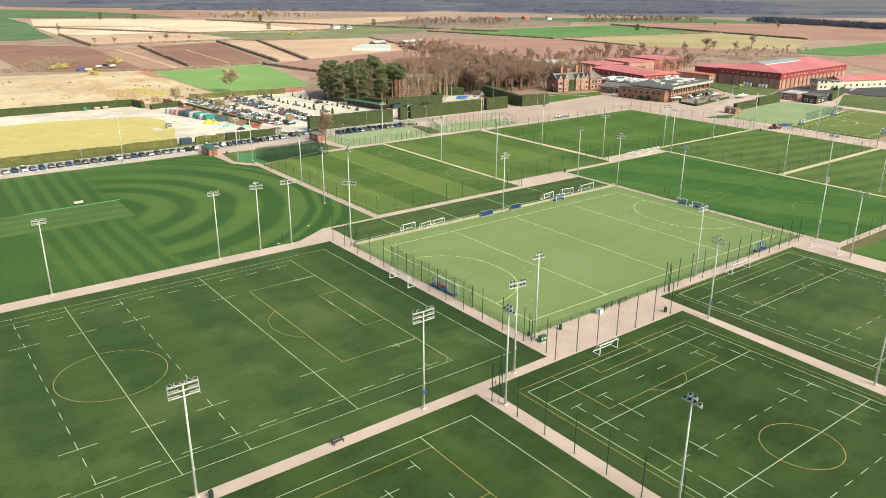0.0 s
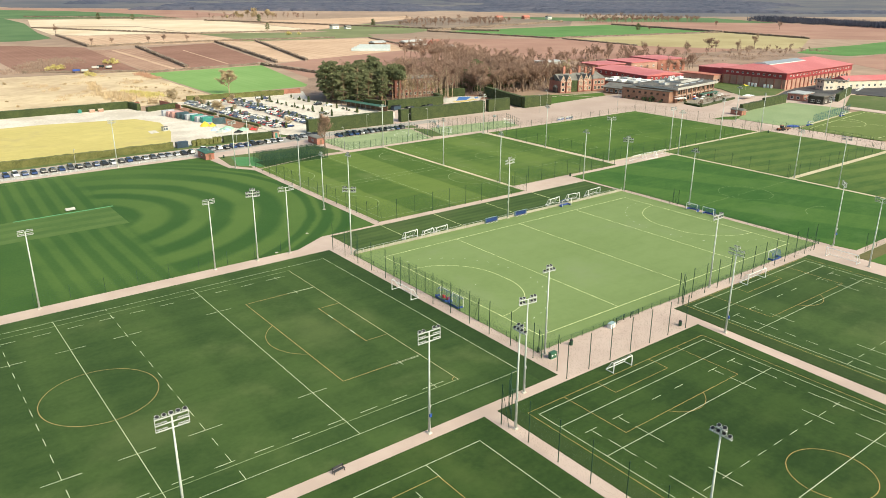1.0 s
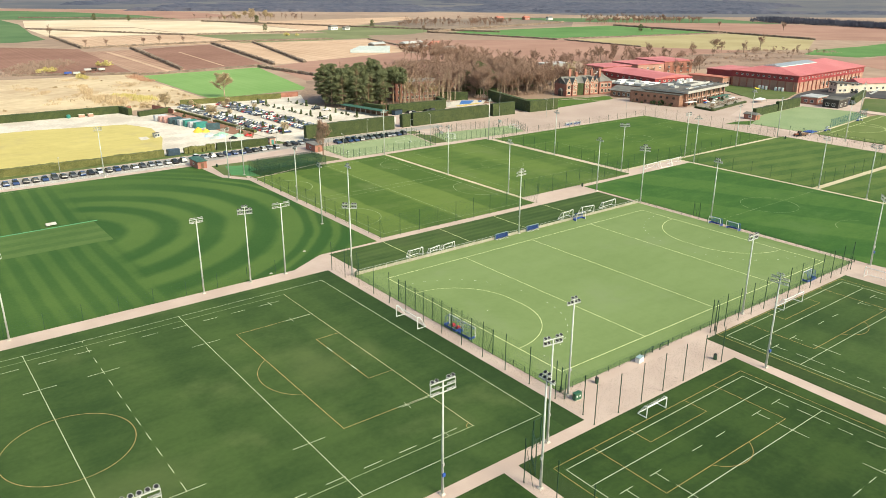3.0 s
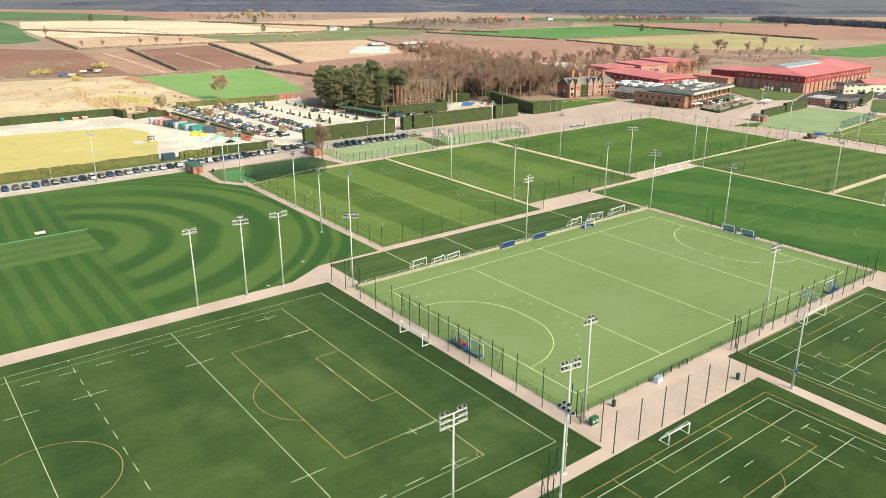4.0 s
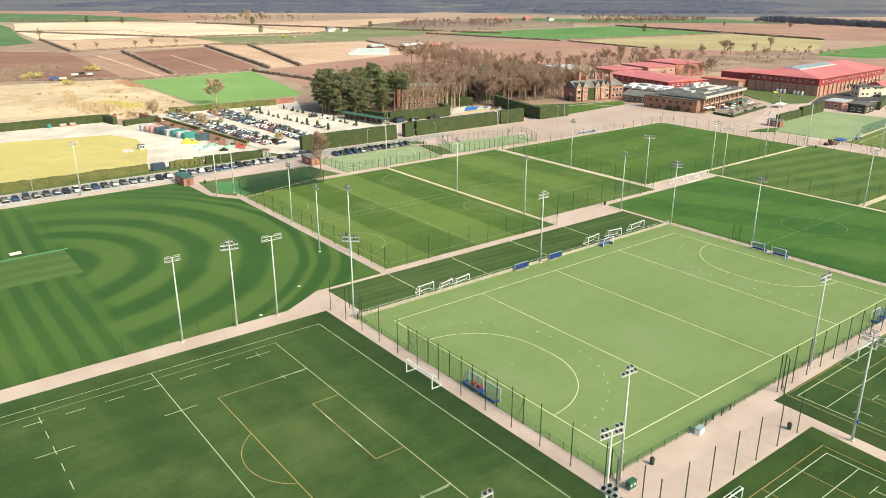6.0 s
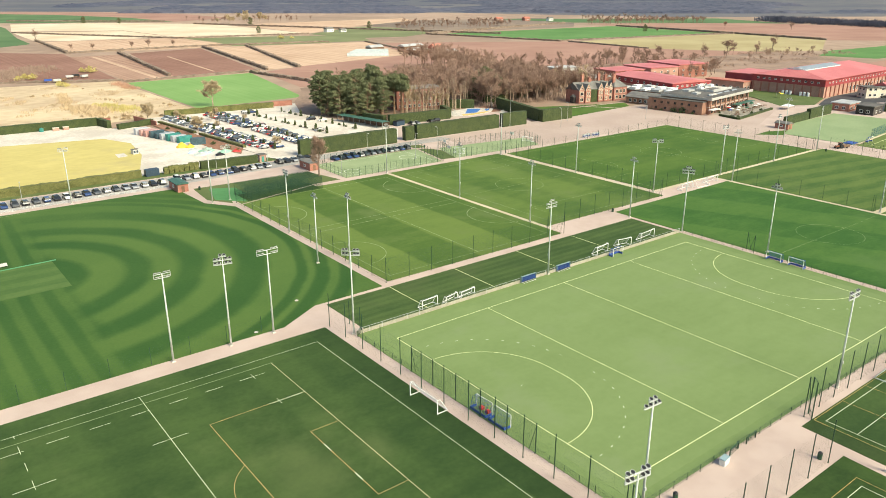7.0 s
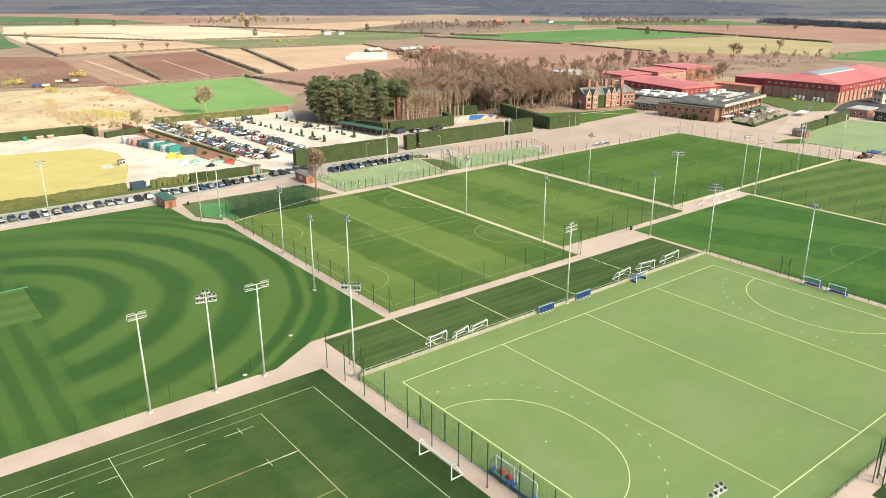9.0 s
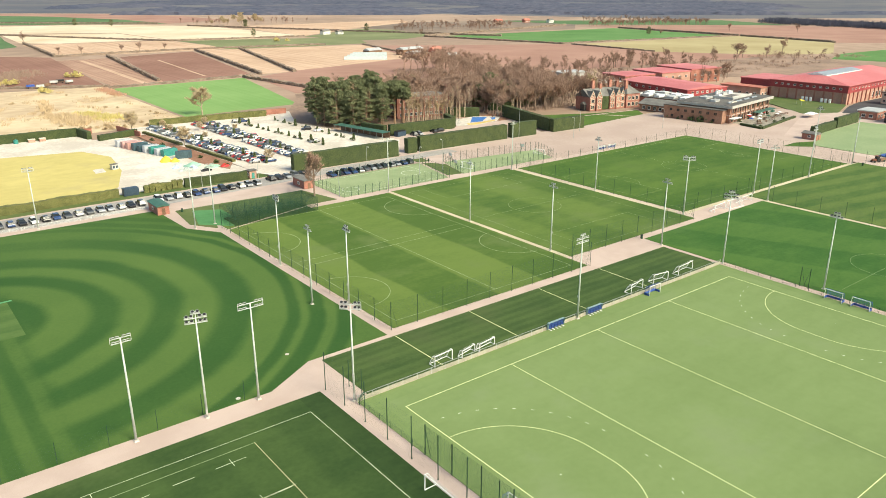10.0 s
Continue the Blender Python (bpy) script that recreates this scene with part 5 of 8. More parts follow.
plant(conifers, [(548, 1213, 0.8), (470, 1015, 0.6), (350, 1420, 0.8), (395, 1380, 0.7), (640, 1010, 0.7), (900, 720, 0.6), (318, 372, 1.0), (306, 380, 0.9), (330, 366, 0.8), (318, 384, 0.9), (326, 392, 1.0), (322, 400, 0.9), (300, 430, 0.9), (350, 380, 0.6), (356, 374, 0.5), (338, 372, 0.5), (296, 440, 0.9), (282, 450, 0.8)])
for ob in pines + tall_pines + conifers:
    drop(ob)
BARE = "leafless brown tree at the edge of the wood"
bares = [bare_tree("bare_tree", 16, 21, spread=0.50, label=BARE), bare_tree("bare_tree", 17, 22, spread=0.42, label=BARE), bare_tree("bare_tree", 15, 27, spread=0.60, forks=11, label=BARE)]
wood = []
for k in range(420):
    x, y = rnd.uniform(236, 440), rnd.uniform(350, 570)
    front = 372 if x < 268 else 372 - (x - 268) * 0.22     # the wood's near edge
    back = 470 + (x - 236) * 0.55
    if x < 236 + 0.5 * (y - 420) or (x < 372 and y > 466) or y < front or y > min(back, 560) or x > 345 + (y - 345) * 0.55 or (246 < x < 286 and 364 < y < 396) or (304 < x < 352 and 396 < y < 414) or (x < 250 and y < 408):
        continue
    if (x < 312 and y > 440) or (286 < x < 306 and y < 407 and rnd.random() < 0.5):
        continue
    wood.append((x, y, rnd.uniform(0.75, 1.12) * (0.8 if x < 348 else 1.0)))
for k in range(26):
    wood.append((rnd.uniform(256, 312), rnd.uniform(400, 448), rnd.uniform(0.75, 0.95)))
for k in range(75):
    wood.append((rnd.uniform(296, 346), rnd.uniform(352, 398), rnd.uniform(0.8, 1.15)))
for k in range(38):
    wood.append((rnd.uniform(345, 400), rnd.uniform(362, 430), rnd.uniform(0.7, 1.0)))
wood.sort(key=lambda q: q[1] - 0.2 * q[0])
plant(bares, wood[:185])
plant(bares, [(rnd.uniform(248, 290), rnd.uniform(395, 412), rnd.uniform(0.95, 1.15)) for k in range(18)])
slim = [bare_tree("bare_tree", 16, 44, "twig_pale", 0.22, 8, 4, "slim leafless tree with a pale trunk"), bare_tree("bare_tree", 17, 45, "twig", 0.20, 7, 4, "slim leafless tree with a pale trunk")]
poles = [pole_tree("bare_tree", 14, 47 + k, "slender leafless tree with a straight pale trunk") for k in range(3)]
plant(slim, [(251 + 3.1 * k, 366 - 0.3 * k + rnd.uniform(-1.5, 1.5), rnd.uniform(0.65, 0.85)) for k in range(10)])
plant(poles, [(249 + 0.8 * k + rnd.uniform(-0.6, 0.6), 363 + (k * 7) % 9 - k * 0.1, rnd.uniform(0.85, 1.2)) for k in range(44)])
plant(poles, [(rnd.uniform(284, 330), rnd.uniform(358, 380), rnd.uniform(0.8, 1.1)) for k in range(22)])
plant(slim, [(rnd.uniform(318, 392), rnd.uniform(356, 384), rnd.uniform(0.8, 1.05)) for k in range(26)])
for ob in slim + poles:
    drop(ob)


def woodland(name, spots, label, seed):
    """The trees behind, too many to tell apart: one joined mass."""
    rr = random.Random(seed)
    shapes = [bare_shape(16, 70 + k, 0.5, 8, 7, 4, 3) for k in range(3)]
    mass = Solid()
    for x, y, k in spots:
        m = scaled(x, y, k * rr.uniform(0.9, 1.15), rr.uniform(0, 360))
        trunk, fine = rr.choice(shapes)
        for s_ in (trunk, fine):
            mass.add([m @ Vector(v) for v in s_.v], s_.f)
    tagged(part(name, mass, "twig"), label, "woods", kind="stuff")


woodland("bare_wood", wood[185:], "mass of leafless brown trees behind the car park", 5)
plant(bares, [(498, 368, 0.6), (505, 369, 0.6), (513, 367, 0.65), (519, 366, 0.6), (530, 372, 0.7), (540, 376, 0.7), (476, 372, 0.4), (395, 352, 0.6), (402, 358, 0.6), (410, 372, 0.7), (384, 350, 0.6)])
# single trees behind the buildings and in the fields
plant(bares, [(655, 440, 1.1), (690, 455, 0.75), (705, 440, 0.65), (760, 455, 0.9), (610, 480, 0.7), (560, 480, 0.8), (600, 455, 0.6), (630, 446, 0.7), (575, 466, 0.8), (548, 470, 0.9), (538, 476, 0.8), (528, 470, 0.9)])
plant(bares, [(208, 1049, 0.7), (205, 870, 0.5), (225, 868, 0.5), (262, 866, 0.6), (280, 870, 0.6), (305, 868, 0.5)])
plant(bares, [(700, 1000, 0.6), (720, 960, 0.7), (900, 700, 0.5), (1100, 620, 0.8), (1060, 700, 0.7), (640, 880, 0.7)])
far_rows = [(997 + 200 * k / 69 + rnd.uniform(-2, 2), 906 - 80 * k / 69 + rnd.uniform(-8, 8), rnd.uniform(0.5, 0.7)) for k in range(70)]
for k in range(150):
    f, g = rnd.random(), rnd.random()
    far_rows.append((663 + 174 * f + 115 * g + rnd.uniform(-6, 6), 998 - 73 * f + 120 * g + rnd.uniform(-6, 6), rnd.uniform(0.3, 0.6)))
far_rows += [(rnd.uniform(560, 790), rnd.uniform(392, 452), rnd.uniform(0.2, 0.45)) for k in range(26)]
far_rows += [(rnd.uniform(430, 600), rnd.uniform(425, 500), rnd.uniform(0.3, 0.65)) for k in range(90)]
far_rows += [(1094 + 106 * k / 26 + rnd.uniform(-3, 3), 1012 - 134 * k / 26 + rnd.uniform(-4, 4), rnd.uniform(0.55, 0.8)) for k in range(27)]
far_rows += [(rnd.uniform(500, 720), rnd.uniform(1280, 1420), rnd.uniform(0.35, 0.6)) for k in range(44)]
woodland("bare_tree_belt", far_rows, "belts of leafless trees between the fields", 6)
big = bare_tree("bare_tree", 14, 33, "twig_pale", 0.74, 14, 9, "large leafless tree with pale twigs")
hut_tree = bare_tree("bare_tree", 15, 37, "twig", 0.36, 10, 6, "tall brown leafless tree beside a brick hut")
copy_thing(hut_tree, scaled(150.0, 276.5, 0.95, 40))
drop(hut_tree)
for x, y, s in ((182, 452.6, 1.12), (138.8, 426, 0.72), (145.6, 378.5, 0.62), (153.1, 401, 0.36), (151, 412, 0.32), (164, 409, 0.34), (157.5, 386, 0.30), (170, 418.5, 0.36), (175.5, 396, 0.30), (152, 424, 0.34), (160, 330, 0.4),
                (530, 1303, 0.7), (545, 1290, 0.9), (560, 1310, 0.8), (575, 1296, 1.0), (590, 1322, 1.1), (604, 1300, 1.2), (618, 1310, 0.9), (640, 1440, 1.2), (660, 1420, 1.0), (610, 1400, 1.0), (580, 1380, 0.9)):
    copy_thing(big, scaled(x, y, s, rnd.uniform(0, 360)))
drop(big)
for ob in bares:
    drop(ob)
bushes = [bush("bush", 1.6, 41, "bush", "dry brown bush in rough grass"), bush("bush", 1.8, 42, "bush", "dry brown bush in rough grass")]
plant(bushes, [(rnd.uniform(60, 172), rnd.uniform(438, 590), rnd.uniform(0.4, 1.0)) for _ in range(18)])
plant(bushes, [(rnd.uniform(120, 150), 440 + rnd.uniform(-3, 8), rnd.uniform(0.6, 1.2)) for _ in range(14)])
for ob in bushes:
    drop(ob)
yews = [cypress("cypress", 3.0, 51)]
willow = bush("bush", 2.6, 55, "bush_yellow", "yellow-green bush in rough grass", 0.9)
for x, y, s in ((135.7, 595, 1.3), (138, 590, 1.0), (173, 668, 1.7), (168, 672, 1.3), (125, 648, 1.5), (130, 650, 1.3), (120, 645, 1.2), (451, 912, 1.6), (462, 905, 1.2)):
    copy_thing(willow, scaled(x, y, s, rnd.uniform(0, 360)))
drop(willow)


def brushwood(name, spots, material, label, seed):
    """Dense thin stems, too many to count: one joined mass. spots: x, y, height."""
    rr = random.Random(seed)
    mass = Solid()
    for x, y, h in spots:
        for _ in range(14):
            a, w = rr.uniform(0, 6.28), rr.uniform(0.02, 0.07)
            px, py = x + rr.gauss(0, 1.3), y + rr.gauss(0, 1.3)
            tx, ty = px + rr.gauss(0, 0.45) * h * 0.5, py + rr.gauss(0, 0.45) * h * 0.5
            dx, dy, top = math.cos(a) * w, math.sin(a) * w, h * rr.uniform(0.55, 1.1)
            mass.add([(px - dx, py - dy, -0.3), (px + dx, py + dy, -0.3), (tx + dx * 3, ty + dy * 3, top * 0.75), (tx, ty, top), (tx - dx * 3.5, ty - dy * 3.5, top * 0.6)], [(0, 1, 2, 3, 4)])
    tagged(part(name, mass, material), label, "scrub", kind="stuff")


def patchy(count, x0, x1, y0, y1, h0, h1, seed, scale=0.03, level=-0.05):
    rr = random.Random(seed)
    spots = []
    for _ in range(count):
        x, y = rr.uniform(x0, x1), rr.uniform(y0, y1)
        if noise.noise(Vector((x * scale, y * scale, seed))) > level:
            spots.append((x, y, rr.uniform(h0, h1)))
    return spots


behind = [q for q in patchy(900, 430, 800, 388, 500, 0.6, 1.9, 3) if (q[0] > 545 or q[1] > 416) and q[1] < 470 + max(0, 640 - q[0]) * 0.2]
behind += patchy(500, 395, 440, 395, 470, 1.5, 4.5, 4)
brushwood("brushwood", behind, "brush_pale", "leafless brown scrub behind the buildings", 21)
under = [(x + rnd.gauss(0, 3), y + rnd.gauss(0, 3), rnd.uniform(0.6, 2.6)) for x, y, k in wood for _ in range(4)]
dark = []
for k in range(1000):
    f, d = rnd.random(), rnd.uniform(0, 110)
    e = Vector((1300, 786)).lerp(Vector((1262, 530)), f)
    dark.append((e.x + d * 0.9 + rnd.gauss(0, 4), e.y + d * 0.4 + rnd.gauss(0, 4), rnd.uniform(6, 9)))
# same blue-grey tree colour with the haze mixed in
brushwood("dark_wood", dark, "far_leaf_hazed", "dark distant wood beyond the brown field", 26)
brushwood("undergrowth", [q for q in under if q[1] > 352 and not (248 < q[0] < 286 and 360 < q[1] < 396)], "brush", "brown undergrowth between the bare trees", 22)


def thicket(count, p, q, wide, h0, h1):
    """Scrub scattered along the line p q."""
    p, q = Vector(p), Vector(q)
    return [(*(p.lerp(q, rnd.random()) + Vector((rnd.gauss(0, wide), rnd.gauss(0, wide)))), rnd.uniform(h0, h1)) for _ in range(count)]


brushwood("yellow_scrub", thicket(110, (134, 490), (143, 464), 3.4, 0.8, 1.9), "bush_yellow", "soft yellowish thicket of scrub in rough grass", 31)
brushwood("pale_scrub", thicket(110, (121, 492), (125, 460), 3.0, 1.0, 2.6) + thicket(60, (126.5, 552), (117, 487), 1.2, 0.8, 1.8) + thicket(40, (126, 466), (134, 476), 2.0, 0.8, 2.0), "bush", "tangled pale brown scrub in rough grass", 32)
brushwood("russet_scrub", thicket(60, (168.5, 590), (169, 548), 1.6, 0.8, 1.6), "brush_red", "low russet scrub at the field edge", 33)
brushwood("grey_scrub", thicket(260, (98, 640), (148, 728), 9.0, 0.9, 2.6), "brush", "soft grey-brown thicket beside the ploughed field", 34)
brushwood("scrub_brush", patchy(420, 90, 168, 440, 590, 0.4, 1.2, 5, 0.05, 0.12), "bush", "pale leafless brush in dry grass", 23)

# far woods: one lumpy canopy in broken belts, bluish haze put into its colour
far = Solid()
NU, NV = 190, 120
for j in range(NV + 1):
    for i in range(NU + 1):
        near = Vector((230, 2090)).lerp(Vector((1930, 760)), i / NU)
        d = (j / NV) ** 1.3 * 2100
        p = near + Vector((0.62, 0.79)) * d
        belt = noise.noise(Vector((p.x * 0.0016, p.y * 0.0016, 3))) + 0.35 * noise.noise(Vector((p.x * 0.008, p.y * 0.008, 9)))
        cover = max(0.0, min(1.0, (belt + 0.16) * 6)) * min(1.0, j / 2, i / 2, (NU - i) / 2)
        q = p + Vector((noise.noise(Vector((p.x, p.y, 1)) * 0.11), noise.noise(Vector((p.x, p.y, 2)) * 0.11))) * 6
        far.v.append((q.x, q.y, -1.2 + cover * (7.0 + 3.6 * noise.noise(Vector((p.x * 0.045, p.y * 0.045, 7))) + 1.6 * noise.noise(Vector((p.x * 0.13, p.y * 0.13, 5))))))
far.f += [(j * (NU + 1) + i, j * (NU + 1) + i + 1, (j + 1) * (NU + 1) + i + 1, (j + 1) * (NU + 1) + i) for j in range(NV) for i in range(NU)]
tagged(part("far_woods", far, "far_leaf_hazed"), "dark blue-grey woods along the horizon", "woods", kind="stuff")

# ---- road, yard and car park ----
setting("road", Solid().slab([(-90, 296.0), (104, 295.2), (150, 298.2), (166, 299.5), (228, 300), (228, 306.5), (160, 307.5), (-90, 307.5)], 0.001, 0.018), "road", "pale worn asphalt road with parked cars", "road")
setting("verge", Solid().slab([(-90, 309.0), (152, 309.0), (149, 315.5), (-90, 315.5)], -0.2, 0.02), "lawn_rough", "narrow grass verge beside the road", "grass")
setting("straw_field", Solid().slab([(-90, 316), (93, 316), (104, 326), (112, 350), (115.5, 376), (109, 393), (70, 402), (-90, 406)], -0.2, 0.03), "straw_field", "yellow straw-coloured sports field", "field")
setting("yard", Solid().slab([(-90, 406), (70, 402), (109, 393), (115.5, 376), (112, 350), (104, 326), (93, 315.6), (150, 315.6), (147, 338), (133, 412), (119, 416), (117, 432), (-90, 432)], -0.2, 0.015), "yard", "pale dusty storage yard and track", "yard")
setting("car_park", Solid().slab([(150, 309.6), (206, 309.6), (224, 335), (216, 366), (208, 400), (222, 434), (136, 434), (148, 338)], -0.2, 0.02), "yard", "pale gravel car park", "car park")
setting("planting_bed", Solid().slab([(136.5, 412), (140.5, 414), (148.6, 337), (143.5, 327.5), (138.4, 345)], 0.02, 0.12), "red_earth", "bare reddish planting bed", "bed")
setting("service_yard", Solid().slab([(206.5, 309.6), (285, 309.6), (300, 342.8), (289.5, 343.3), (274, 341.3), (264.3, 344.8), (260, 343.5), (224, 346)], -0.2, 0.01), "paving", "paved yard behind the tall hedge", "pavement")
setting("lawn", Solid().slab([(291.5, 310), (309, 307.6), (362, 312), (370, 322), (341, 331), (306, 348)], -0.2, 0.03), "lawn", "mown lawn before the manor house", "grass")
strokes(None, "paving", [((341, 327), (352, 311.5)), ((308, 330), (372, 323))], 2.0, 0.036, "garden_path")
for o in scene.objects:
    if o.name.startswith("garden_path"):
        tagged(o, "narrow pale path across the lawn", "path", kind="structure")
setting("verge_court", Solid().slab([(107.5, 271), (112.5, 262.8), (114, 268.5), (153.6, 268.3), (150, 285), (109, 287)], -0.2, 0.03), "lawn_rough", "grass round the practice nets", "grass")
setting("court_1", Solid().slab([(156.2, 268.8), (198.5, 268.8), (203.5, 293), (156.5, 293)], -0.2, 0.05), "court", "small pale green fenced sports court", "pitch")
court_lines = bpy.data.objects["court_1"]
arc(court_lines, "white_line", 163.1, 276.0, 2.8, 0, 360, 0.3, 0.06)
arc(court_lines, "white_line", 192.0, 282.4, 3.4, 0, 360, 0.3, 0.06)
strokes(court_lines, "white_line", box_lines(158.5, 197.0, 270.8, 291.0), 0.2, 0.058)
setting("court_2", Solid().slab([(206, 270), (249.8, 268.7), (255.0, 283.2), (212, 288.5)], -0.2, 0.05), "court", "small pale green fenced sports court", "pitch")
setting("verge_mid", Solid().slab([(203.8, 299.6), (209.5, 299.4), (208.9, 293.2), (204.2, 294.0)], -0.2, 0.03), "lawn_rough", "small grass patch between the courts", "grass")
setting("verge_mid", Solid().slab([(204.2, 291.6), (207.1, 291.2), (210.4, 285.0), (206.2, 270.4), (200.2, 271.6)], -0.2, 0.03), "lawn_rough", "small grass strip between the courts", "grass")
setting("astro", Solid().slab([(352, 187.5), (422, 194.5), (431, 205), (426, 231.5), (384, 229.5), (353, 218)], -0.2, 0.03), "astro", "pale green artificial surface", "pitch")
hockey2 = setting("pitch_15", Solid().slab([(354, 148), (430, 150), (430, 192.5), (422, 193), (352, 185.6)], -0.2, 0.04), "carpet_olive", "second fenced hockey pitch with yellow lines", )
strokes(hockey2, "yellow_line", [((358, 152), (427, 154.5)), ((358, 152), (357, 182.5)), ((357, 182.5), (427, 189)), ((392, 154), (392, 185)), ((427, 154.5), (427, 189))], 0.3, 0.05)
arc(hockey2, "yellow_line", 384, 184.8, 14.6, 188, 362, 0.3, 0.05)
setting("path", Solid().slab([(356, 186.5), (421, 193.0), (421, 193.9), (356, 187.4)], -0.1, 0.055), "cream_path", "narrow pale kerb strip between two pitches", "path")
setting("verge_hall", Solid().slab([(446, 252), (477, 262), (476, 318), (452, 305), (446, 288), (428, 262)], -0.2, 0.03), "lawn_rough", "grass before the large hall", "grass")
setting("verge_shed", Solid().slab([(341, 224.8), (349.5, 216.4), (361.5, 221.6), (352, 225.5)], -0.2, 0.035), "lawn", "small grass triangle beside the brick shed", "grass")
setting("lawn_east", Solid().slab([(440.5, 206), (487, 225), (494, 212), (497, 140), (440, 140)], -0.2, 0.03), "lawn_rough", "grass beside the drive", "grass")
setting("drive", Solid().slab([(362, 236), (414, 256), (447, 252), (640, 262), (640, 215), (487, 225.5), (440, 206), (439.5, 140), (431, 140), (431, 205), (426, 231.5), (384, 229.6)], -0.22, 0.02), "paving", "paved drive towards the hall", "road")
setting("car_park_east", Solid().slab([(446, 250), (452, 240), (492, 232), (498, 205), (499, 150), (640, 150), (640, 262), (490, 262), (470, 258)], -0.2, 0.035), "asphalt", "dark asphalt parking area", "car park")
setting("terrace", Solid().slab([(370, 251), (413, 258), (430, 283), (386, 275), (377, 276)], -0.2, 0.04), "flags", "paved terrace with garden furniture", "terrace")


# ---- cars ----
def car(kind, paint):
    t = thing("car", pose(0, 0, -80), f"{paint} {kind} parked in a row of cars", "car", "parked cars")
    ln, w = (4.3, 1.78) if kind == "hatchback" else (4.6, 1.85)
    roof = 1.46 if kind != "estate car" else 1.72
    prof = [(-ln / 2, 0.32), (-ln / 2, 0.72), (-ln / 2 + 0.1, 0.92), (ln / 2 - 1.15, 0.96), (ln / 2 - 0.15, 0.76), (ln / 2, 0.58), (ln / 2, 0.30)]
    s, n = Solid(), len(prof)
    s.add([(x, -w / 2, z) for x, z in prof] + [(x, w / 2, z) for x, z in prof], [tuple(range(n)), tuple(range(2 * n - 1, n - 1, -1))] + [(i, n + i, n + (i + 1) % n, (i + 1) % n) for i in range(n)])
    part("body", s, "paint_" + paint, t)
    rear = -ln / 2 + (0.12 if kind != "saloon" else 0.75)
    cab = [(rear, 0.93, 0.0), (rear + 0.35, roof - 0.03, 0.22), (0.35, roof, 0.22), (1.15, 0.95, 0.0)]
    g = Solid()
    g.add([(x, -w / 2 + i + 0.03, z) for x, z, i in cab] + [(x, w / 2 - i - 0.03, z) for x, z, i in cab], [(0, 1, 2, 3), (7, 6, 5, 4), (0, 4, 5, 1), (1, 5, 6, 2), (2, 6, 7, 3)])
    part("cabin_glass", g, "pane", t)
    part("roof", Solid().box(rear + 0.42, 0.30, -w / 2 + 0.26, w / 2 - 0.26, roof - 0.02, roof + 0.035), "paint_" + paint, t)
    for x in (-ln / 2 + 0.85, ln / 2 - 0.85):
        for y in (-w / 2 + 0.02, w / 2 - 0.02):
            part("wheel", Solid().tube((x, y - 0.1, 0.33), (x, y + 0.1, 0.33), 0.33, 0.33, 10), "tyre", t)
    return t


cars = [car(k, c) for k in ("hatchback", "saloon", "estate car") for c in ("black", "grey", "blue", "black", "white", "silver", "blue", "silver", "red", "red")]
sober = [c for c in cars if "red" not in c["label"][:4]]


def park(x, y, a, choice=cars, z=0.02):
    copy_thing(rnd.choice(choice), pose(x, y, z, 0, 0, a + rnd.uniform(-2, 2) + rnd.choice((0, 180))))


for i in range(70):
    x = -62 + i * 2.95
    if 103.5 < x < 108 or x > 150 or rnd.random() < 0.03:
        continue
    park(x + rnd.uniform(-0.2, 0.2), 300.2 + (2.0 if x > 108 else 0) * 0.4 + rnd.uniform(-0.3, 0.3), 90, sober)
for i in range(13):
    park(167.5 + i * 2.75, 295.6 + rnd.uniform(-0.3, 0.3), 90, sober)
for i in range(5):
    park(148 + i * 3.1, 303.5, 90, sober)
for x0, x1, y0, y1 in ((147.5, 155.6, 426, 329), (153.0, 161.0, 424, 327), (168.0, 171.8, 424, 330), (173.5, 177.3, 422, 331)):
    n = int(abs(y1 - y0) / 2.7)
    for i in range(n):
        if rnd.random() < 0.04:
            continue
        f = i / n
        park(x0 + (x1 - x0) * f + rnd.uniform(-0.25, 0.25), y0 + (y1 - y0) * f, -5)
for x, y in ((186, 419), (189, 418), (192, 352), (203, 380), (206, 374), (234.5, 339), (237.4, 338.6), (245.7, 339), (248.4, 338.4), (505, 240), (510, 242), (520, 244), (524, 241), (540, 246), (556, 248)):
    park(x, y, rnd.choice((-5, 85)))
for ob in cars:
    drop(ob)
for x0, x1, y0, y1, n in ((150.3, 158.3, 425, 328, 12), (170.8, 174.5, 423, 331, 12), (186, 192, 415, 345, 9), (203, 207, 412, 345, 8)):
    for i in range(n):
        f = i / max(1, n - 1)
        copy_thing(yews[0], scaled(x0 + (x1 - x0) * f, y0 + (y1 - y0) * f, rnd.uniform(0.7, 1.2), rnd.uniform(0, 360)))
drop(yews[0])


# ---- buildings ----
win_cache = {}


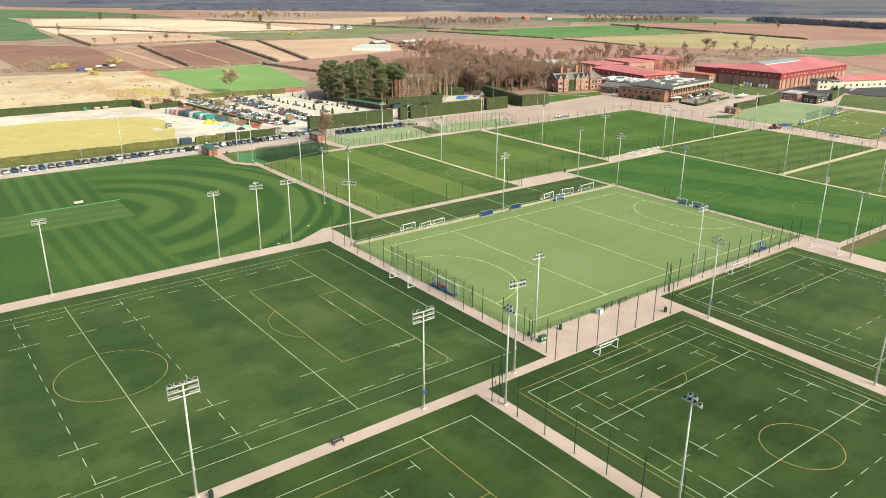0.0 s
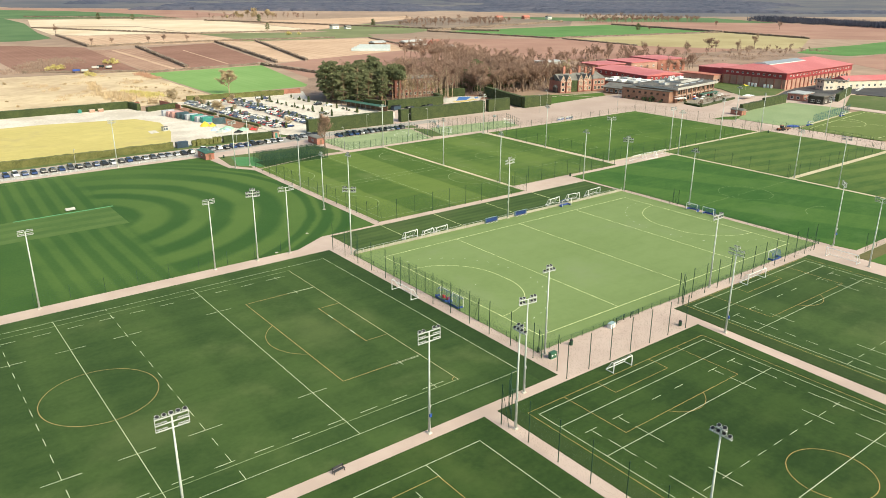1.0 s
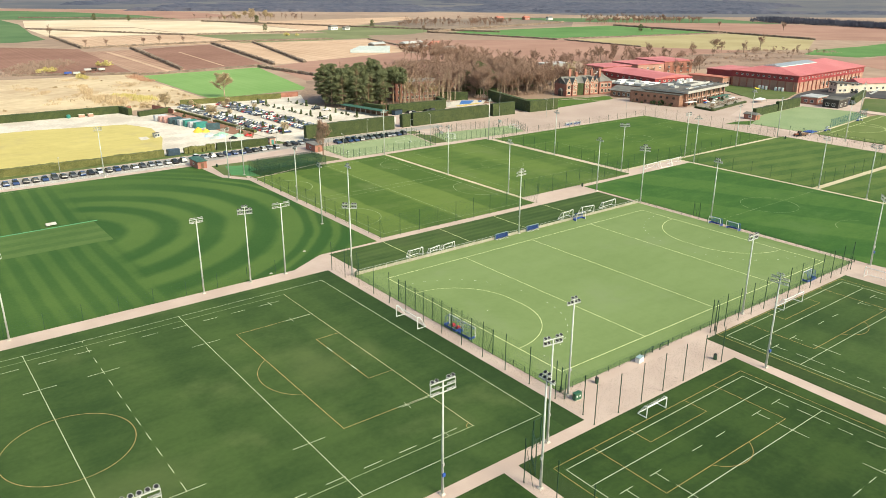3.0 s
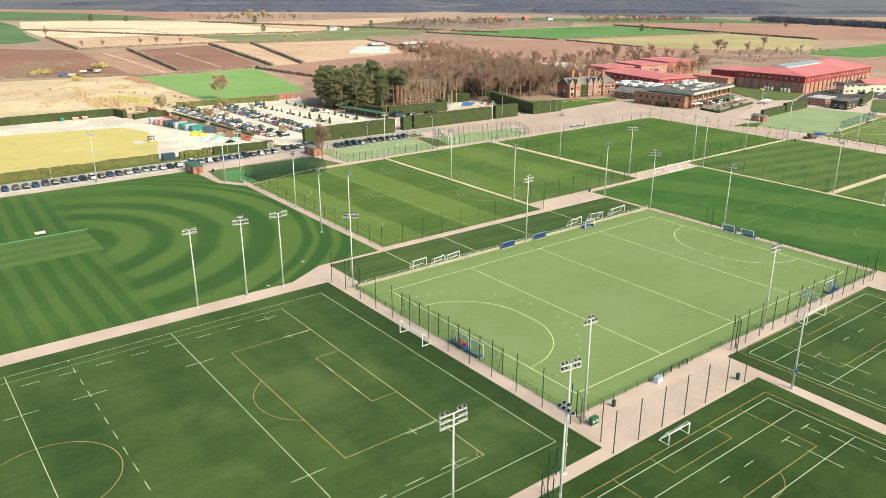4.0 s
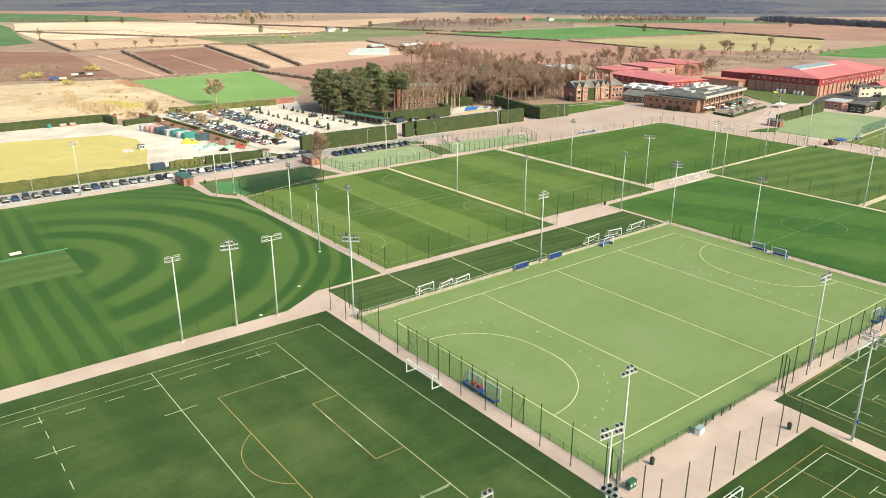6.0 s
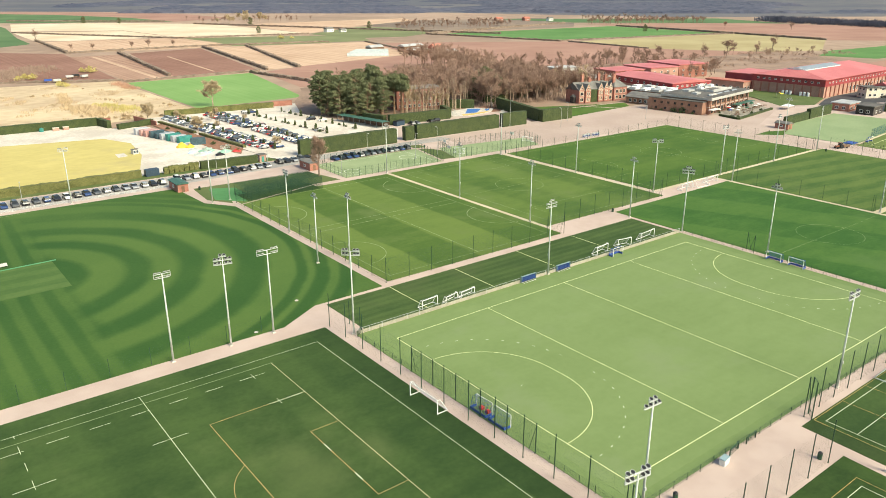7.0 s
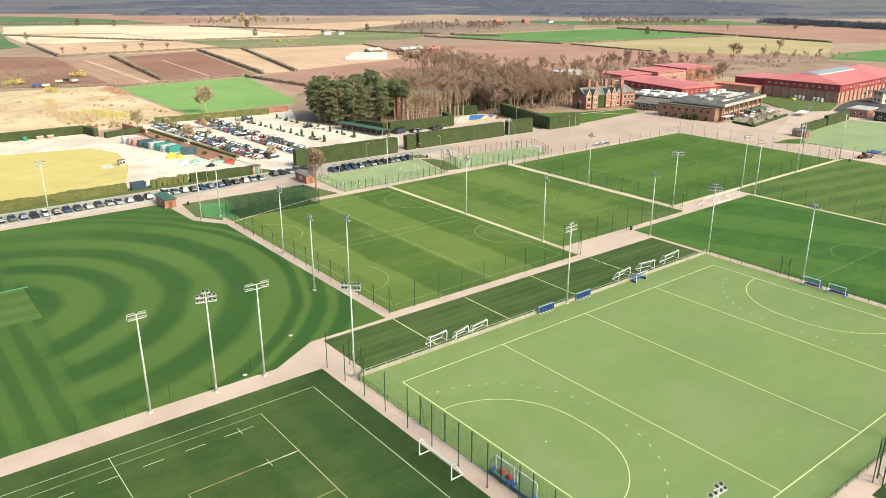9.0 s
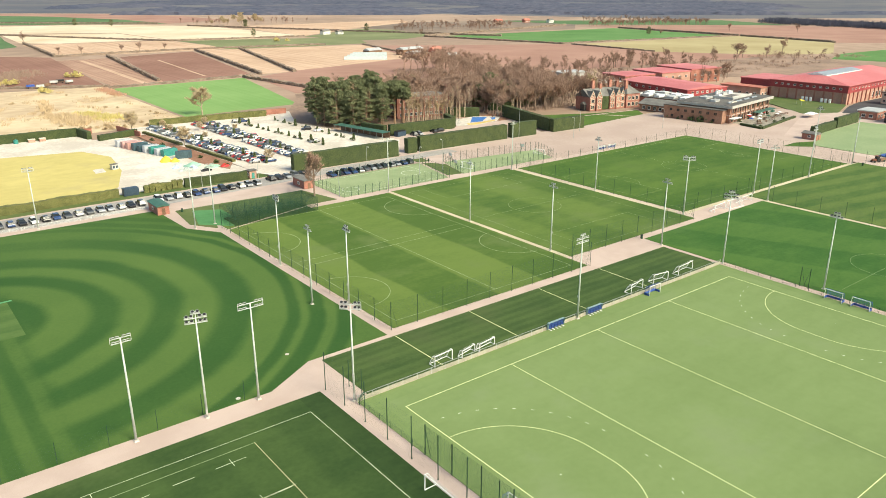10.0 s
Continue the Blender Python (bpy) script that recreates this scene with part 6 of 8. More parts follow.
def window(parent, x, z, w, h, m, frame_mat="frame_white"):
    """A window proud of the wall; x along the wall, m the wall's pose (y outwards is negative)."""
    key = (w, h, frame_mat)
    if key not in win_cache:
        s = Solid()
        b = 0.22 if frame_mat == "stone" else 0.13
        xs, zs = (-w / 2, -w / 2 + b, -0.05, 0.05, w / 2 - b, w / 2), (-0.08, b, h - b, h)
        vs = [(x, -0.10, z) for z in zs for x in xs] + [(xs[0], 0.02, zs[0]), (xs[-1], 0.02, zs[0]), (xs[-1], 0.02, h), (xs[0], 0.02, h)]
        fs = [(j * 6 + i, j * 6 + i + 1, j * 6 + i + 7, j * 6 + i + 6) for j in range(3) for i in range(5) if not (j == 1 and i in (1, 3))]
        s.add(vs, fs + [(24, 25, 5, 4, 3, 2, 1, 0), (25, 26, 23, 17, 11, 5), (26, 27, 18, 19, 20, 21, 22, 23), (27, 24, 0, 6, 12, 18)])
        g = Solid().box(-w / 2 + b * 0.5, w / 2 - b * 0.5, -0.045, -0.02, b * 0.5, h - b * 0.5)
        win_cache[key] = (s.mesh("window", frame_mat), g.mesh("pane", "pane"))
    fm, gm = win_cache[key]
    ob = part("window", fm, frame_mat, parent, m=m @ pose(x, 0, z))
    part("pane", gm, "pane", ob)


def row(parent, m, x0, x1, n, z, w, h, frame_mat="frame_white"):
    for i in range(n):
        window(parent, x0 + (x1 - x0) * (i + 0.5) / n, z, w, h, m, frame_mat)


def side(k, w, d):
    """The poses of the walls: front, right, back, left."""
    return (pose(0, 0, 0), pose(w, 0, 0, 0, 0, 90), pose(w, d, 0, 0, 0, 180), pose(0, d, 0, 0, 0, 270))[k]


def gable_roof(x0, x1, y0, y1, z, rise, along_x=True, over=0.4, thick=0.25):
    x0, x1, y0, y1 = x0 - over, x1 + over, y0 - over, y1 + over
    s = Solid()
    if along_x:
        ym = (y0 + y1) / 2
        a = [(x0, y0, z), (x0, ym, z + rise), (x0, y1, z), (x1, y0, z), (x1, ym, z + rise), (x1, y1, z)]
    else:
        xm = (x0 + x1) / 2
        a = [(x0, y1, z), (xm, y1, z + rise), (x1, y1, z), (x0, y0, z), (xm, y0, z + rise), (x1, y0, z)]
    b = [(x, y, q + thick) for x, y, q in a]
    return s.add(a + b, [(0, 2, 1), (3, 4, 5), (6, 9, 10, 7), (7, 10, 11, 8), (0, 6, 7, 1), (1, 7, 8, 2), (3, 9, 6, 0), (2, 8, 11, 5), (4, 10, 9, 3), (5, 11, 10, 4)])


def gable_wall(x0, x1, y0, y1, h, rise, along_x=True):
    s = Solid()
    if along_x:
        ym = (y0 + y1) / 2
        v = [(x0, y0, 0), (x1, y0, 0), (x1, y1, 0), (x0, y1, 0), (x0, y0, h), (x1, y0, h), (x1, y1, h), (x0, y1, h), (x0, ym, h + rise), (x1, ym, h + rise)]
        return s.add(v, [(0, 1, 5, 4), (2, 3, 7, 6), (1, 2, 6, 9, 5), (3, 0, 4, 8, 7)])
    xm = (x0 + x1) / 2
    v = [(x0, y0, 0), (x1, y0, 0), (x1, y1, 0), (x0, y1, 0), (x0, y0, h), (x1, y0, h), (x1, y1, h), (x0, y1, h), (xm, y0, h + rise), (xm, y1, h + rise)]
    return s.add(v, [(0, 1, 5, 8, 4), (1, 2, 6, 5), (2, 3, 7, 9, 6), (3, 0, 4, 7)])


def door(parent, m, x, w, h, material):
    part("door", Solid().box(x - w / 2, x + w / 2, -0.08, 0.03, 0, h), material, parent, m=m)


# manor house
ma = thing("manor_house", pose(348.0, 335.6, 0, 0, 0, -8) @ Matrix.Scale(0.88, 4), "red brick manor house with stone-edged gables and tall chimneys", "house")


def bay(x0, x1, y0, y1, h, rise, floors, per, wall_mat="brick_manor", gable=True):
    """A gabled bay of the manor with its stone copings, bands and windows on the front."""
    part("bay", gable_wall(x0, x1, y0, y1, h, rise, False), wall_mat, ma, m=pose(0, 0, -0.1))
    part("bay_roof", gable_roof(x0 + 0.2, x1 - 0.2, y0 + 0.35, y1, h - 0.15, rise, False, 0.0), "slate", ma)
    xm = (x0 + x1) / 2
    for p, q in (((x0 - 0.1, h - 0.3), (xm, h + rise + 0.1)), ((xm, h + rise + 0.1), (x1 + 0.1, h - 0.3))):
        part("coping", Solid().tube((p[0], y0, p[1]), (q[0], y0, q[1]), 0.22, 0.22, 4), "stone", ma)
    part("finial", Solid().tube((xm, y0, h + rise), (xm, y0, h + rise + 1.1), 0.16, 0.04, 6), "stone", ma)
    fm = pose(0, y0, 0)
    for f in range(floors):
        z = 0.9 + f * 3.7
        row(ma, fm, x0 + 0.5, x1 - 0.5, per, z, (x1 - x0 - 1.0) / per - 0.5, 2.3, "stone")
        part("string_course", Solid().box(x0 - 0.06, x1 + 0.06, y0 - 0.12, y0 - 0.01, z + 2.85, z + 3.1), "stone", ma)
    window(ma, xm, h + 0.3, 1.3, 1.5, fm, "stone")


part("wall", Solid().box(0, 27, 1.5, 14, -0.3, 7.6), "brick_manor", ma)
part("roof", gable_roof(0, 27, 1.5, 14, 7.6, 4.4), "slate", ma)
bay(-0.6, 3.6, 0.2, 8, 8.0, 3.4, 2, 1)
bay(3.9, 8.0, -0.8, 8, 8.0, 3.6, 2, 2, "brick")
for z in (0.9, 4.6):
    row(ma, pose(0, 1.5, 0), 9.0, 14.6, 2, z, 2.0, 2.1, "stone")
part("ivy", grid_box(8.2, 15.0, 1.0, 1.6, 7.9, 0.6, 0.16, 91), "hedge", ma, "green ivy on the wall")
bay(15.2, 19.4, 0.2, 8, 7.9, 3.3, 2, 2, "brick")
bay(19.6, 23.4, -0.3, 8, 8.2, 3.5, 2, 2, "brick")
bay(23.6, 27.2, 0.2, 8, 7.9, 3.0, 2, 1, "brick")
# taller slate-roofed block at the far end
part("end_block", Solid().box(27.6, 38.5, -0.8, 11, -0.3, 8.4), "brick_manor", ma)
part("end_roof", Solid().add([(27.1, -1.3, 8.4), (39, -1.3, 8.4), (39, 11.5, 8.4), (27.1, 11.5, 8.4), (32.0, 4.2, 13.4), (34.0, 6.2, 13.4)], [(0, 1, 5, 4), (1, 2, 5), (2, 3, 4, 5), (3, 0, 4), (3, 2, 1, 0)]), "slate", ma)
for z in (0.9, 4.6):
    row(ma, pose(0, -0.8, 0), 28.4, 37.8, 3, z, 2.2, 2.3, "stone")
    row(ma, pose(38.5, -0.8, 0, 0, 0, 90), 0.6, 11, 3, z, 1.8, 2.2, "stone")
    row(ma, side(3, 27, 14) @ pose(0, 0, 0), 0.8, 11.5, 3, z, 1.9, 2.2, "stone")
part("side_gable", gable_wall(-0.5, 6, 7.0, 12.5, 7.8, 3.2, True), "brick_manor", ma)
part("side_gable_roof", gable_roof(-0.4, 7, 7.0, 12.5, 7.75, 3.2, True, 0.1), "slate", ma)
part("porch", gable_wall(-2.4, 0.0, 3.4, 6.8, 3.4, 1.4, True), "dark_timber", ma, "dark timbered porch")
part("porch_roof", gable_roof(-2.4, 0.0, 3.4, 6.8, 3.4, 1.4, True, 0.15), "slate", ma)
door(ma, pose(0, 1.5, 0), 14.9, 1.5, 2.5, "timber")
for cx, cy, top in ((7.6, 8, 16.6), (13.0, 7.5, 14.6), (21.4, 8.2, 16.4), (26.6, 7.5, 15.6), (30.0, 3.0, 16.2)):
    ch = part("chimney", Solid().box(cx - 0.95, cx + 0.95, cy - 0.6, cy + 0.6, 8.0, top).box(cx - 1.1, cx + 1.1, cy - 0.75, cy + 0.75, top - 0.5, top - 0.1), "brick", ma)
    for dx in (-0.5, 0.5):
        part("pot", Solid().tube((cx + dx, cy, top), (cx + dx, cy, top + 0.9), 0.2, 0.17, 8), "red_tile", ch)

# two-storey flat-roofed block
mo = thing("clubhouse", pose(371.5, 269, 0, 0, 0, 8), "two-storey brick clubhouse with a wide flat grey roof", "building")
CW, CD, CH = 47, 26, 7.2
CZ = CH + 1.4
part("wall", Solid().box(0, CW, 0, CD, -0.3, CH), "brick_club", mo)
part("fascia", Solid().box(-1.4, CW + 1.4, -1.6, CD + 1.2, CH, CH + 1.3), "fascia", mo)
part("roof", Solid().box(-1.0, CW + 1.0, -1.2, CD + 0.8, CH + 1.3, CZ), "grey_roof", mo)
part("string_course", Solid().box(-0.12, CW + 0.12, -0.12, CD + 0.1, 3.5, 3.8), "fascia", mo)
row(mo, side(0, CW, CD), 2, CW - 1, 15, 4.5, 2.2, 2.2, "timber")
row(mo, side(0, CW, CD), 2, CW - 1, 12, 0.4, 2.8, 2.8, "timber")
for i in range(9):
    part("pier", Solid().box(1.0 + i * 5.6, 1.5 + i * 5.6, -0.5, -0.01, 0.0, CH), "brick_pale", mo)
# raised plant deck with its units, rooflights and ducts
part("roof_deck", Solid().box(20, 42, 8, 20, CZ, CZ + 0.5), "concrete", mo, "pale raised roof deck")
part("deck_hatch", Solid().box(25, 35, 11, 15.5, CZ + 0.5, CZ + 0.62), "grey_roof", mo)
part("deck_rail", Solid().box(19.6, 42.4, 7.6, 7.75, CZ, CZ + 1.1).box(19.6, 19.75, 7.75, 20.4, CZ, CZ + 1.1), "metal_grey", mo)
for x, y, w, d, h, m_ in ((5, 10, 5, 3, 1.0, "metal_grey"), (12, 18, 7, 4, 0.9, "metal_grey"), (36, 17, 4, 2.4, 1.3, "white_paint"), (22, 16, 3, 2, 1.1, "white_paint"), (29, 17, 4, 2, 1.0, "metal_grey"), (8, 3, 6, 2.2, 0.4, "concrete")):
    z0 = CZ + (0.5 if x > 20 else 0.0)
    u = part("roof_unit", Solid().box(x, x + w, y, y + d, z0, z0 + h), m_, mo)
    part("vent", Solid().tube((x + w / 2, y + d / 2, z0 + h), (x + w / 2, y + d / 2, z0 + h + 0.5), 0.35, 0.35, 10), "metal_grey", u)
for x in (33, 35.4, 37.8):
    part("duct", Solid().tube((x, 22.5, CZ - 0.05), (x, 22.5, CZ + 1.7), 0.8, 0.8, 12), "white_paint", mo)
for k in range(4):
    part("rooflight", gable_roof(6 + k * 9, 12 + k * 9, 3.2, 4.8, CZ + 0.01, 0.4, True, 0, 0.08), "roof_glass", mo)
part("canopy", Solid().box(-4.5, 3.5, -4.4, -1.65, 2.9, 3.15), "frame_white", mo, "white entrance canopy")
# lower wing along the forecourt
part("wing", Solid().box(-4.8, -0.02, 1.5, 32, -0.3, 6.3), "brick_club", mo)
part("wing_roof", Solid().box(-5.1, -0.05, 1.2, 32.4, 6.3, 6.65), "grey_roof", mo)
row(mo, pose(-4.8, 32, 0, 0, 0, 270), 2, 29, 7, 3.9, 1.5, 1.3, "timber")
row(mo, pose(-4.8, 32, 0, 0, 0, 270), 2, 29, 5, 0.8, 1.5, 1.4, "timber")
# low slate-roofed annexe and the plant block behind it
part("annexe", gable_wall(8, 22, 35, 53, 3.2, 2.2, False), "brick_club", mo)
part("annexe_roof", gable_roof(8, 22, 35, 53, 3.2, 2.2, False, 0.8), "slate", mo)
row(mo, pose(8, 53, 0, 0, 0, 270), 1, 17, 5, 0.7, 1.6, 1.8)
part("back_block", Solid().box(24, 42, 33, 70, -0.3, 4.6), "brick", mo)
part("back_block_roof", Solid().box(23.6, 42.4, 32.6, 70.4, 4.6, 4.9), "grey_roof", mo)
for x, y, w, d, h in ((25, 36, 7, 3, 1.2), (33, 38, 6, 4, 1.6), (26, 43, 5, 5, 1.0), (34, 46, 7, 3, 1.4), (25, 51, 8, 3, 1.1), (35, 53, 5, 5, 1.7), (26, 58, 6, 4, 1.2), (34, 62, 6, 3, 1.4), (27, 65, 5, 3, 1.0)):
    part("roof_unit", Solid().box(x, x + w, y, y + d, 4.9, 4.9 + h), "white_paint" if w > 5 else "metal_grey", mo)
for x, y0, y1 in ((31.5, 36, 62), (40.5, 40, 66)):
    part("roof_duct", Solid().tube((x, y0, 5.7), (x, y1, 5.7), 0.45, 0.45, 8), "white_paint", mo)

# long red hall behind it
ha = thing("red_hall", pose(412, 321, 0, 0, 0, -10), "long hall with a shallow red metal roof", "building")
part("wall", Solid().box(0, 31, 0, 54, -0.3, 3.6), "brick_pale", ha)
part("cladding", gable_wall(-0.1, 31.1, -0.1, 54.1, 3.6, 1.6, False), "red_wall", ha, "dark red metal cladding", pose(0, 0, 3.6))
part("roof", gable_roof(0, 31, 0, 54, 7.2, 1.6, False, 0.6), "red_roof", ha)
row(ha, pose(0, -0.12, 0), 2, 29, 7, 5.0, 1.6, 1.2)
row(ha, side(3, 31, 54) @ pose(0, -0.12, 0), 4, 50, 8, 4.9, 1.6, 1.2)


def block(name, m, w, d, h, roof_mat, wall_mat, label, floors=2, per=6, over=0.5):
    """A flat-roofed block with rows of windows on the two near sides."""
    t = thing(name, m, label, "building")
    part("wall", Solid().box(0, w, 0, d, -0.3, h), wall_mat, t)
    part("roof", Solid().box(-over, w + over, -over, d + over, h, h + 0.5), roof_mat, t)
    for f in range(floors):
        row(t, side(0, w, d), 1, w - 1, max(2, int(w / per)), 1.0 + f * 3.3, 1.8, 1.5)
        row(t, side(3, w, d), 1, d - 1, max(2, int(d / per)), 1.0 + f * 3.3, 1.8, 1.5)
    return t


block("classroom_block", pose(438, 386, 0, 0, 0, -9), 26, 22, 7.0, "red_roof", "brick", "low brick block with a red flat roof")
block("classroom_block", pose(466, 378, 0, 0, 0, -9), 26, 28, 7.8, "red_roof", "brick_pale", "brick block with a red flat roof")
block("classroom_block", pose(494, 375, 0, 0, 0, -9), 28, 32, 8.6, "red_roof", "brick", "brick block with a red flat roof and trees before it")
block("classroom_block", pose(404, 384, 0, 0, 0, -9), 24, 14, 5.0, "metal_grey", "brick", "low brick block with a grey metal roof")
block("accommodation_block", pose(253.5, 379, 0, 0, 0, -11), 27, 12, 10.2, "slate", "brick_manor", "three-storey brick block behind slim trees", 3, 3.0)
block("accommodation_block", pose(306, 400, 0, 0, 0, -3), 42, 12, 9, "red_tile", "brick", "brick block half hidden by bare trees", 2, 3.6)
block("plant_block", pose(420, 424, 0, 0, 0, -9), 20, 12, 7, "metal_grey", "fascia", "grey metal plant building", 1, 5)
block("plant_room", pose(466.5, 308, 0, 0, 0, 2.5), 9, 26, 5.2, "red_tile", "brick_pale", "low pale brick building with a flat red roof", 1, 5)

block("workshop", pose(437, 229, 0, 0, 0, 4), 13, 9, 3.8, "metal_grey", "brick", "low brick workshop with a grey metal roof", 1, 4)
block("timber_store", pose(434, 215.5, 0, 0, 0, 4), 13, 8.5, 4.2, "grey_roof", "dark_timber", "dark timber store with a flat roof", 1, 5)
block("lodge", pose(494, 246, 0, 0, 0, -30), 8, 8, 6.0, "grey_roof", "render_pale", "pale rendered two-storey lodge", 2, 4)
block("lodge", pose(503, 243, 0, 0, 0, -30), 8, 7, 5.2, "grey_roof", "render_pale", "pale rendered two-storey lodge with a flat roof", 2, 4)
st = thing("staircase", pose(508, 231, 0, 0, 0, -22), "white outdoor staircase with a handrail", "staircase")
for i in range(14):
    part("step", Solid().box(i * 0.42, i * 0.42 + 0.46, 0, 1.6, i * 0.18, i * 0.18 + 0.2), "white_paint", st)
for y in (0.0, 1.6):
    part("handrail", Solid().tube((0, y, 1.0), (5.9, y, 3.6), 0.07, 0.07, 5), "white_paint", st)

# large indoor hall
ba = thing("indoor_hall", pose(478, 263, 0, 0, 0, 2.5), "very large brick indoor sports hall with a red metal roof", "building")
W, D = 96, 45
part("wall", Solid().box(0, W, 0, D, -0.3, 6.0), "brick_pale", ba)
part("cladding", Solid().box(-0.25, W + 0.25, -0.25, D + 0.25, 6.0, 10.2), "red_wall", ba, "dark red metal cladding band")
hx = 12
part("roof", Solid().add([(-1, -1, 10.2), (W + 1, -1, 10.2), (W + 1, D + 1, 10.2), (-1, D + 1, 10.2), (hx, D / 2, 14.6), (W - hx, D / 2, 14.6), (-1, -1, 9.9), (W + 1, -1, 9.9), (W + 1, D + 1, 9.9), (-1, D + 1, 9.9)],
                         [(0, 1, 5, 4), (1, 2, 5), (2, 3, 4, 5), (3, 0, 4), (6, 9, 8, 7), (0, 6, 7, 1), (1, 7, 8, 2), (2, 8, 9, 3), (3, 9, 6, 0)]), "red_roof", ba)
part("lantern", gable_roof(9, 58, D / 2 - 6.3, D / 2 + 6.3, 13.5, 1.2, True, 0.0, 0.2), "frame_white", ba, "white edge of the roof lantern")
part("rooflight", gable_roof(9.7, 57.3, D / 2 - 5.6, D / 2 + 5.6, 13.86, 1.07, True, 0.0, 0.08), "roof_glass", ba, "long grey translucent rooflight")
row(ba, pose(0, -0.25, 0), 3, W - 3, 20, 7.6, 1.5, 1.0)
row(ba, pose(-0.25, D, 0, 0, 0, 270), 2, D - 2, 11, 7.6, 1.5, 1.0)
row(ba, side(0, W, D), 30, W - 3, 14, 1.0, 2.2, 3.0)
for i in range(9):
    part("pilaster", Solid().box(-0.5, -0.01, 2 + i * 5.2, 2.8 + i * 5.2, -0.3, 5.98), "brick", ba)
for i in range(16):
    part("pilaster", Solid().box(2 + i * 5.8, 2.9 + i * 5.8, -0.5, -0.01, -0.3, 5.98), "brick", ba)
part("side_bay", Solid().box(6, 36, D + 0.3, D + 22, -0.3, 8.6), "red_wall", ba, "lower dark red bay")
part("side_bay_roof", Solid().box(5.5, 36.5, D + 1.1, D + 22.5, 8.6, 9.1), "red_roof", ba)
for i in range(6):
    part("white_tank", Solid().tube((-2.0, 8 + i * 2.3 + (4 if i > 2 else 0), -0.2), (-2.0, 8 + i * 2.3 + (4 if i > 2 else 0), 2.2), 0.8, 0.75, 10), "white_paint", ba)

# low building right of the hall and sheds
lo = thing("stable_block", pose(513, 241, 0, 0, 0, -22), "long low pale building with a red pitched roof", "building")
part("wall", gable_wall(0, 70, 0, 12, 5.0, 2.4), "render_pale", lo)
part("roof", gable_roof(0, 70, 0, 12, 5.0, 2.4, True, 0.5), "red_roof", lo)
row(lo, side(0, 70, 12), 2, 68, 14, 1.2, 1.8, 1.6)
row(lo, side(3, 70, 12), 2, 10, 2, 1.2, 1.6, 1.6)


def hut(x0, x1, y0, y1, h, roof_mat, label, rise=0.9, wall="brick", door_mat="timber"):
    t = thing("hut", pose(x0, y0, 0), label, "hut")
    w, d = x1 - x0, y1 - y0
    part("wall", gable_wall(0, w, 0, d, h, rise, False), wall, t)
    part("roof", gable_roof(0, w, 0, d, h, rise, False, 0.3, 0.18), roof_mat, t)
    door(t, side(0, w, d), w * 0.5, 1.0, 2.0, door_mat)
    window(t, d * 0.5, 1.0, 1.4, 0.9, side(3, w, d))


hut(103.4, 106.8, 285.0, 293.2, 2.6, "green_roof", "small brick hut with a low dark green roof", 0.35)
hut(151.2, 154.8, 285.4, 293.2, 2.7, "slate", "small brick hut with a low grey roof beside a bare tree", 0.3)
hut(143.2, 145.8, 309.8, 312.0, 2.6, "grey_roof", "small pale brick hut with a teal door at the yard corner", 0.12, "brick_pale", "container_teal")
hut(363.2, 367.0, 222.0, 228.4, 2.4, "slate", "small brick shed beside the paved forecourt")
sh = thing("shelter", pose(211.6, 369.6, 0, 0, 0, -79.5), "long open shelter with a green sloping roof", "shelter")
part("roof", Solid().box(0, 32, -0.2, 4.6, 2.9, 3.1), "green_roof", sh)
part("back_wall", Solid().box(0, 32, 4.2, 4.4, -0.2, 2.9), "timber", sh)
for i in range(9):
    part("post", Solid().box(0.1 + i * 3.95, 0.25 + i * 3.95, 0.05, 0.2, -0.2, 2.9), "galvanised", sh)
tagged(part("brick_wall", Solid().box(0, 22, -0.2, 0.2, -0.2, 2.0).box(-0.1, 22.1, -0.28, 0.28, 2.0, 2.12), "brick", None, "", pose(134, 433, 0, 0, 0, -80)), "red brick garden wall beside the car park", "wall")
tagged(part("brick_wall", Solid().box(0, 12, -0.2, 0.2, -0.2, 2.6).box(-0.1, 12.1, -0.28, 0.28, 2.6, 2.72), "brick", None, "", pose(206, 431, 0, 0, 0, -8)), "red brick garden wall beside the car park", "wall")
tagged(part("brick_wall", Solid().box(0, 6, -0.2, 0.2, -0.2, 2.2).box(-0.1, 6.1, -0.28, 0.28, 2.2, 2.32), "brick", None, "", pose(117, 433, 0, 0, 0, -2)), "red brick garden wall at the track gate", "wall")


# ---- storage yard ----
def container(x, y, a, ln=6.0, h=2.5, paint="container_teal"):
    t = thing("storage_container", pose(x, y, 0, 0, 0, a), "steel storage container standing in the yard", "container", "storage containers")
    part("body", Solid().box(-ln / 2, ln / 2, -1.2, 1.2, 0.02, h), paint, t)
    for i in range(8):
        xx = -ln / 2 + (i + 0.5) * ln / 8
        part("rib", Solid().box(xx - 0.18, xx + 0.18, -1.26, -1.2, 0.15, h - 0.1), paint, t)
    part("door_bar", Solid().box(ln / 2, ln / 2 + 0.05, -0.1, 0.1, 0.2, h - 0.2), "galvanised", t)


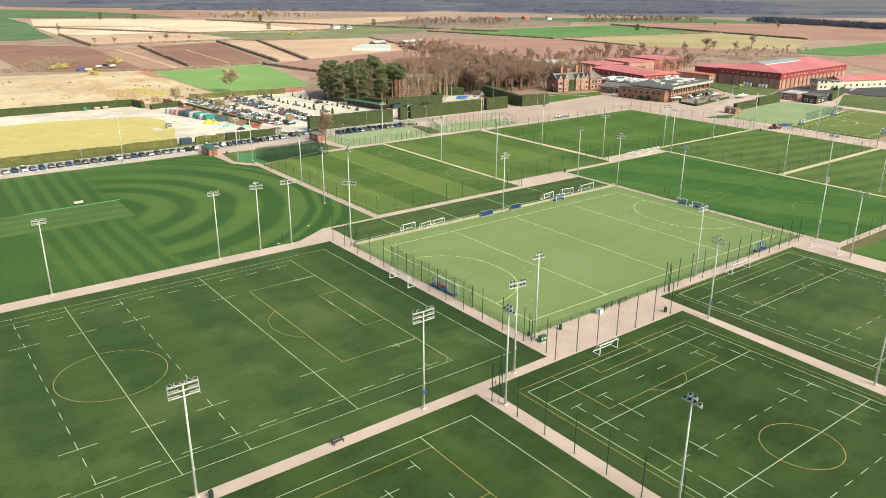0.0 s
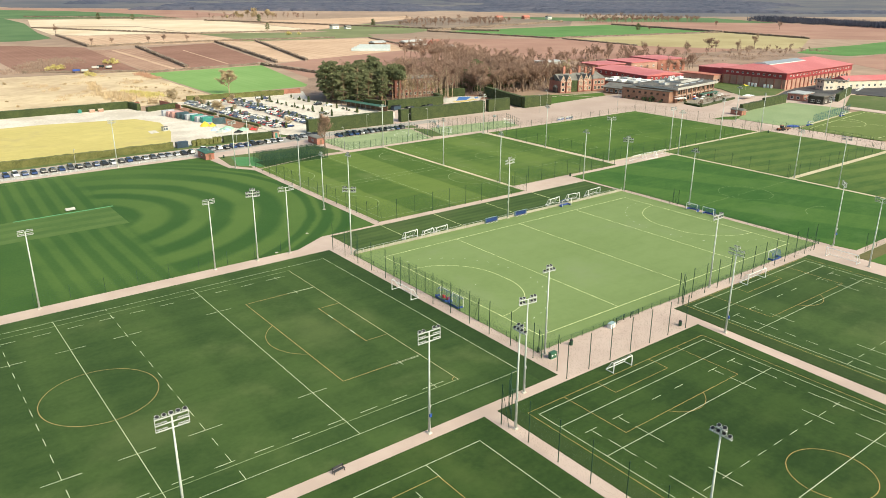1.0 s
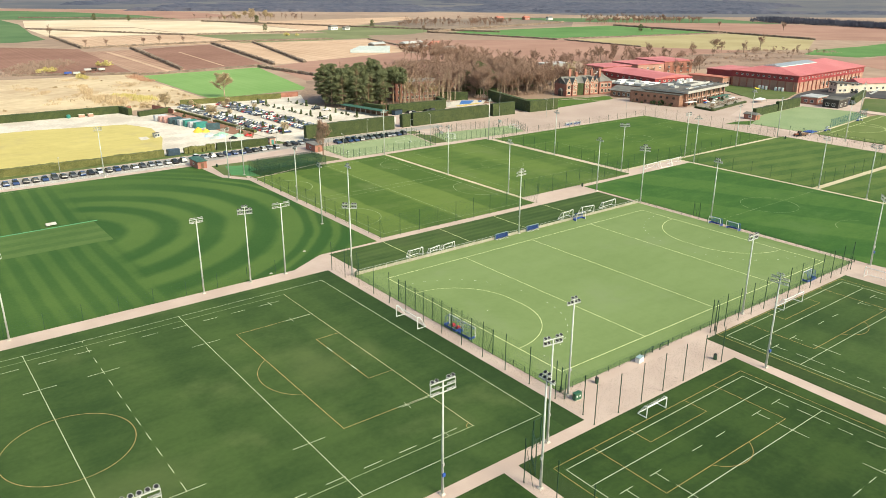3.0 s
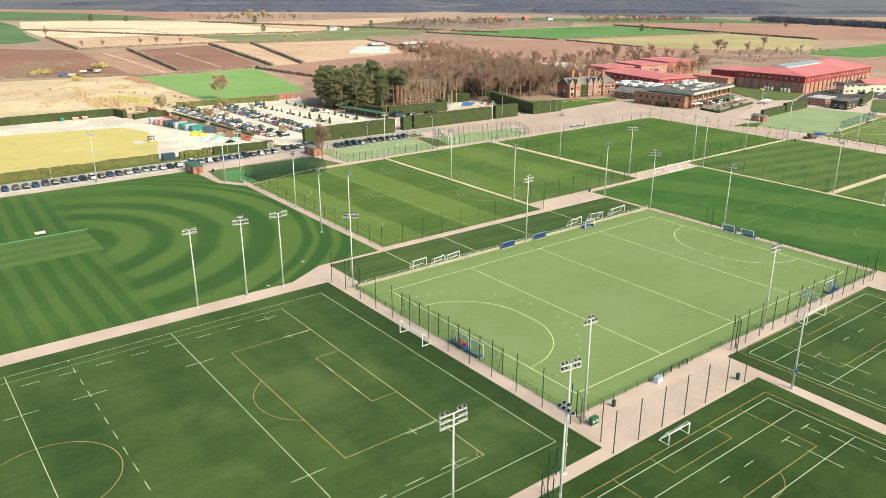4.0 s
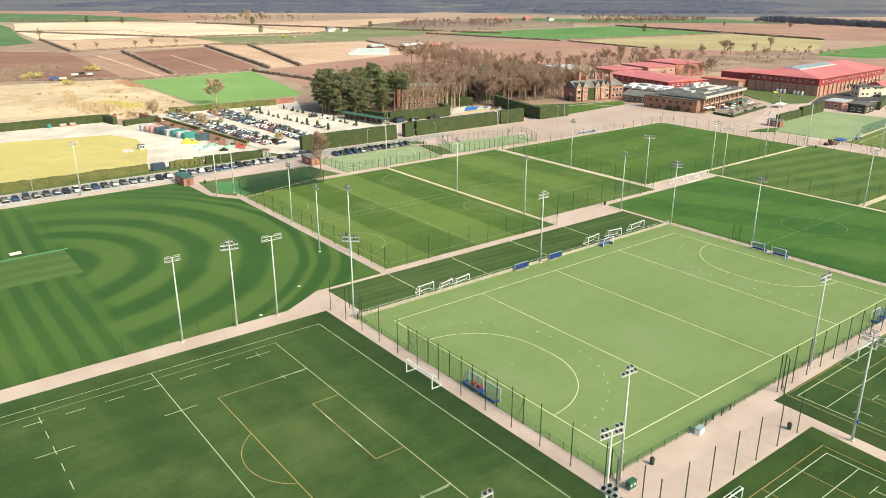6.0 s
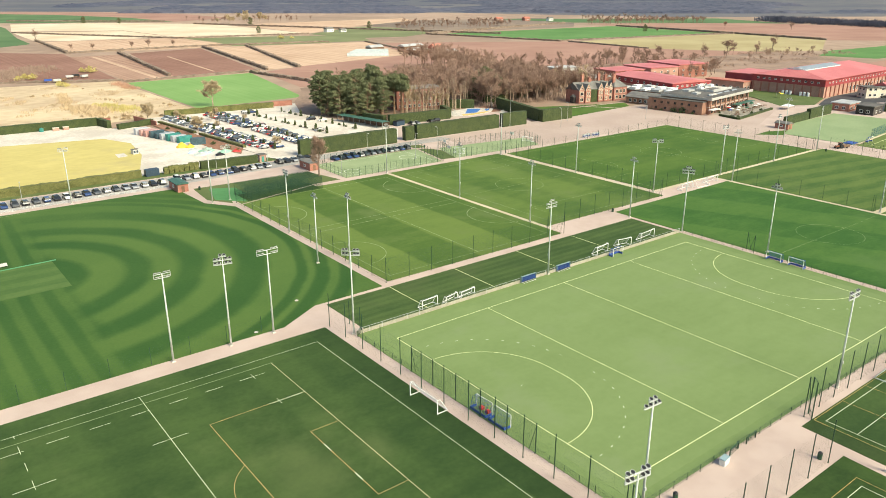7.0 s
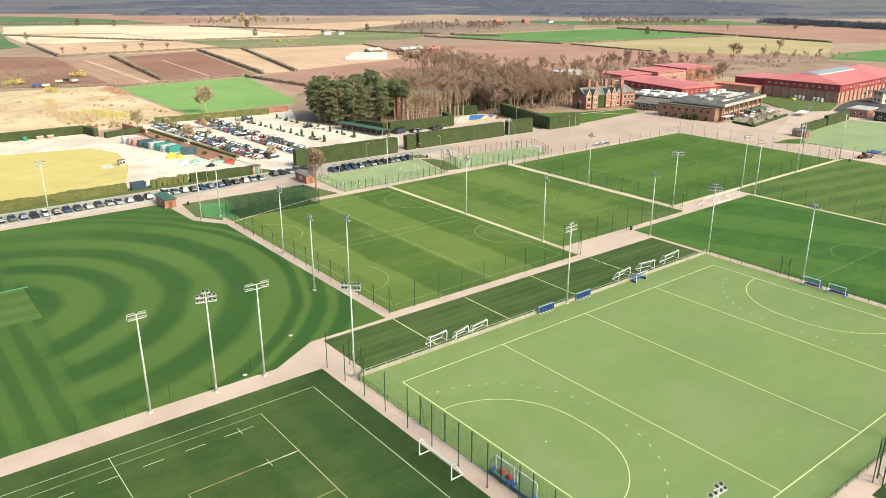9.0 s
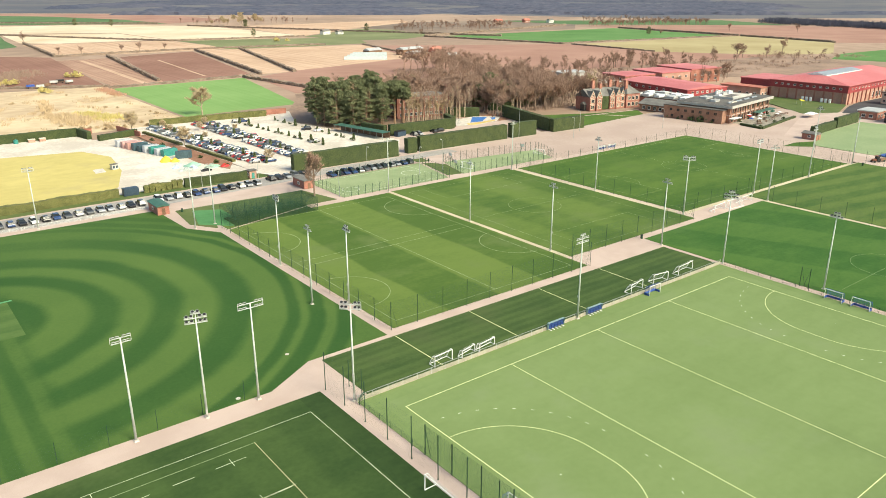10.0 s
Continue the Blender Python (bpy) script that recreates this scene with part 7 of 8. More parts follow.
for i, paint in enumerate(("grey", "pink", "pink", "dark", "dark", "grey", "teal", "grey", "teal")):
    container(125.6 + i * 1.08 + rnd.uniform(-0.2, 0.2), 394 - i * 3.7, 8 + rnd.uniform(-4, 4), 6.0, rnd.choice((2.4, 2.6, 2.8)), "container_" + paint)
container(137.2, 356.6, -15, 6.0, 2.8, "container_dark")
container(104.3, 313.6, 0, 4.6, 2.4, "navy")
cabin = thing("cabin", pose(110.5, 353.5, 0, 0, 0, 10) @ Matrix.Scale(0.72, 4), "small grey site cabin with dark panels", "cabin")
part("wall", Solid().box(-1.6, 1.6, -1.3, 1.3, 0.0, 2.6), "metal_grey", cabin)
for x in (-0.75, 0.75):
    part("panel", Solid().box(x - 0.5, x + 0.5, -1.36, -1.3, 0.8, 2.0), "navy", cabin)
part("roof", Solid().box(-1.75, 1.75, -1.45, 1.45, 2.6, 2.75), "grey_roof", cabin)


def heap(x, y, size, h, material, label, seed):
    rr = random.Random(seed)
    n, rings = 14, 4
    vs, fs = [], []
    for j in range(rings + 1):
        f = j / rings
        for i in range(n):
            a = 2 * math.pi * i / n
            q = size * (1 - f ** 1.5) * rr.uniform(0.82, 1.12)
            vs.append((math.cos(a) * q, math.sin(a) * q * 0.7, h * f * rr.uniform(0.85, 1.1)))
    for j in range(rings):
        for i in range(n):
            fs.append((j * n + i, j * n + (i + 1) % n, (j + 1) * n + (i + 1) % n, (j + 1) * n + i))
    tagged(part("tarpaulin", Solid().add(vs, fs), material, None, "", pose(x, y, 0)), label, "heap")


heap(129.6, 354.4, 2.6, 2.3, "sheet_yellow", "tall heap under a yellow sheet", 7)
heap(132.2, 352.0, 2.0, 1.7, "sheet_yellow", "heap under a yellow sheet", 8)
heap(128.6, 341.2, 1.6, 1.0, "sheet_blue", "heap under a pale blue sheet", 9)
heap(133.6, 337.6, 1.8, 1.2, "sheet_blue", "heap under a pale blue sheet", 10)
for x, w in ((97.2, 2.6), (101.4, 2.4)):
    bx = thing("storage_box", pose(x, 426.2, 0.015), "low tan storage box beside the hedge", "box")
    part("body", Solid().box(-w / 2, w / 2, -0.8, 0.8, 0, 1.25), "brick_pale", bx)
    part("lid", Solid().box(-w / 2 - 0.1, w / 2 + 0.1, -0.9, 0.9, 1.25, 1.4), "render_pale", bx, "pale flat lid")
tank = thing("water_tank", pose(91.4, 427.2, 0.015), "round green plastic water tank beside the hedge", "tank")
part("body", Solid().tube((0, 0, 0), (0, 0, 1.5), 0.95, 0.95, 14), "container_teal", tank)
part("lid", Solid().tube((0, 0, 1.5), (0, 0, 1.75), 0.7, 0.4, 14), "container_teal", tank)
setting("cricket_slab", Solid().slab([(103.2, 350.2), (107.0, 350.8), (107.4, 357.4), (103.8, 357.0)], -0.1, 0.06), "concrete", "pale concrete slab in the yellow field", "slab")
heap(135, 341, 3.6, 1.6, "tarpaulin", "heap under a bright green sheet", 1)
heap(130.5, 336, 3.0, 1.2, "polytunnel", "heap under a white sheet", 2)
heap(140, 335, 3.0, 1.3, "tarpaulin", "heap under a green sheet", 3)
heap(136, 331, 2.2, 1.1, "black", "dark scrap heap in the yard", 4)
heap(144, 333, 2.0, 1.2, "red", "red covered heap in the yard", 5)
heap(131, 345, 2.5, 1.2, "polytunnel", "heap under a white sheet", 6)


# ---- distant farms ----
def tunnel(x, y, ln, w, h, a):
    t = thing("polytunnel", pose(x, y, -0.2, 0, 0, a), "white plastic polytunnel on a farm", "polytunnel", "polytunnels")
    n, s = 10, Solid()
    vs = [(xx, -math.cos(math.pi * i / n) * w / 2, math.sin(math.pi * i / n) * h) for xx in (0, ln) for i in range(n + 1)]
    s.add(vs, [(i, i + 1, n + 2 + i, n + 1 + i) for i in range(n)] + [tuple(range(n, -1, -1)), tuple(range(n + 1, 2 * n + 2))])
    part("cover", s, "polytunnel", t)
    part("door", Solid().box(-0.1, 0.0, -1.2, 1.2, 0.0, 2.2), "timber", t)


for i in range(4):
    tunnel(396 + i * 9.4, 666 + i * 10.5, 38 - i * 2, 8.2, 3.0, -34)
for x, y, w, d, h in ((452, 640, 20, 9, 4), (462, 668, 26, 10, 5), (438, 690, 16, 9, 4), (470, 610, 14, 8, 3.5)):
    b = thing("farm_shed", pose(x, y, -0.2, 0, 0, 8), "low grey farm shed", "shed", "farm sheds")
    part("wall", gable_wall(0, w, 0, d, h, 1.8), "timber", b)
    part("roof", gable_roof(0, w, 0, d, h, 1.8, True, 0.4), "metal_grey", b)


def cottage(x, y, w, d, h, a, roof_mat, label):
    b = thing("farmhouse", pose(x, y, -0.2, 0, 0, a), label, "house", "distant farmhouses")
    part("wall", gable_wall(0, w, 0, d, h, h * 0.6), "frame_white" if roof_mat == "slate" else "brick", b)
    part("roof", gable_roof(0, w, 0, d, h, h * 0.6, True, 0.4), roof_mat, b)
    part("chimney", Solid().box(w * 0.2, w * 0.2 + 1, d / 2 - 0.5, d / 2 + 0.5, h * 1.3, h * 1.9), "brick", b)
    row(b, side(0, w, d), 1, w - 1, 4, 1.0, 1.4, 1.4)


cottage(556, 985, 12, 7, 4, 10, "slate", "white farmhouse among distant fields")
cottage(574, 977, 9, 6, 3, 10, "slate", "white farm outbuilding among distant fields")
cottage(1000, 1060, 13, 8, 4, 0, "red_tile", "distant farmhouse with a red roof")
cottage(960, 1090, 15, 8, 3.5, 0, "red_tile", "distant farm barn with a red roof")
cottage(1030, 1030, 11, 7, 4, 0, "slate", "distant white farmhouse among trees")
cottage(478, 640, 14, 8, 5, 20, "red_tile", "red-roofed house beside the polytunnels")
for i, (x, y) in enumerate(((134, 622), (139, 618), (144, 624), (151, 637), (156, 641), (160, 634))):
    v = thing("farm_trailer", pose(x, y, -0.17, 0, 0, rnd.uniform(-20, 20)), "old trailer parked on rough grass", "trailer", "farm trailers")
    part("bed", Solid().box(-2.6, 2.6, -1.1, 1.1, 0.7, 1.0), "timber", v)
    part("load", Solid().box(-2.4, 2.4, -1.0, 1.0, 1.0, 2.3), ("blue", "polytunnel", "timber", "metal_grey", "black", "polytunnel")[i], v)
    for x in (-1.4, 1.4):
        for y in (-1.0, 1.0):
            part("wheel", Solid().tube((x, y - 0.12, 0.4), (x, y + 0.12, 0.4), 0.4, 0.4, 10), "tyre", v)

# ---- goals, benches and small things round the pitches ----
def net_sheet(s, a, b, c, d, n, m, r=0.008):
    """Cords across the quad a b c d."""
    a, b, c, d = map(Vector, (a, b, c, d))
    for i in range(n + 1):
        f = i / n
        s.tube(a.lerp(b, f), d.lerp(c, f), r, r, 3, False)
    for j in range(m + 1):
        f = j / m
        s.tube(a.lerp(d, f), b.lerp(c, f), r, r, 3, False)


def football_goal(x, y, heading, w=7.32, h=2.44, d=2.0, label="white metal football goal with a net", z=0.05):
    """Opens towards local -y; the back lies at +y."""
    t = thing("football_goal", pose(x, y, z, 0, 0, heading), label, "goal", "football goals")
    r = 0.085
    for sx in (-w / 2, w / 2):
        part("goalpost", Solid().tube((sx, 0, 0), (sx, 0, h), r, r, 8), "white_paint", t)
        part("side_bar", Solid().tube((sx, 0, 0.06), (sx, d, 0.06), r * 0.8, r * 0.8, 6), "white_paint", t)
        part("brace", Solid().tube((sx, 0.5, h), (sx, d, 0.06), r * 0.7, r * 0.7, 6).tube((sx, 0, h), (sx, 0.5, h), r * 0.7, r * 0.7, 6), "white_paint", t)
    part("crossbar", Solid().tube((-w / 2, 0, h), (w / 2, 0, h), r, r, 8), "white_paint", t)
    part("ground_bar", Solid().tube((-w / 2, d, 0.06), (w / 2, d, 0.06), r * 0.8, r * 0.8, 6), "white_paint", t)
    s = Solid()
    net_sheet(s, (-w / 2, 0.5, h), (w / 2, 0.5, h), (w / 2, d, 0.06), (-w / 2, d, 0.06), int(w / 0.4), 7)
    part("net", s, "net", t)


football_goal(89.1, 133.0, -90, label="white football goal standing beside the path")
football_goal(101.45, 81.85, 0, 4.9, 1.95, 1.7, label="white football goal on the training pitch")
football_goal(158.8, 90.6, 0, 7.32)
football_goal(113.0, 163.0, 5, 4.2, 2.0, 1.5, "small white training goal beside the rail")
football_goal(118.6, 162.8, 12, 3.7, 1.4, 1.0, "small white training goal beside the rail")
football_goal(123.0, 162.7, 8, 4.2, 1.5, 1.0, "small white training goal beside the rail")
football_goal(166.8, 162.9, 8, 4.8, 2.1, 1.7, "white goal stored beside the rail")
football_goal(175.4, 163.0, -8, 4.4, 2.1, 1.7, "white goal stored beside the rail")
football_goal(185.0, 163.2, 5, 6.2, 2.1, 1.5, "white goal stored beside the rail")
for x, y, a in ((236.6, 187.2, 4), (244.2, 187.6, 176), (251.2, 187.4, 2)):
    football_goal(x, y, a, 6.2, 2.1, 1.7, "white football goal parked on the path", 0.0)
football_goal(188.5, 85.8, -90, 7.6, 2.4, 2.0, "white football goal parked on the path", 0.0)
football_goal(213.0, 276.0, 100, 4.8, 2.0, 1.2, "small white goal on the fenced court")
football_goal(249.8, 276.0, -80, 4.8, 2.0, 1.2, "small white goal on the fenced court")


def hockey_goal(x, y, heading, label="blue hockey goal with a white front frame", balls=False):
    t = thing("hockey_goal", pose(x, y, 0.05, 0, 0, heading), label, "goal", "hockey goals")
    w, h, d = 3.66, 2.14, 1.3
    for sx in (-w / 2, w / 2):
        part("goalpost", Solid().box(sx - 0.05, sx + 0.05, -0.05, 0.05, 0, h), "white_paint", t)
        part("side_board", Solid().box(sx - 0.03, sx + 0.03, 0.051, d, 0.02, 0.48), "blue", t)
        part("brace", Solid().tube((sx, 0.05, h), (sx, 0.9, h - 0.1), 0.03, 0.03, 5).tube((sx, 0.9, h - 0.1), (sx, d, 0.4), 0.03, 0.03, 5), "blue", t)
    part("crossbar", Solid().box(-w / 2, w / 2, -0.05, 0.05, h, h + 0.1), "white_paint", t)
    part("back_board", Solid().box(-w / 2, w / 2, d, d + 0.06, 0.02, 0.48), "blue", t)
    s = Solid()
    net_sheet(s, (-w / 2, 0.9, h - 0.1), (w / 2, 0.9, h - 0.1), (w / 2, d, 0.45), (-w / 2, d, 0.45), 22, 10, 0.01)
    net_sheet(s, (-w / 2, 0.05, h), (w / 2, 0.05, h), (w / 2, 0.9, h - 0.1), (-w / 2, 0.9, h - 0.1), 22, 4, 0.01)
    part("net", s, "blue", t)
    if balls:
        for dx in (-0.9, 0.6):
            tagged(part("kit_bag", Solid().box(x - 0.3, x + 0.3, y + dx - 0.35, y + dx + 0.35, 0.05, 0.55).box(x - 0.2, x + 0.2, y + dx - 0.25, y + dx + 0.25, 0.55, 0.65), "red"), "bright red kit bag lying in a goal", "bag")


hockey_goal(95.6, 125.7, 90, balls=True)
hockey_goal(95.6, 121.4, 90)
hockey_goal(195.3, 133.8, -90)
hockey_goal(195.3, 128.2, -90)
hockey_goal(176.2, 96.9, 180)
hockey_goal(168.5, 159.4, 0)
hockey_goal(364, 185.6, 0)
hockey_goal(404, 189.5, 0)
tagged(part("crash_mat", Solid().box(352.4, 357.6, 187.8, 191.6, 0.04, 0.4), "blue"), "thick blue crash mat lying beside the fence", "mat")
hockey_goal(372, 152, 180)


def dugout(x, y, heading, w=4.4, size=1.0, sheet="canopy_sheet"):
    t = thing("team_bench", pose(x, y, 0.04, 0, 0, heading) @ Matrix.Scale(size, 4), "covered blue team bench with a translucent canopy", "bench", "team benches")
    for i in range(5):
        xx = -w / 2 + 0.45 + i * (w - 0.9) / 4
        part("seat", Solid().box(xx - 0.3, xx + 0.3, -0.2, 0.2, 0.42, 0.48).box(xx - 0.3, xx + 0.3, 0.2, 0.26, 0.48, 0.95), "bench_blue", t)
        part("foot", Solid().box(xx - 0.12, xx + 0.12, -0.42, 0.3, 0.0, 0.07), "white_paint", t)
    part("back_panel", Solid().box(-w / 2, w / 2, 0.42, 0.46, 0.1, 1.44), "bench_blue" if sheet == "canopy_sheet" else sheet, t)
    part("canopy", Solid().add([(-w / 2, 0.50, 1.45), (w / 2, 0.50, 1.45), (w / 2, -0.15, 1.55), (-w / 2, -0.15, 1.55), (-w / 2, 0.50, 1.49), (w / 2, 0.50, 1.49), (w / 2, -0.15, 1.59), (-w / 2, -0.15, 1.59)],
                               [(3, 2, 1, 0), (4, 5, 6, 7), (0, 1, 5, 4), (1, 2, 6, 5), (2, 3, 7, 6), (3, 0, 4, 7)]), sheet, t, "pale translucent canopy")
    for sx in (-w / 2, w / 2):
        part("side_panel", Solid().add([(sx - 0.02, 0.46, 0.1), (sx - 0.02, 0.46, 1.44), (sx - 0.02, -0.12, 1.54), (sx - 0.02, 0.05, 0.1), (sx + 0.02, 0.46, 0.1), (sx + 0.02, 0.46, 1.44), (sx + 0.02, -0.12, 1.54), (sx + 0.02, 0.05, 0.1)],
                                       [(0, 1, 2, 3), (7, 6, 5, 4), (0, 4, 5, 1), (1, 5, 6, 2), (2, 6, 7, 3), (3, 7, 4, 0)]), sheet, t)


dugout(139.4, 160.8, 0), dugout(150.8, 160.9, 0)
dugout(276.8, 266.6, 0, 4.6, 1.0, "frame_white"), dugout(282.4, 266.4, 0, 4.6, 1.0, "frame_white")


def park_bench(x, y, heading):
    t = thing("park_bench", pose(x, y, 0.0, 0, 0, heading), "dark grey slatted bench on the concrete path", "bench")
    for i in range(4):
        part("seat_slat", Solid().box(-0.95, 0.95, -0.25 + i * 0.13, -0.15 + i * 0.13, 0.42, 0.46), "metal_dark", t)
    for i in range(3):
        part("back_slat", Solid().box(-0.95, 0.95, 0.28, 0.32, 0.55 + i * 0.14, 0.65 + i * 0.14), "metal_dark", t)
    for sx in (-0.85, 0.85):
        part("leg", Solid().box(sx - 0.04, sx + 0.04, -0.25, -0.17, 0, 0.42).box(sx - 0.04, sx + 0.04, 0.2, 0.28, 0, 0.95).box(sx - 0.04, sx + 0.04, -0.17, 0.2, 0.34, 0.42), "black", t)


park_bench(46.5, 86.4, 6)


def bin_(x, y):
    t = thing("litter_bin", pose(x, y, 0), "dark green round litter bin", "bin", "litter bins")
    part("drum", Solid().tube((0, 0, 0.02), (0, 0, 0.95), 0.32, 0.34, 12), "green_steel", t)
    part("lid", Solid().tube((0, 0, 0.95), (0, 0, 1.15), 0.36, 0.2, 12), "black", t)


for x, y in ((101.2, 94.0), (124.9, 86.8), (110.3, 284.6), (197.2, 185.2), (330.5, 188.0), (26.8, 85.6), (208, 293)):
    bin_(x, y)
cab = thing("electric_cabinet", pose(94.6, 92.4, 0) @ Matrix.Scale(0.72, 4), "green steel electric cabinet with white notices", "cabinet")
part("body", Solid().box(-1.0, 1.0, -0.5, 0.5, 0.08, 1.7).box(-1.05, 1.05, -0.55, 0.55, 1.7, 1.78), "green_box", cab)
part("plinth", Solid().box(-1.05, 1.05, -0.55, 0.55, 0, 0.08), "concrete", cab)
for x in (-0.5, 0.5):
    part("notice", Solid().box(x - 0.2, x + 0.2, -0.52, -0.5, 0.8, 1.2), "white_paint", cab)
con = thing("store_box", pose(113.2, 94.5, 0, 0, 0, 8) @ Matrix.Scale(0.85, 4), "grey-white equipment box with a pale lid", "box")
part("body", Solid().box(-0.9, 0.9, -0.5, 0.5, 0, 1.1), "frame_white", con)
part("lid", Solid().box(-0.95, 0.95, -0.55, 0.55, 1.1, 1.22), "canopy_sheet", con)


def gate(p, q, h, label):
    p, q = Vector(p), Vector(q)
    n = (q - p).length
    t = thing("gate", pose(p.x, p.y, 0, 0, 0, math.degrees(math.atan2(q.y - p.y, q.x - p.x))), label, "gate", "gates")
    for x in (0, n):
        part("post", Solid().box(x - 0.07, x + 0.07, -0.07, 0.07, 0, h), "green_steel", t)
    part("rail", Solid().tube((0, 0, h), (n, 0, h), 0.05, 0.05, 6), "green_steel", t)
    part("rail", Solid().tube((0, 0, 1.1), (n, 0, 1.1), 0.04, 0.04, 6), "green_steel", t)
    part("leaf", wire_panel(n, 1.1, 0.12, 0.3, 0.008, "green_steel"), "green_steel", t)


gate((93.0, 93.6), (94.2, 95.6), 4.6, "tall dark green gate frame at the pitch corner")
gate((133.9, 92.6), (135.2, 93.8), 6.5, "tall dark green gate frame at the pitch corner")
gate((115.2, 94.9), (118.0, 95.3), 1.3, "low dark green gate in the pitch fence")
gate((120.0, 95.2), (122.6, 95.3), 1.2, "low dark green gate in the pitch fence")
gate((75.0, 82.0), (77.0, 84.8), 5.0, "tall dark green gate frame at the path crossing")
gate((79.3, 86.9), (80.9, 87.0), 4.6, "tall dark green gate frame at the path crossing")
gate((93.8, 160.4), (95.4, 161.6), 1.3, "low dark green gate in the pitch fence")

# court fences
COURT = "dark green wire fence of the small court"


def court_fence(pts, h, step):
    for a, b in zip(pts, pts[1:] + pts[:1]):
        fence(a, b, h, step, COURT, 0.045, 0.2, 0.6, 0.005)


court_fence([(156.2, 268.6), (198.7, 268.6), (203.8, 293.2), (156.3, 293.2)], 3.2, 2.7)
court_fence([(205.8, 269.8), (250.0, 268.5), (255.3, 283.4), (211.8, 288.7)], 3.6, 2.6)
fence((374, 189.8), (421, 194.6), 4.0, 3.0, "teal wire mesh fence between two pitches", 0.045, 0.2, 0.4, 0.011, "fence_teal")
fence((346, 188.5), (346, 150), 3.0, 4.0, COURT, 0.045, 0.2, 0.6, 0.006)

# practice nets: a cage of netting on a steel frame
cage = thing("practice_nets", pose(116.8, 261.5, 0.04), "dark green cricket practice nets on a steel frame", "net cage")
LX, LY, LZ = 26.0, 10.0, 4.0
for i in range(8):
    for y in (0, LY):
        part("post", Solid().box(i * LX / 7 - 0.05, i * LX / 7 + 0.05, y - 0.05, y + 0.05, 0, LZ), "green_steel", cage)
for y in (0, 2.5, 5.0, 7.5, LY):
    s = Solid()
    net_sheet(s, (0, y, 0), (LX, y, 0), (LX, y, LZ), (0, y, LZ), 100, 16, 0.017)
    part("side_net", s, "green_steel", cage)
for x in (LX,):
    s = Solid()
    net_sheet(s, (x, 0, 0), (x, LY, 0), (x, LY, LZ), (x, 0, LZ), 40, 16, 0.017)
    part("end_net", s, "green_steel", cage)
s = Solid()
net_sheet(s, (0, 0, LZ), (LX, 0, LZ), (LX, LY, LZ), (0, LY, LZ), 70, 30, 0.015)
part("roof_net", s, "green_steel", cage)
setting("practice_mat", Solid().slab(rect(117.2, 142.4, 261.9, 271.1), 0.0, 0.055), "turf_rugby", "green artificial practice strip", "pitch")
setting("practice_run_up", Solid().slab([(109.5, 269.5), (116.7, 262), (120.5, 271.6), (120.5, 280), (113, 284)], 0.031, 0.045), "practice_green", "bright green run-up beside the nets", "pitch")
setting("kerb_nets", Solid().slab([(114, 259.6), (143, 267.2), (143, 267.8), (114, 260.2)], 0.0, 0.06), "paving", "pale edging beside the nets", "trim")

for x, y in ((92.7, 183.3), (79.3, 174.2)):
    tagged(part("drain_cover", Solid().tube((x, y, 0.02), (x, y, 0.075), 0.42, 0.40, 12), "concrete"), "round pale concrete drain cover in the grass", "drain cover")
# cover on the cricket square
rc = thing("pitch_cover", pose(46.5, 244.2, 0.05, 0, 0, 5) @ Matrix.Scale(0.6, 4), "grey mobile pitch cover on wheels", "cover")
part("hood", gable_roof(-2.2, 2.2, -1.2, 1.2, 0.7, 0.7, True, 0, 0.05), "fascia", rc)
part("frame", Solid().box(-2.2, 2.2, -1.2, 1.2, 0.45, 0.7), "metal_grey", rc)
for x in (-1.6, 1.6):
    for y in (-1.0, 1.0):
        part("wheel", Solid().tube((x, y - 0.06, 0.25), (x, y + 0.06, 0.25), 0.25, 0.25, 8), "tyre", rc)

# tractor on the road
tr = thing("tractor", pose(340.6, 187.6, 0.0, 0, 0, 160), "small rust-brown tractor with a trailer on the paved road", "tractor")
part("bonnet", Solid().box(0.2, 1.9, -0.4, 0.4, 0.6, 1.3), "tractor_paint", tr)
part("cab", Solid().box(-0.9, 0.2, -0.6, 0.6, 0.7, 2.3), "pane", tr)
part("cab_roof", Solid().box(-1.0, 0.3, -0.7, 0.7, 2.3, 2.42), "tractor_paint", tr)
for x, rr in ((-0.6, 0.75), (1.4, 0.45)):
    for y in (-0.75, 0.75):
        part("wheel", Solid().tube((x, y - 0.16, rr), (x, y + 0.16, rr), rr, rr, 14), "tyre", tr)
part("trailer_bed", Solid().box(-4.6, -1.4, -0.9, 0.9, 0.6, 1.3), "timber", tr)
part("drawbar", Solid().box(-1.4, -0.9, -0.08, 0.08, 0.6, 0.72), "black", tr)
for y in (-0.8, 0.8):
    part("wheel", Solid().tube((-3.2, y - 0.12, 0.4), (-3.2, y + 0.12, 0.4), 0.4, 0.4, 12), "tyre", tr)


# ---- terrace and playground ----
def parasol(x, y, material, label):
    t = thing("parasol", pose(x, y, 0.04), label, "parasol", "terrace furniture")
    part("pole", Solid().tube((0, 0, 0), (0, 0, 2.5), 0.04, 0.04, 6), "timber", t)
    n = 8
    vs = [(1.2 * math.cos(2 * math.pi * i / n), 1.2 * math.sin(2 * math.pi * i / n), 2.1) for i in range(n)] + [(0, 0, 2.7)]
    part("canopy", Solid().add(vs, [(i, (i + 1) % n, n) for i in range(n)]), material, t)


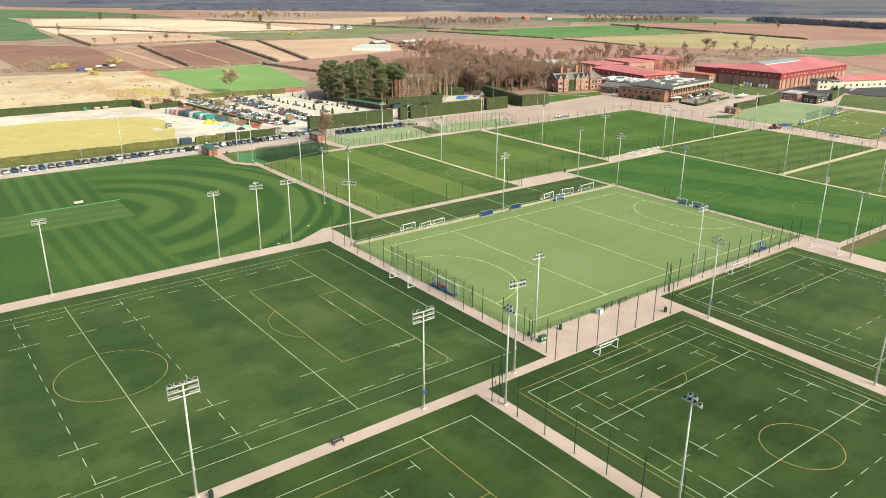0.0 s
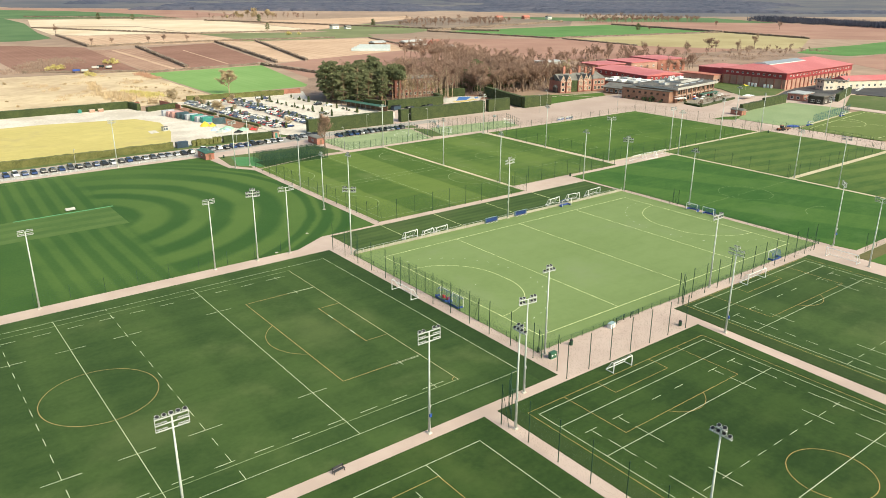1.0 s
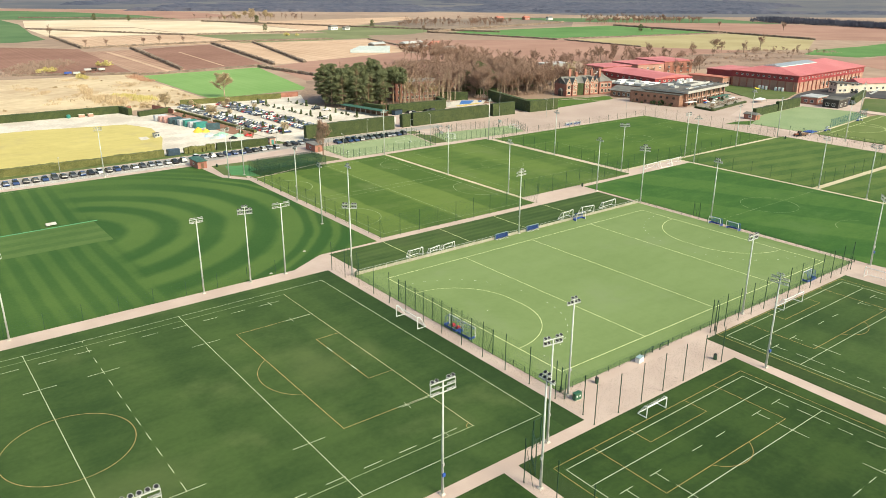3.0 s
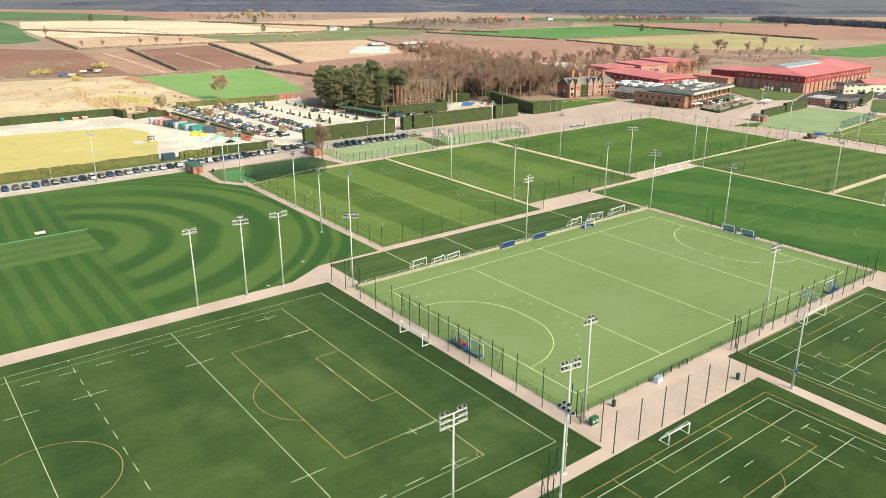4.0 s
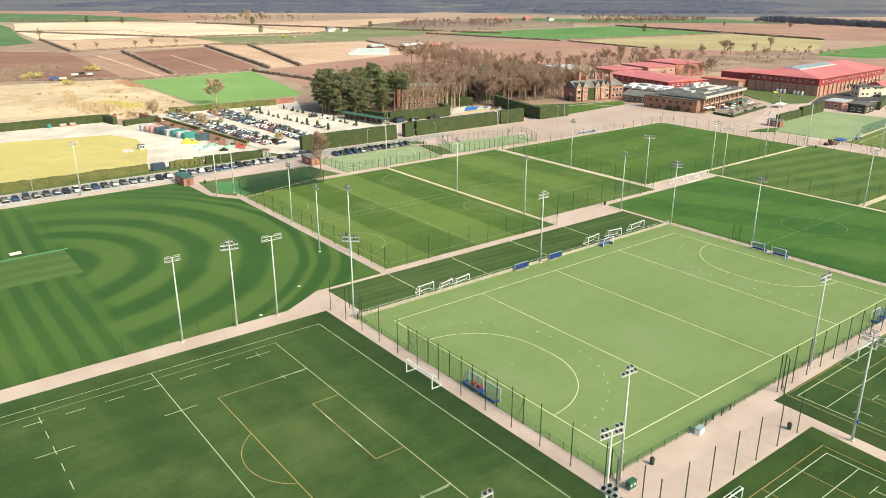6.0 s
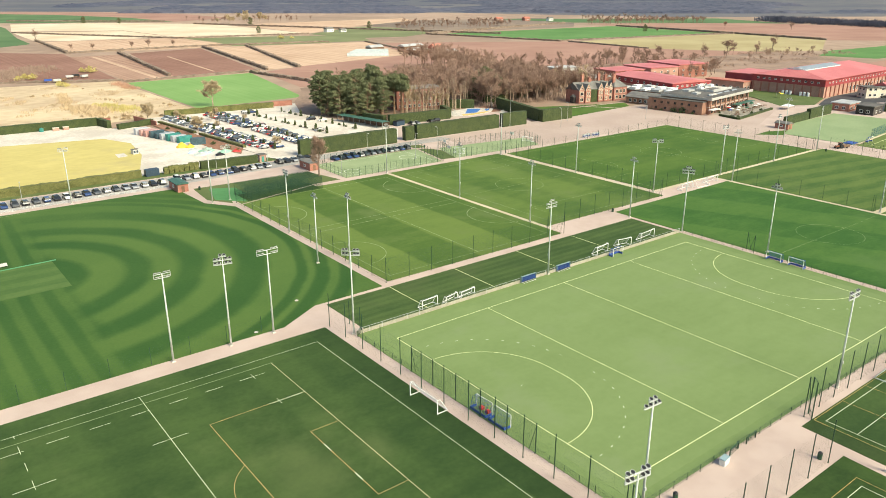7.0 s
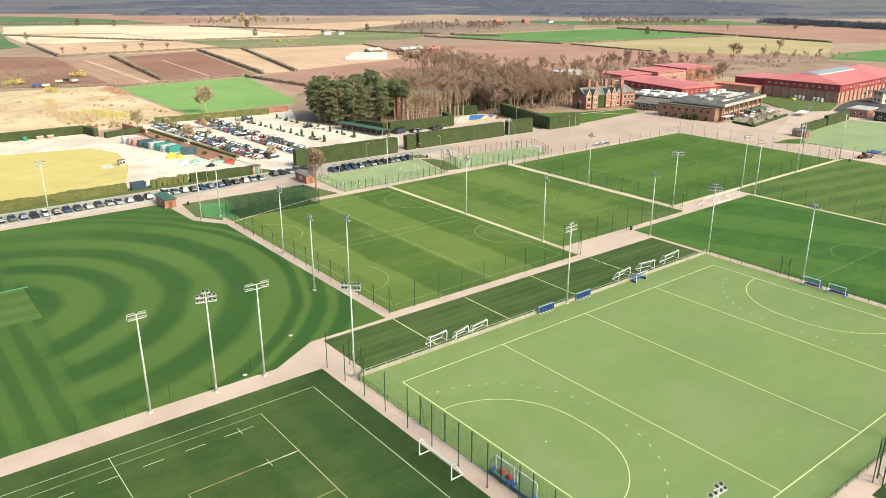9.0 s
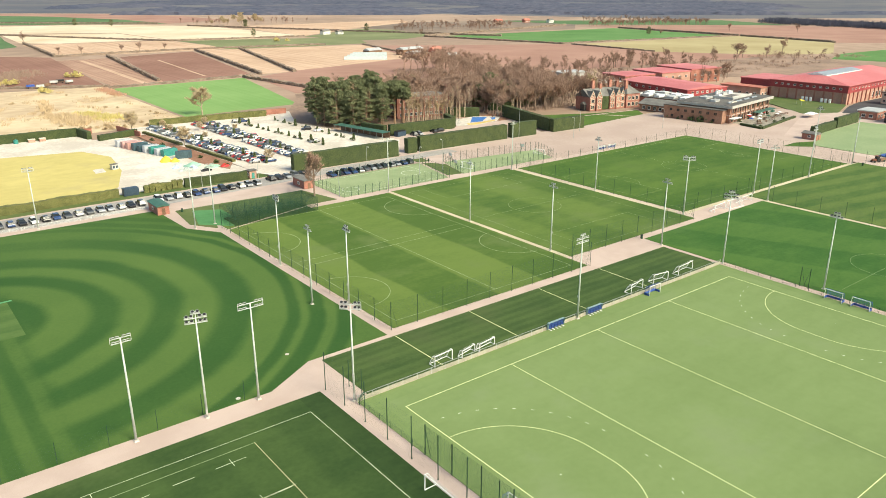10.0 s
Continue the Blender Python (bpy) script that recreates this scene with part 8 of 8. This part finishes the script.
def picnic_table(x, y, a):
    t = thing("picnic_table", pose(x, y, 0.04, 0, 0, a), "wooden picnic table with two bench boards", "table", "picnic tables")
    part("tabletop", Solid().box(-0.9, 0.9, -0.4, 0.4, 0.70, 0.76), "timber", t)
    for y0 in (-0.85, 0.6):
        part("bench_board", Solid().box(-0.9, 0.9, y0, y0 + 0.25, 0.42, 0.46), "timber", t)
    for sx in (-0.7, 0.7):
        part("leg", Solid().box(sx - 0.04, sx + 0.04, -0.8, 0.8, 0.36, 0.42).box(sx - 0.04, sx + 0.04, -0.3, -0.2, 0, 0.7).box(sx - 0.04, sx + 0.04, 0.2, 0.3, 0, 0.7), "timber", t)


for i in range(16):
    f = i / 15
    picnic_table(380 + 40 * f + rnd.uniform(-1, 1), 259.5 + 8 * f + rnd.uniform(-2.5, 2.5), rnd.uniform(0, 180))
for x, y, m, c in ((388, 268, "red", "red"), (393, 265.5, "white_paint", "white"), (405, 263, "white_paint", "white"), (381, 263, "blue", "blue"), (409, 268, "green_box", "green"), (385, 261, "white_paint", "white"), (400, 269, "white_paint", "white"), (413, 270, "green_box", "green"),
                   (391, 270, "white_paint", "white"), (395, 262, "green_box", "green"), (411, 265, "white_paint", "white"), (404, 270, "red", "red"), (386, 265, "white_paint", "white"), (379, 268, "white_paint", "white")):
    parasol(x, y, m, f"open {c} parasol on the terrace")
can = thing("terrace_canopy", pose(396, 267.8, 0, 0, 0, 8), "long dark green terrace canopy", "canopy")
part("roof", Solid().box(0, 22, 0, 3.5, 2.7, 2.85), "green_roof", can)
for i in range(6):
    part("post", Solid().box(0.1 + i * 4.3, 0.22 + i * 4.3, 0.1, 0.22, 0, 2.7), "frame_white", can)
shrub_ = bush("shrub", 1.5, 81, "bush_green", "dark green shrub against the clubhouse wall", 1.1)
for x, y, k in ((363.2, 298, 1.0), (363.6, 292, 0.8), (364.6, 285, 1.5), (365.2, 280, 1.7), (366, 274.5, 1.0), (380, 268.4, 0.8), (391, 270, 0.7), (412, 272.6, 0.9), (372, 256, 0.9), (376, 255, 0.7), (392, 257, 0.8), (404, 259, 0.8),
                (142, 352, 0.8), (141, 362, 0.7), (139.5, 374, 0.8), (139, 386, 0.7), (138.5, 398, 0.8), (143.5, 340, 0.9), (144.5, 333, 0.8),
                *[(186 + 6 * k / 13, 415 - 70 * k / 13, 0.45 + 0.3 * (k * 7 % 5) / 5) for k in range(14)], *[(203.5 + 4 * k / 11, 410 - 62 * k / 11, 0.45 + 0.3 * (k * 3 % 4) / 4) for k in range(12)]):
    copy_thing(shrub_, scaled(x, y, k, rnd.uniform(0, 360)))
drop(shrub_)
for x, y in ((97.1, 427.6), (100.6, 426.2)):
    picnic_table(x, y, 80)
mq = thing("marquee", pose(420, 253.5, 0, 0, 0, 10) @ Matrix.Scale(0.8, 4), "white fabric awning beside the terrace", "awning")
part("cloth", Solid().add([(-5, -3, 2.6), (5, -3, 2.3), (5, 3, 2.6), (-5, 3, 2.3), (0, 0, 3.6)], [(0, 1, 4), (1, 2, 4), (2, 3, 4), (3, 0, 4)]), "white_paint", mq)
for x, y, h in ((-5, -3, 2.6), (5, -3, 2.3), (5, 3, 2.6), (-5, 3, 2.3)):
    part("post", Solid().tube((x, y, 0), (x, y, h), 0.06, 0.06, 6), "galvanised", mq)
sa = thing("shade_sail", pose(457, 278, 0), "yellow shade sail before the hall", "sail")
part("cloth", Solid().add([(-2, -1.4, 2.4), (2, -1.4, 2.3), (0.2, 1.8, 3.2), (0, 0, 2.6)], [(0, 1, 3), (1, 2, 3), (2, 0, 3)]), "sail", sa)
for x, y, h in ((-3, -2, 2.7), (3, -2, 2.5), (0.3, 2.6, 3.9)):
    part("post", Solid().tube((x, y, 0), (x, y, h), 0.06, 0.06, 6), "galvanised", sa)
setting("playground", Solid().slab([(264.5, 345), (274, 341.5), (289, 344), (298, 352), (290, 361), (270, 358)], -0.1, 0.05), "concrete", "pale soft playground surface with blue and yellow patches", "playground")
setting("playground_blue", Solid().slab([(275, 348), (282, 347), (292, 355), (286, 359.5)], 0.051, 0.06), "play_blue", "blue patch of soft playground surface", "playground")
setting("playground_blue", Solid().slab([(289, 347.5), (292, 348.8), (295.5, 352.5), (292.5, 353.2)], 0.051, 0.06), "play_blue", "blue patch of soft playground surface", "playground")
setting("playground_yellow", Solid().slab([(270, 343.6), (274, 342), (288, 344.6), (290.5, 347.4), (280, 346.4), (272, 347)], 0.051, 0.06), "playground", "yellow patch of soft playground surface", "playground")
setting("bark_bed", Solid().slab([(289.5, 343.5), (301, 343), (308, 353), (300, 361), (291.5, 360.5), (298.4, 352)], -0.1, 0.03), "red_earth", "reddish bark-covered ground", "bed")
for x, y in ((268, 349), (299, 355), (302, 350)):
    sw = thing("climbing_frame", pose(x, y, 0.05, 0, 0, rnd.uniform(0, 90)), "metal climbing frame in the playground", "climbing frame")
    for sx in (-1.4, 1.4):
        for sy in (-1.0, 1.0):
            part("leg", Solid().tube((sx, sy, 0), (sx * 0.8, 0, 2.6), 0.05, 0.05, 6), "galvanised", sw)
    part("top_bar", Solid().tube((-1.2, 0, 2.6), (1.2, 0, 2.6), 0.05, 0.05, 6), "galvanised", sw)
    part("ladder", wire_panel(2.0, 2.2, 0.4, 0.3, 0.03, "galvanised"), "galvanised", sw, m=pose(-1.0, -0.5, 0))
# basketball hoops beside the courts
for x, y, a in ((207.0, 275.5, 90), (213.0, 286.0, 90), (246.0, 281.5, -80)):
    bh = thing("basketball_hoop", pose(x, y, 0.0, 0, 0, a), "dark basketball hoop on a leaning post", "basketball hoop")
    part("post", Solid().tube((0, -1.2, 0), (0, -0.2, 3.2), 0.10, 0.08, 8), "green_steel", bh)
    part("board", Solid().box(-0.9, 0.9, 0, 0.06, 2.7, 3.75), "frame_white", bh)
    part("ring", Solid().tube((0, 0.06, 2.95), (0, 0.55, 2.95), 0.05, 0.05, 6), "red", bh)
# timber pen and tank shed behind the tall hedge
for x, y, w, d, m_ in ((226.4, 339.6, 5.4, 2.4, "navy"),):
    k = thing("waste_container", pose(x, y, 0, 0, 0, 12), "covered waste container behind the hedge", "container")
    part("body", Solid().box(0, w, 0, d, 0.0, 2.2), m_, k)
    part("lid", Solid().box(-0.1, w + 0.1, -0.1, d + 0.1, 2.2, 2.35), "black", k)
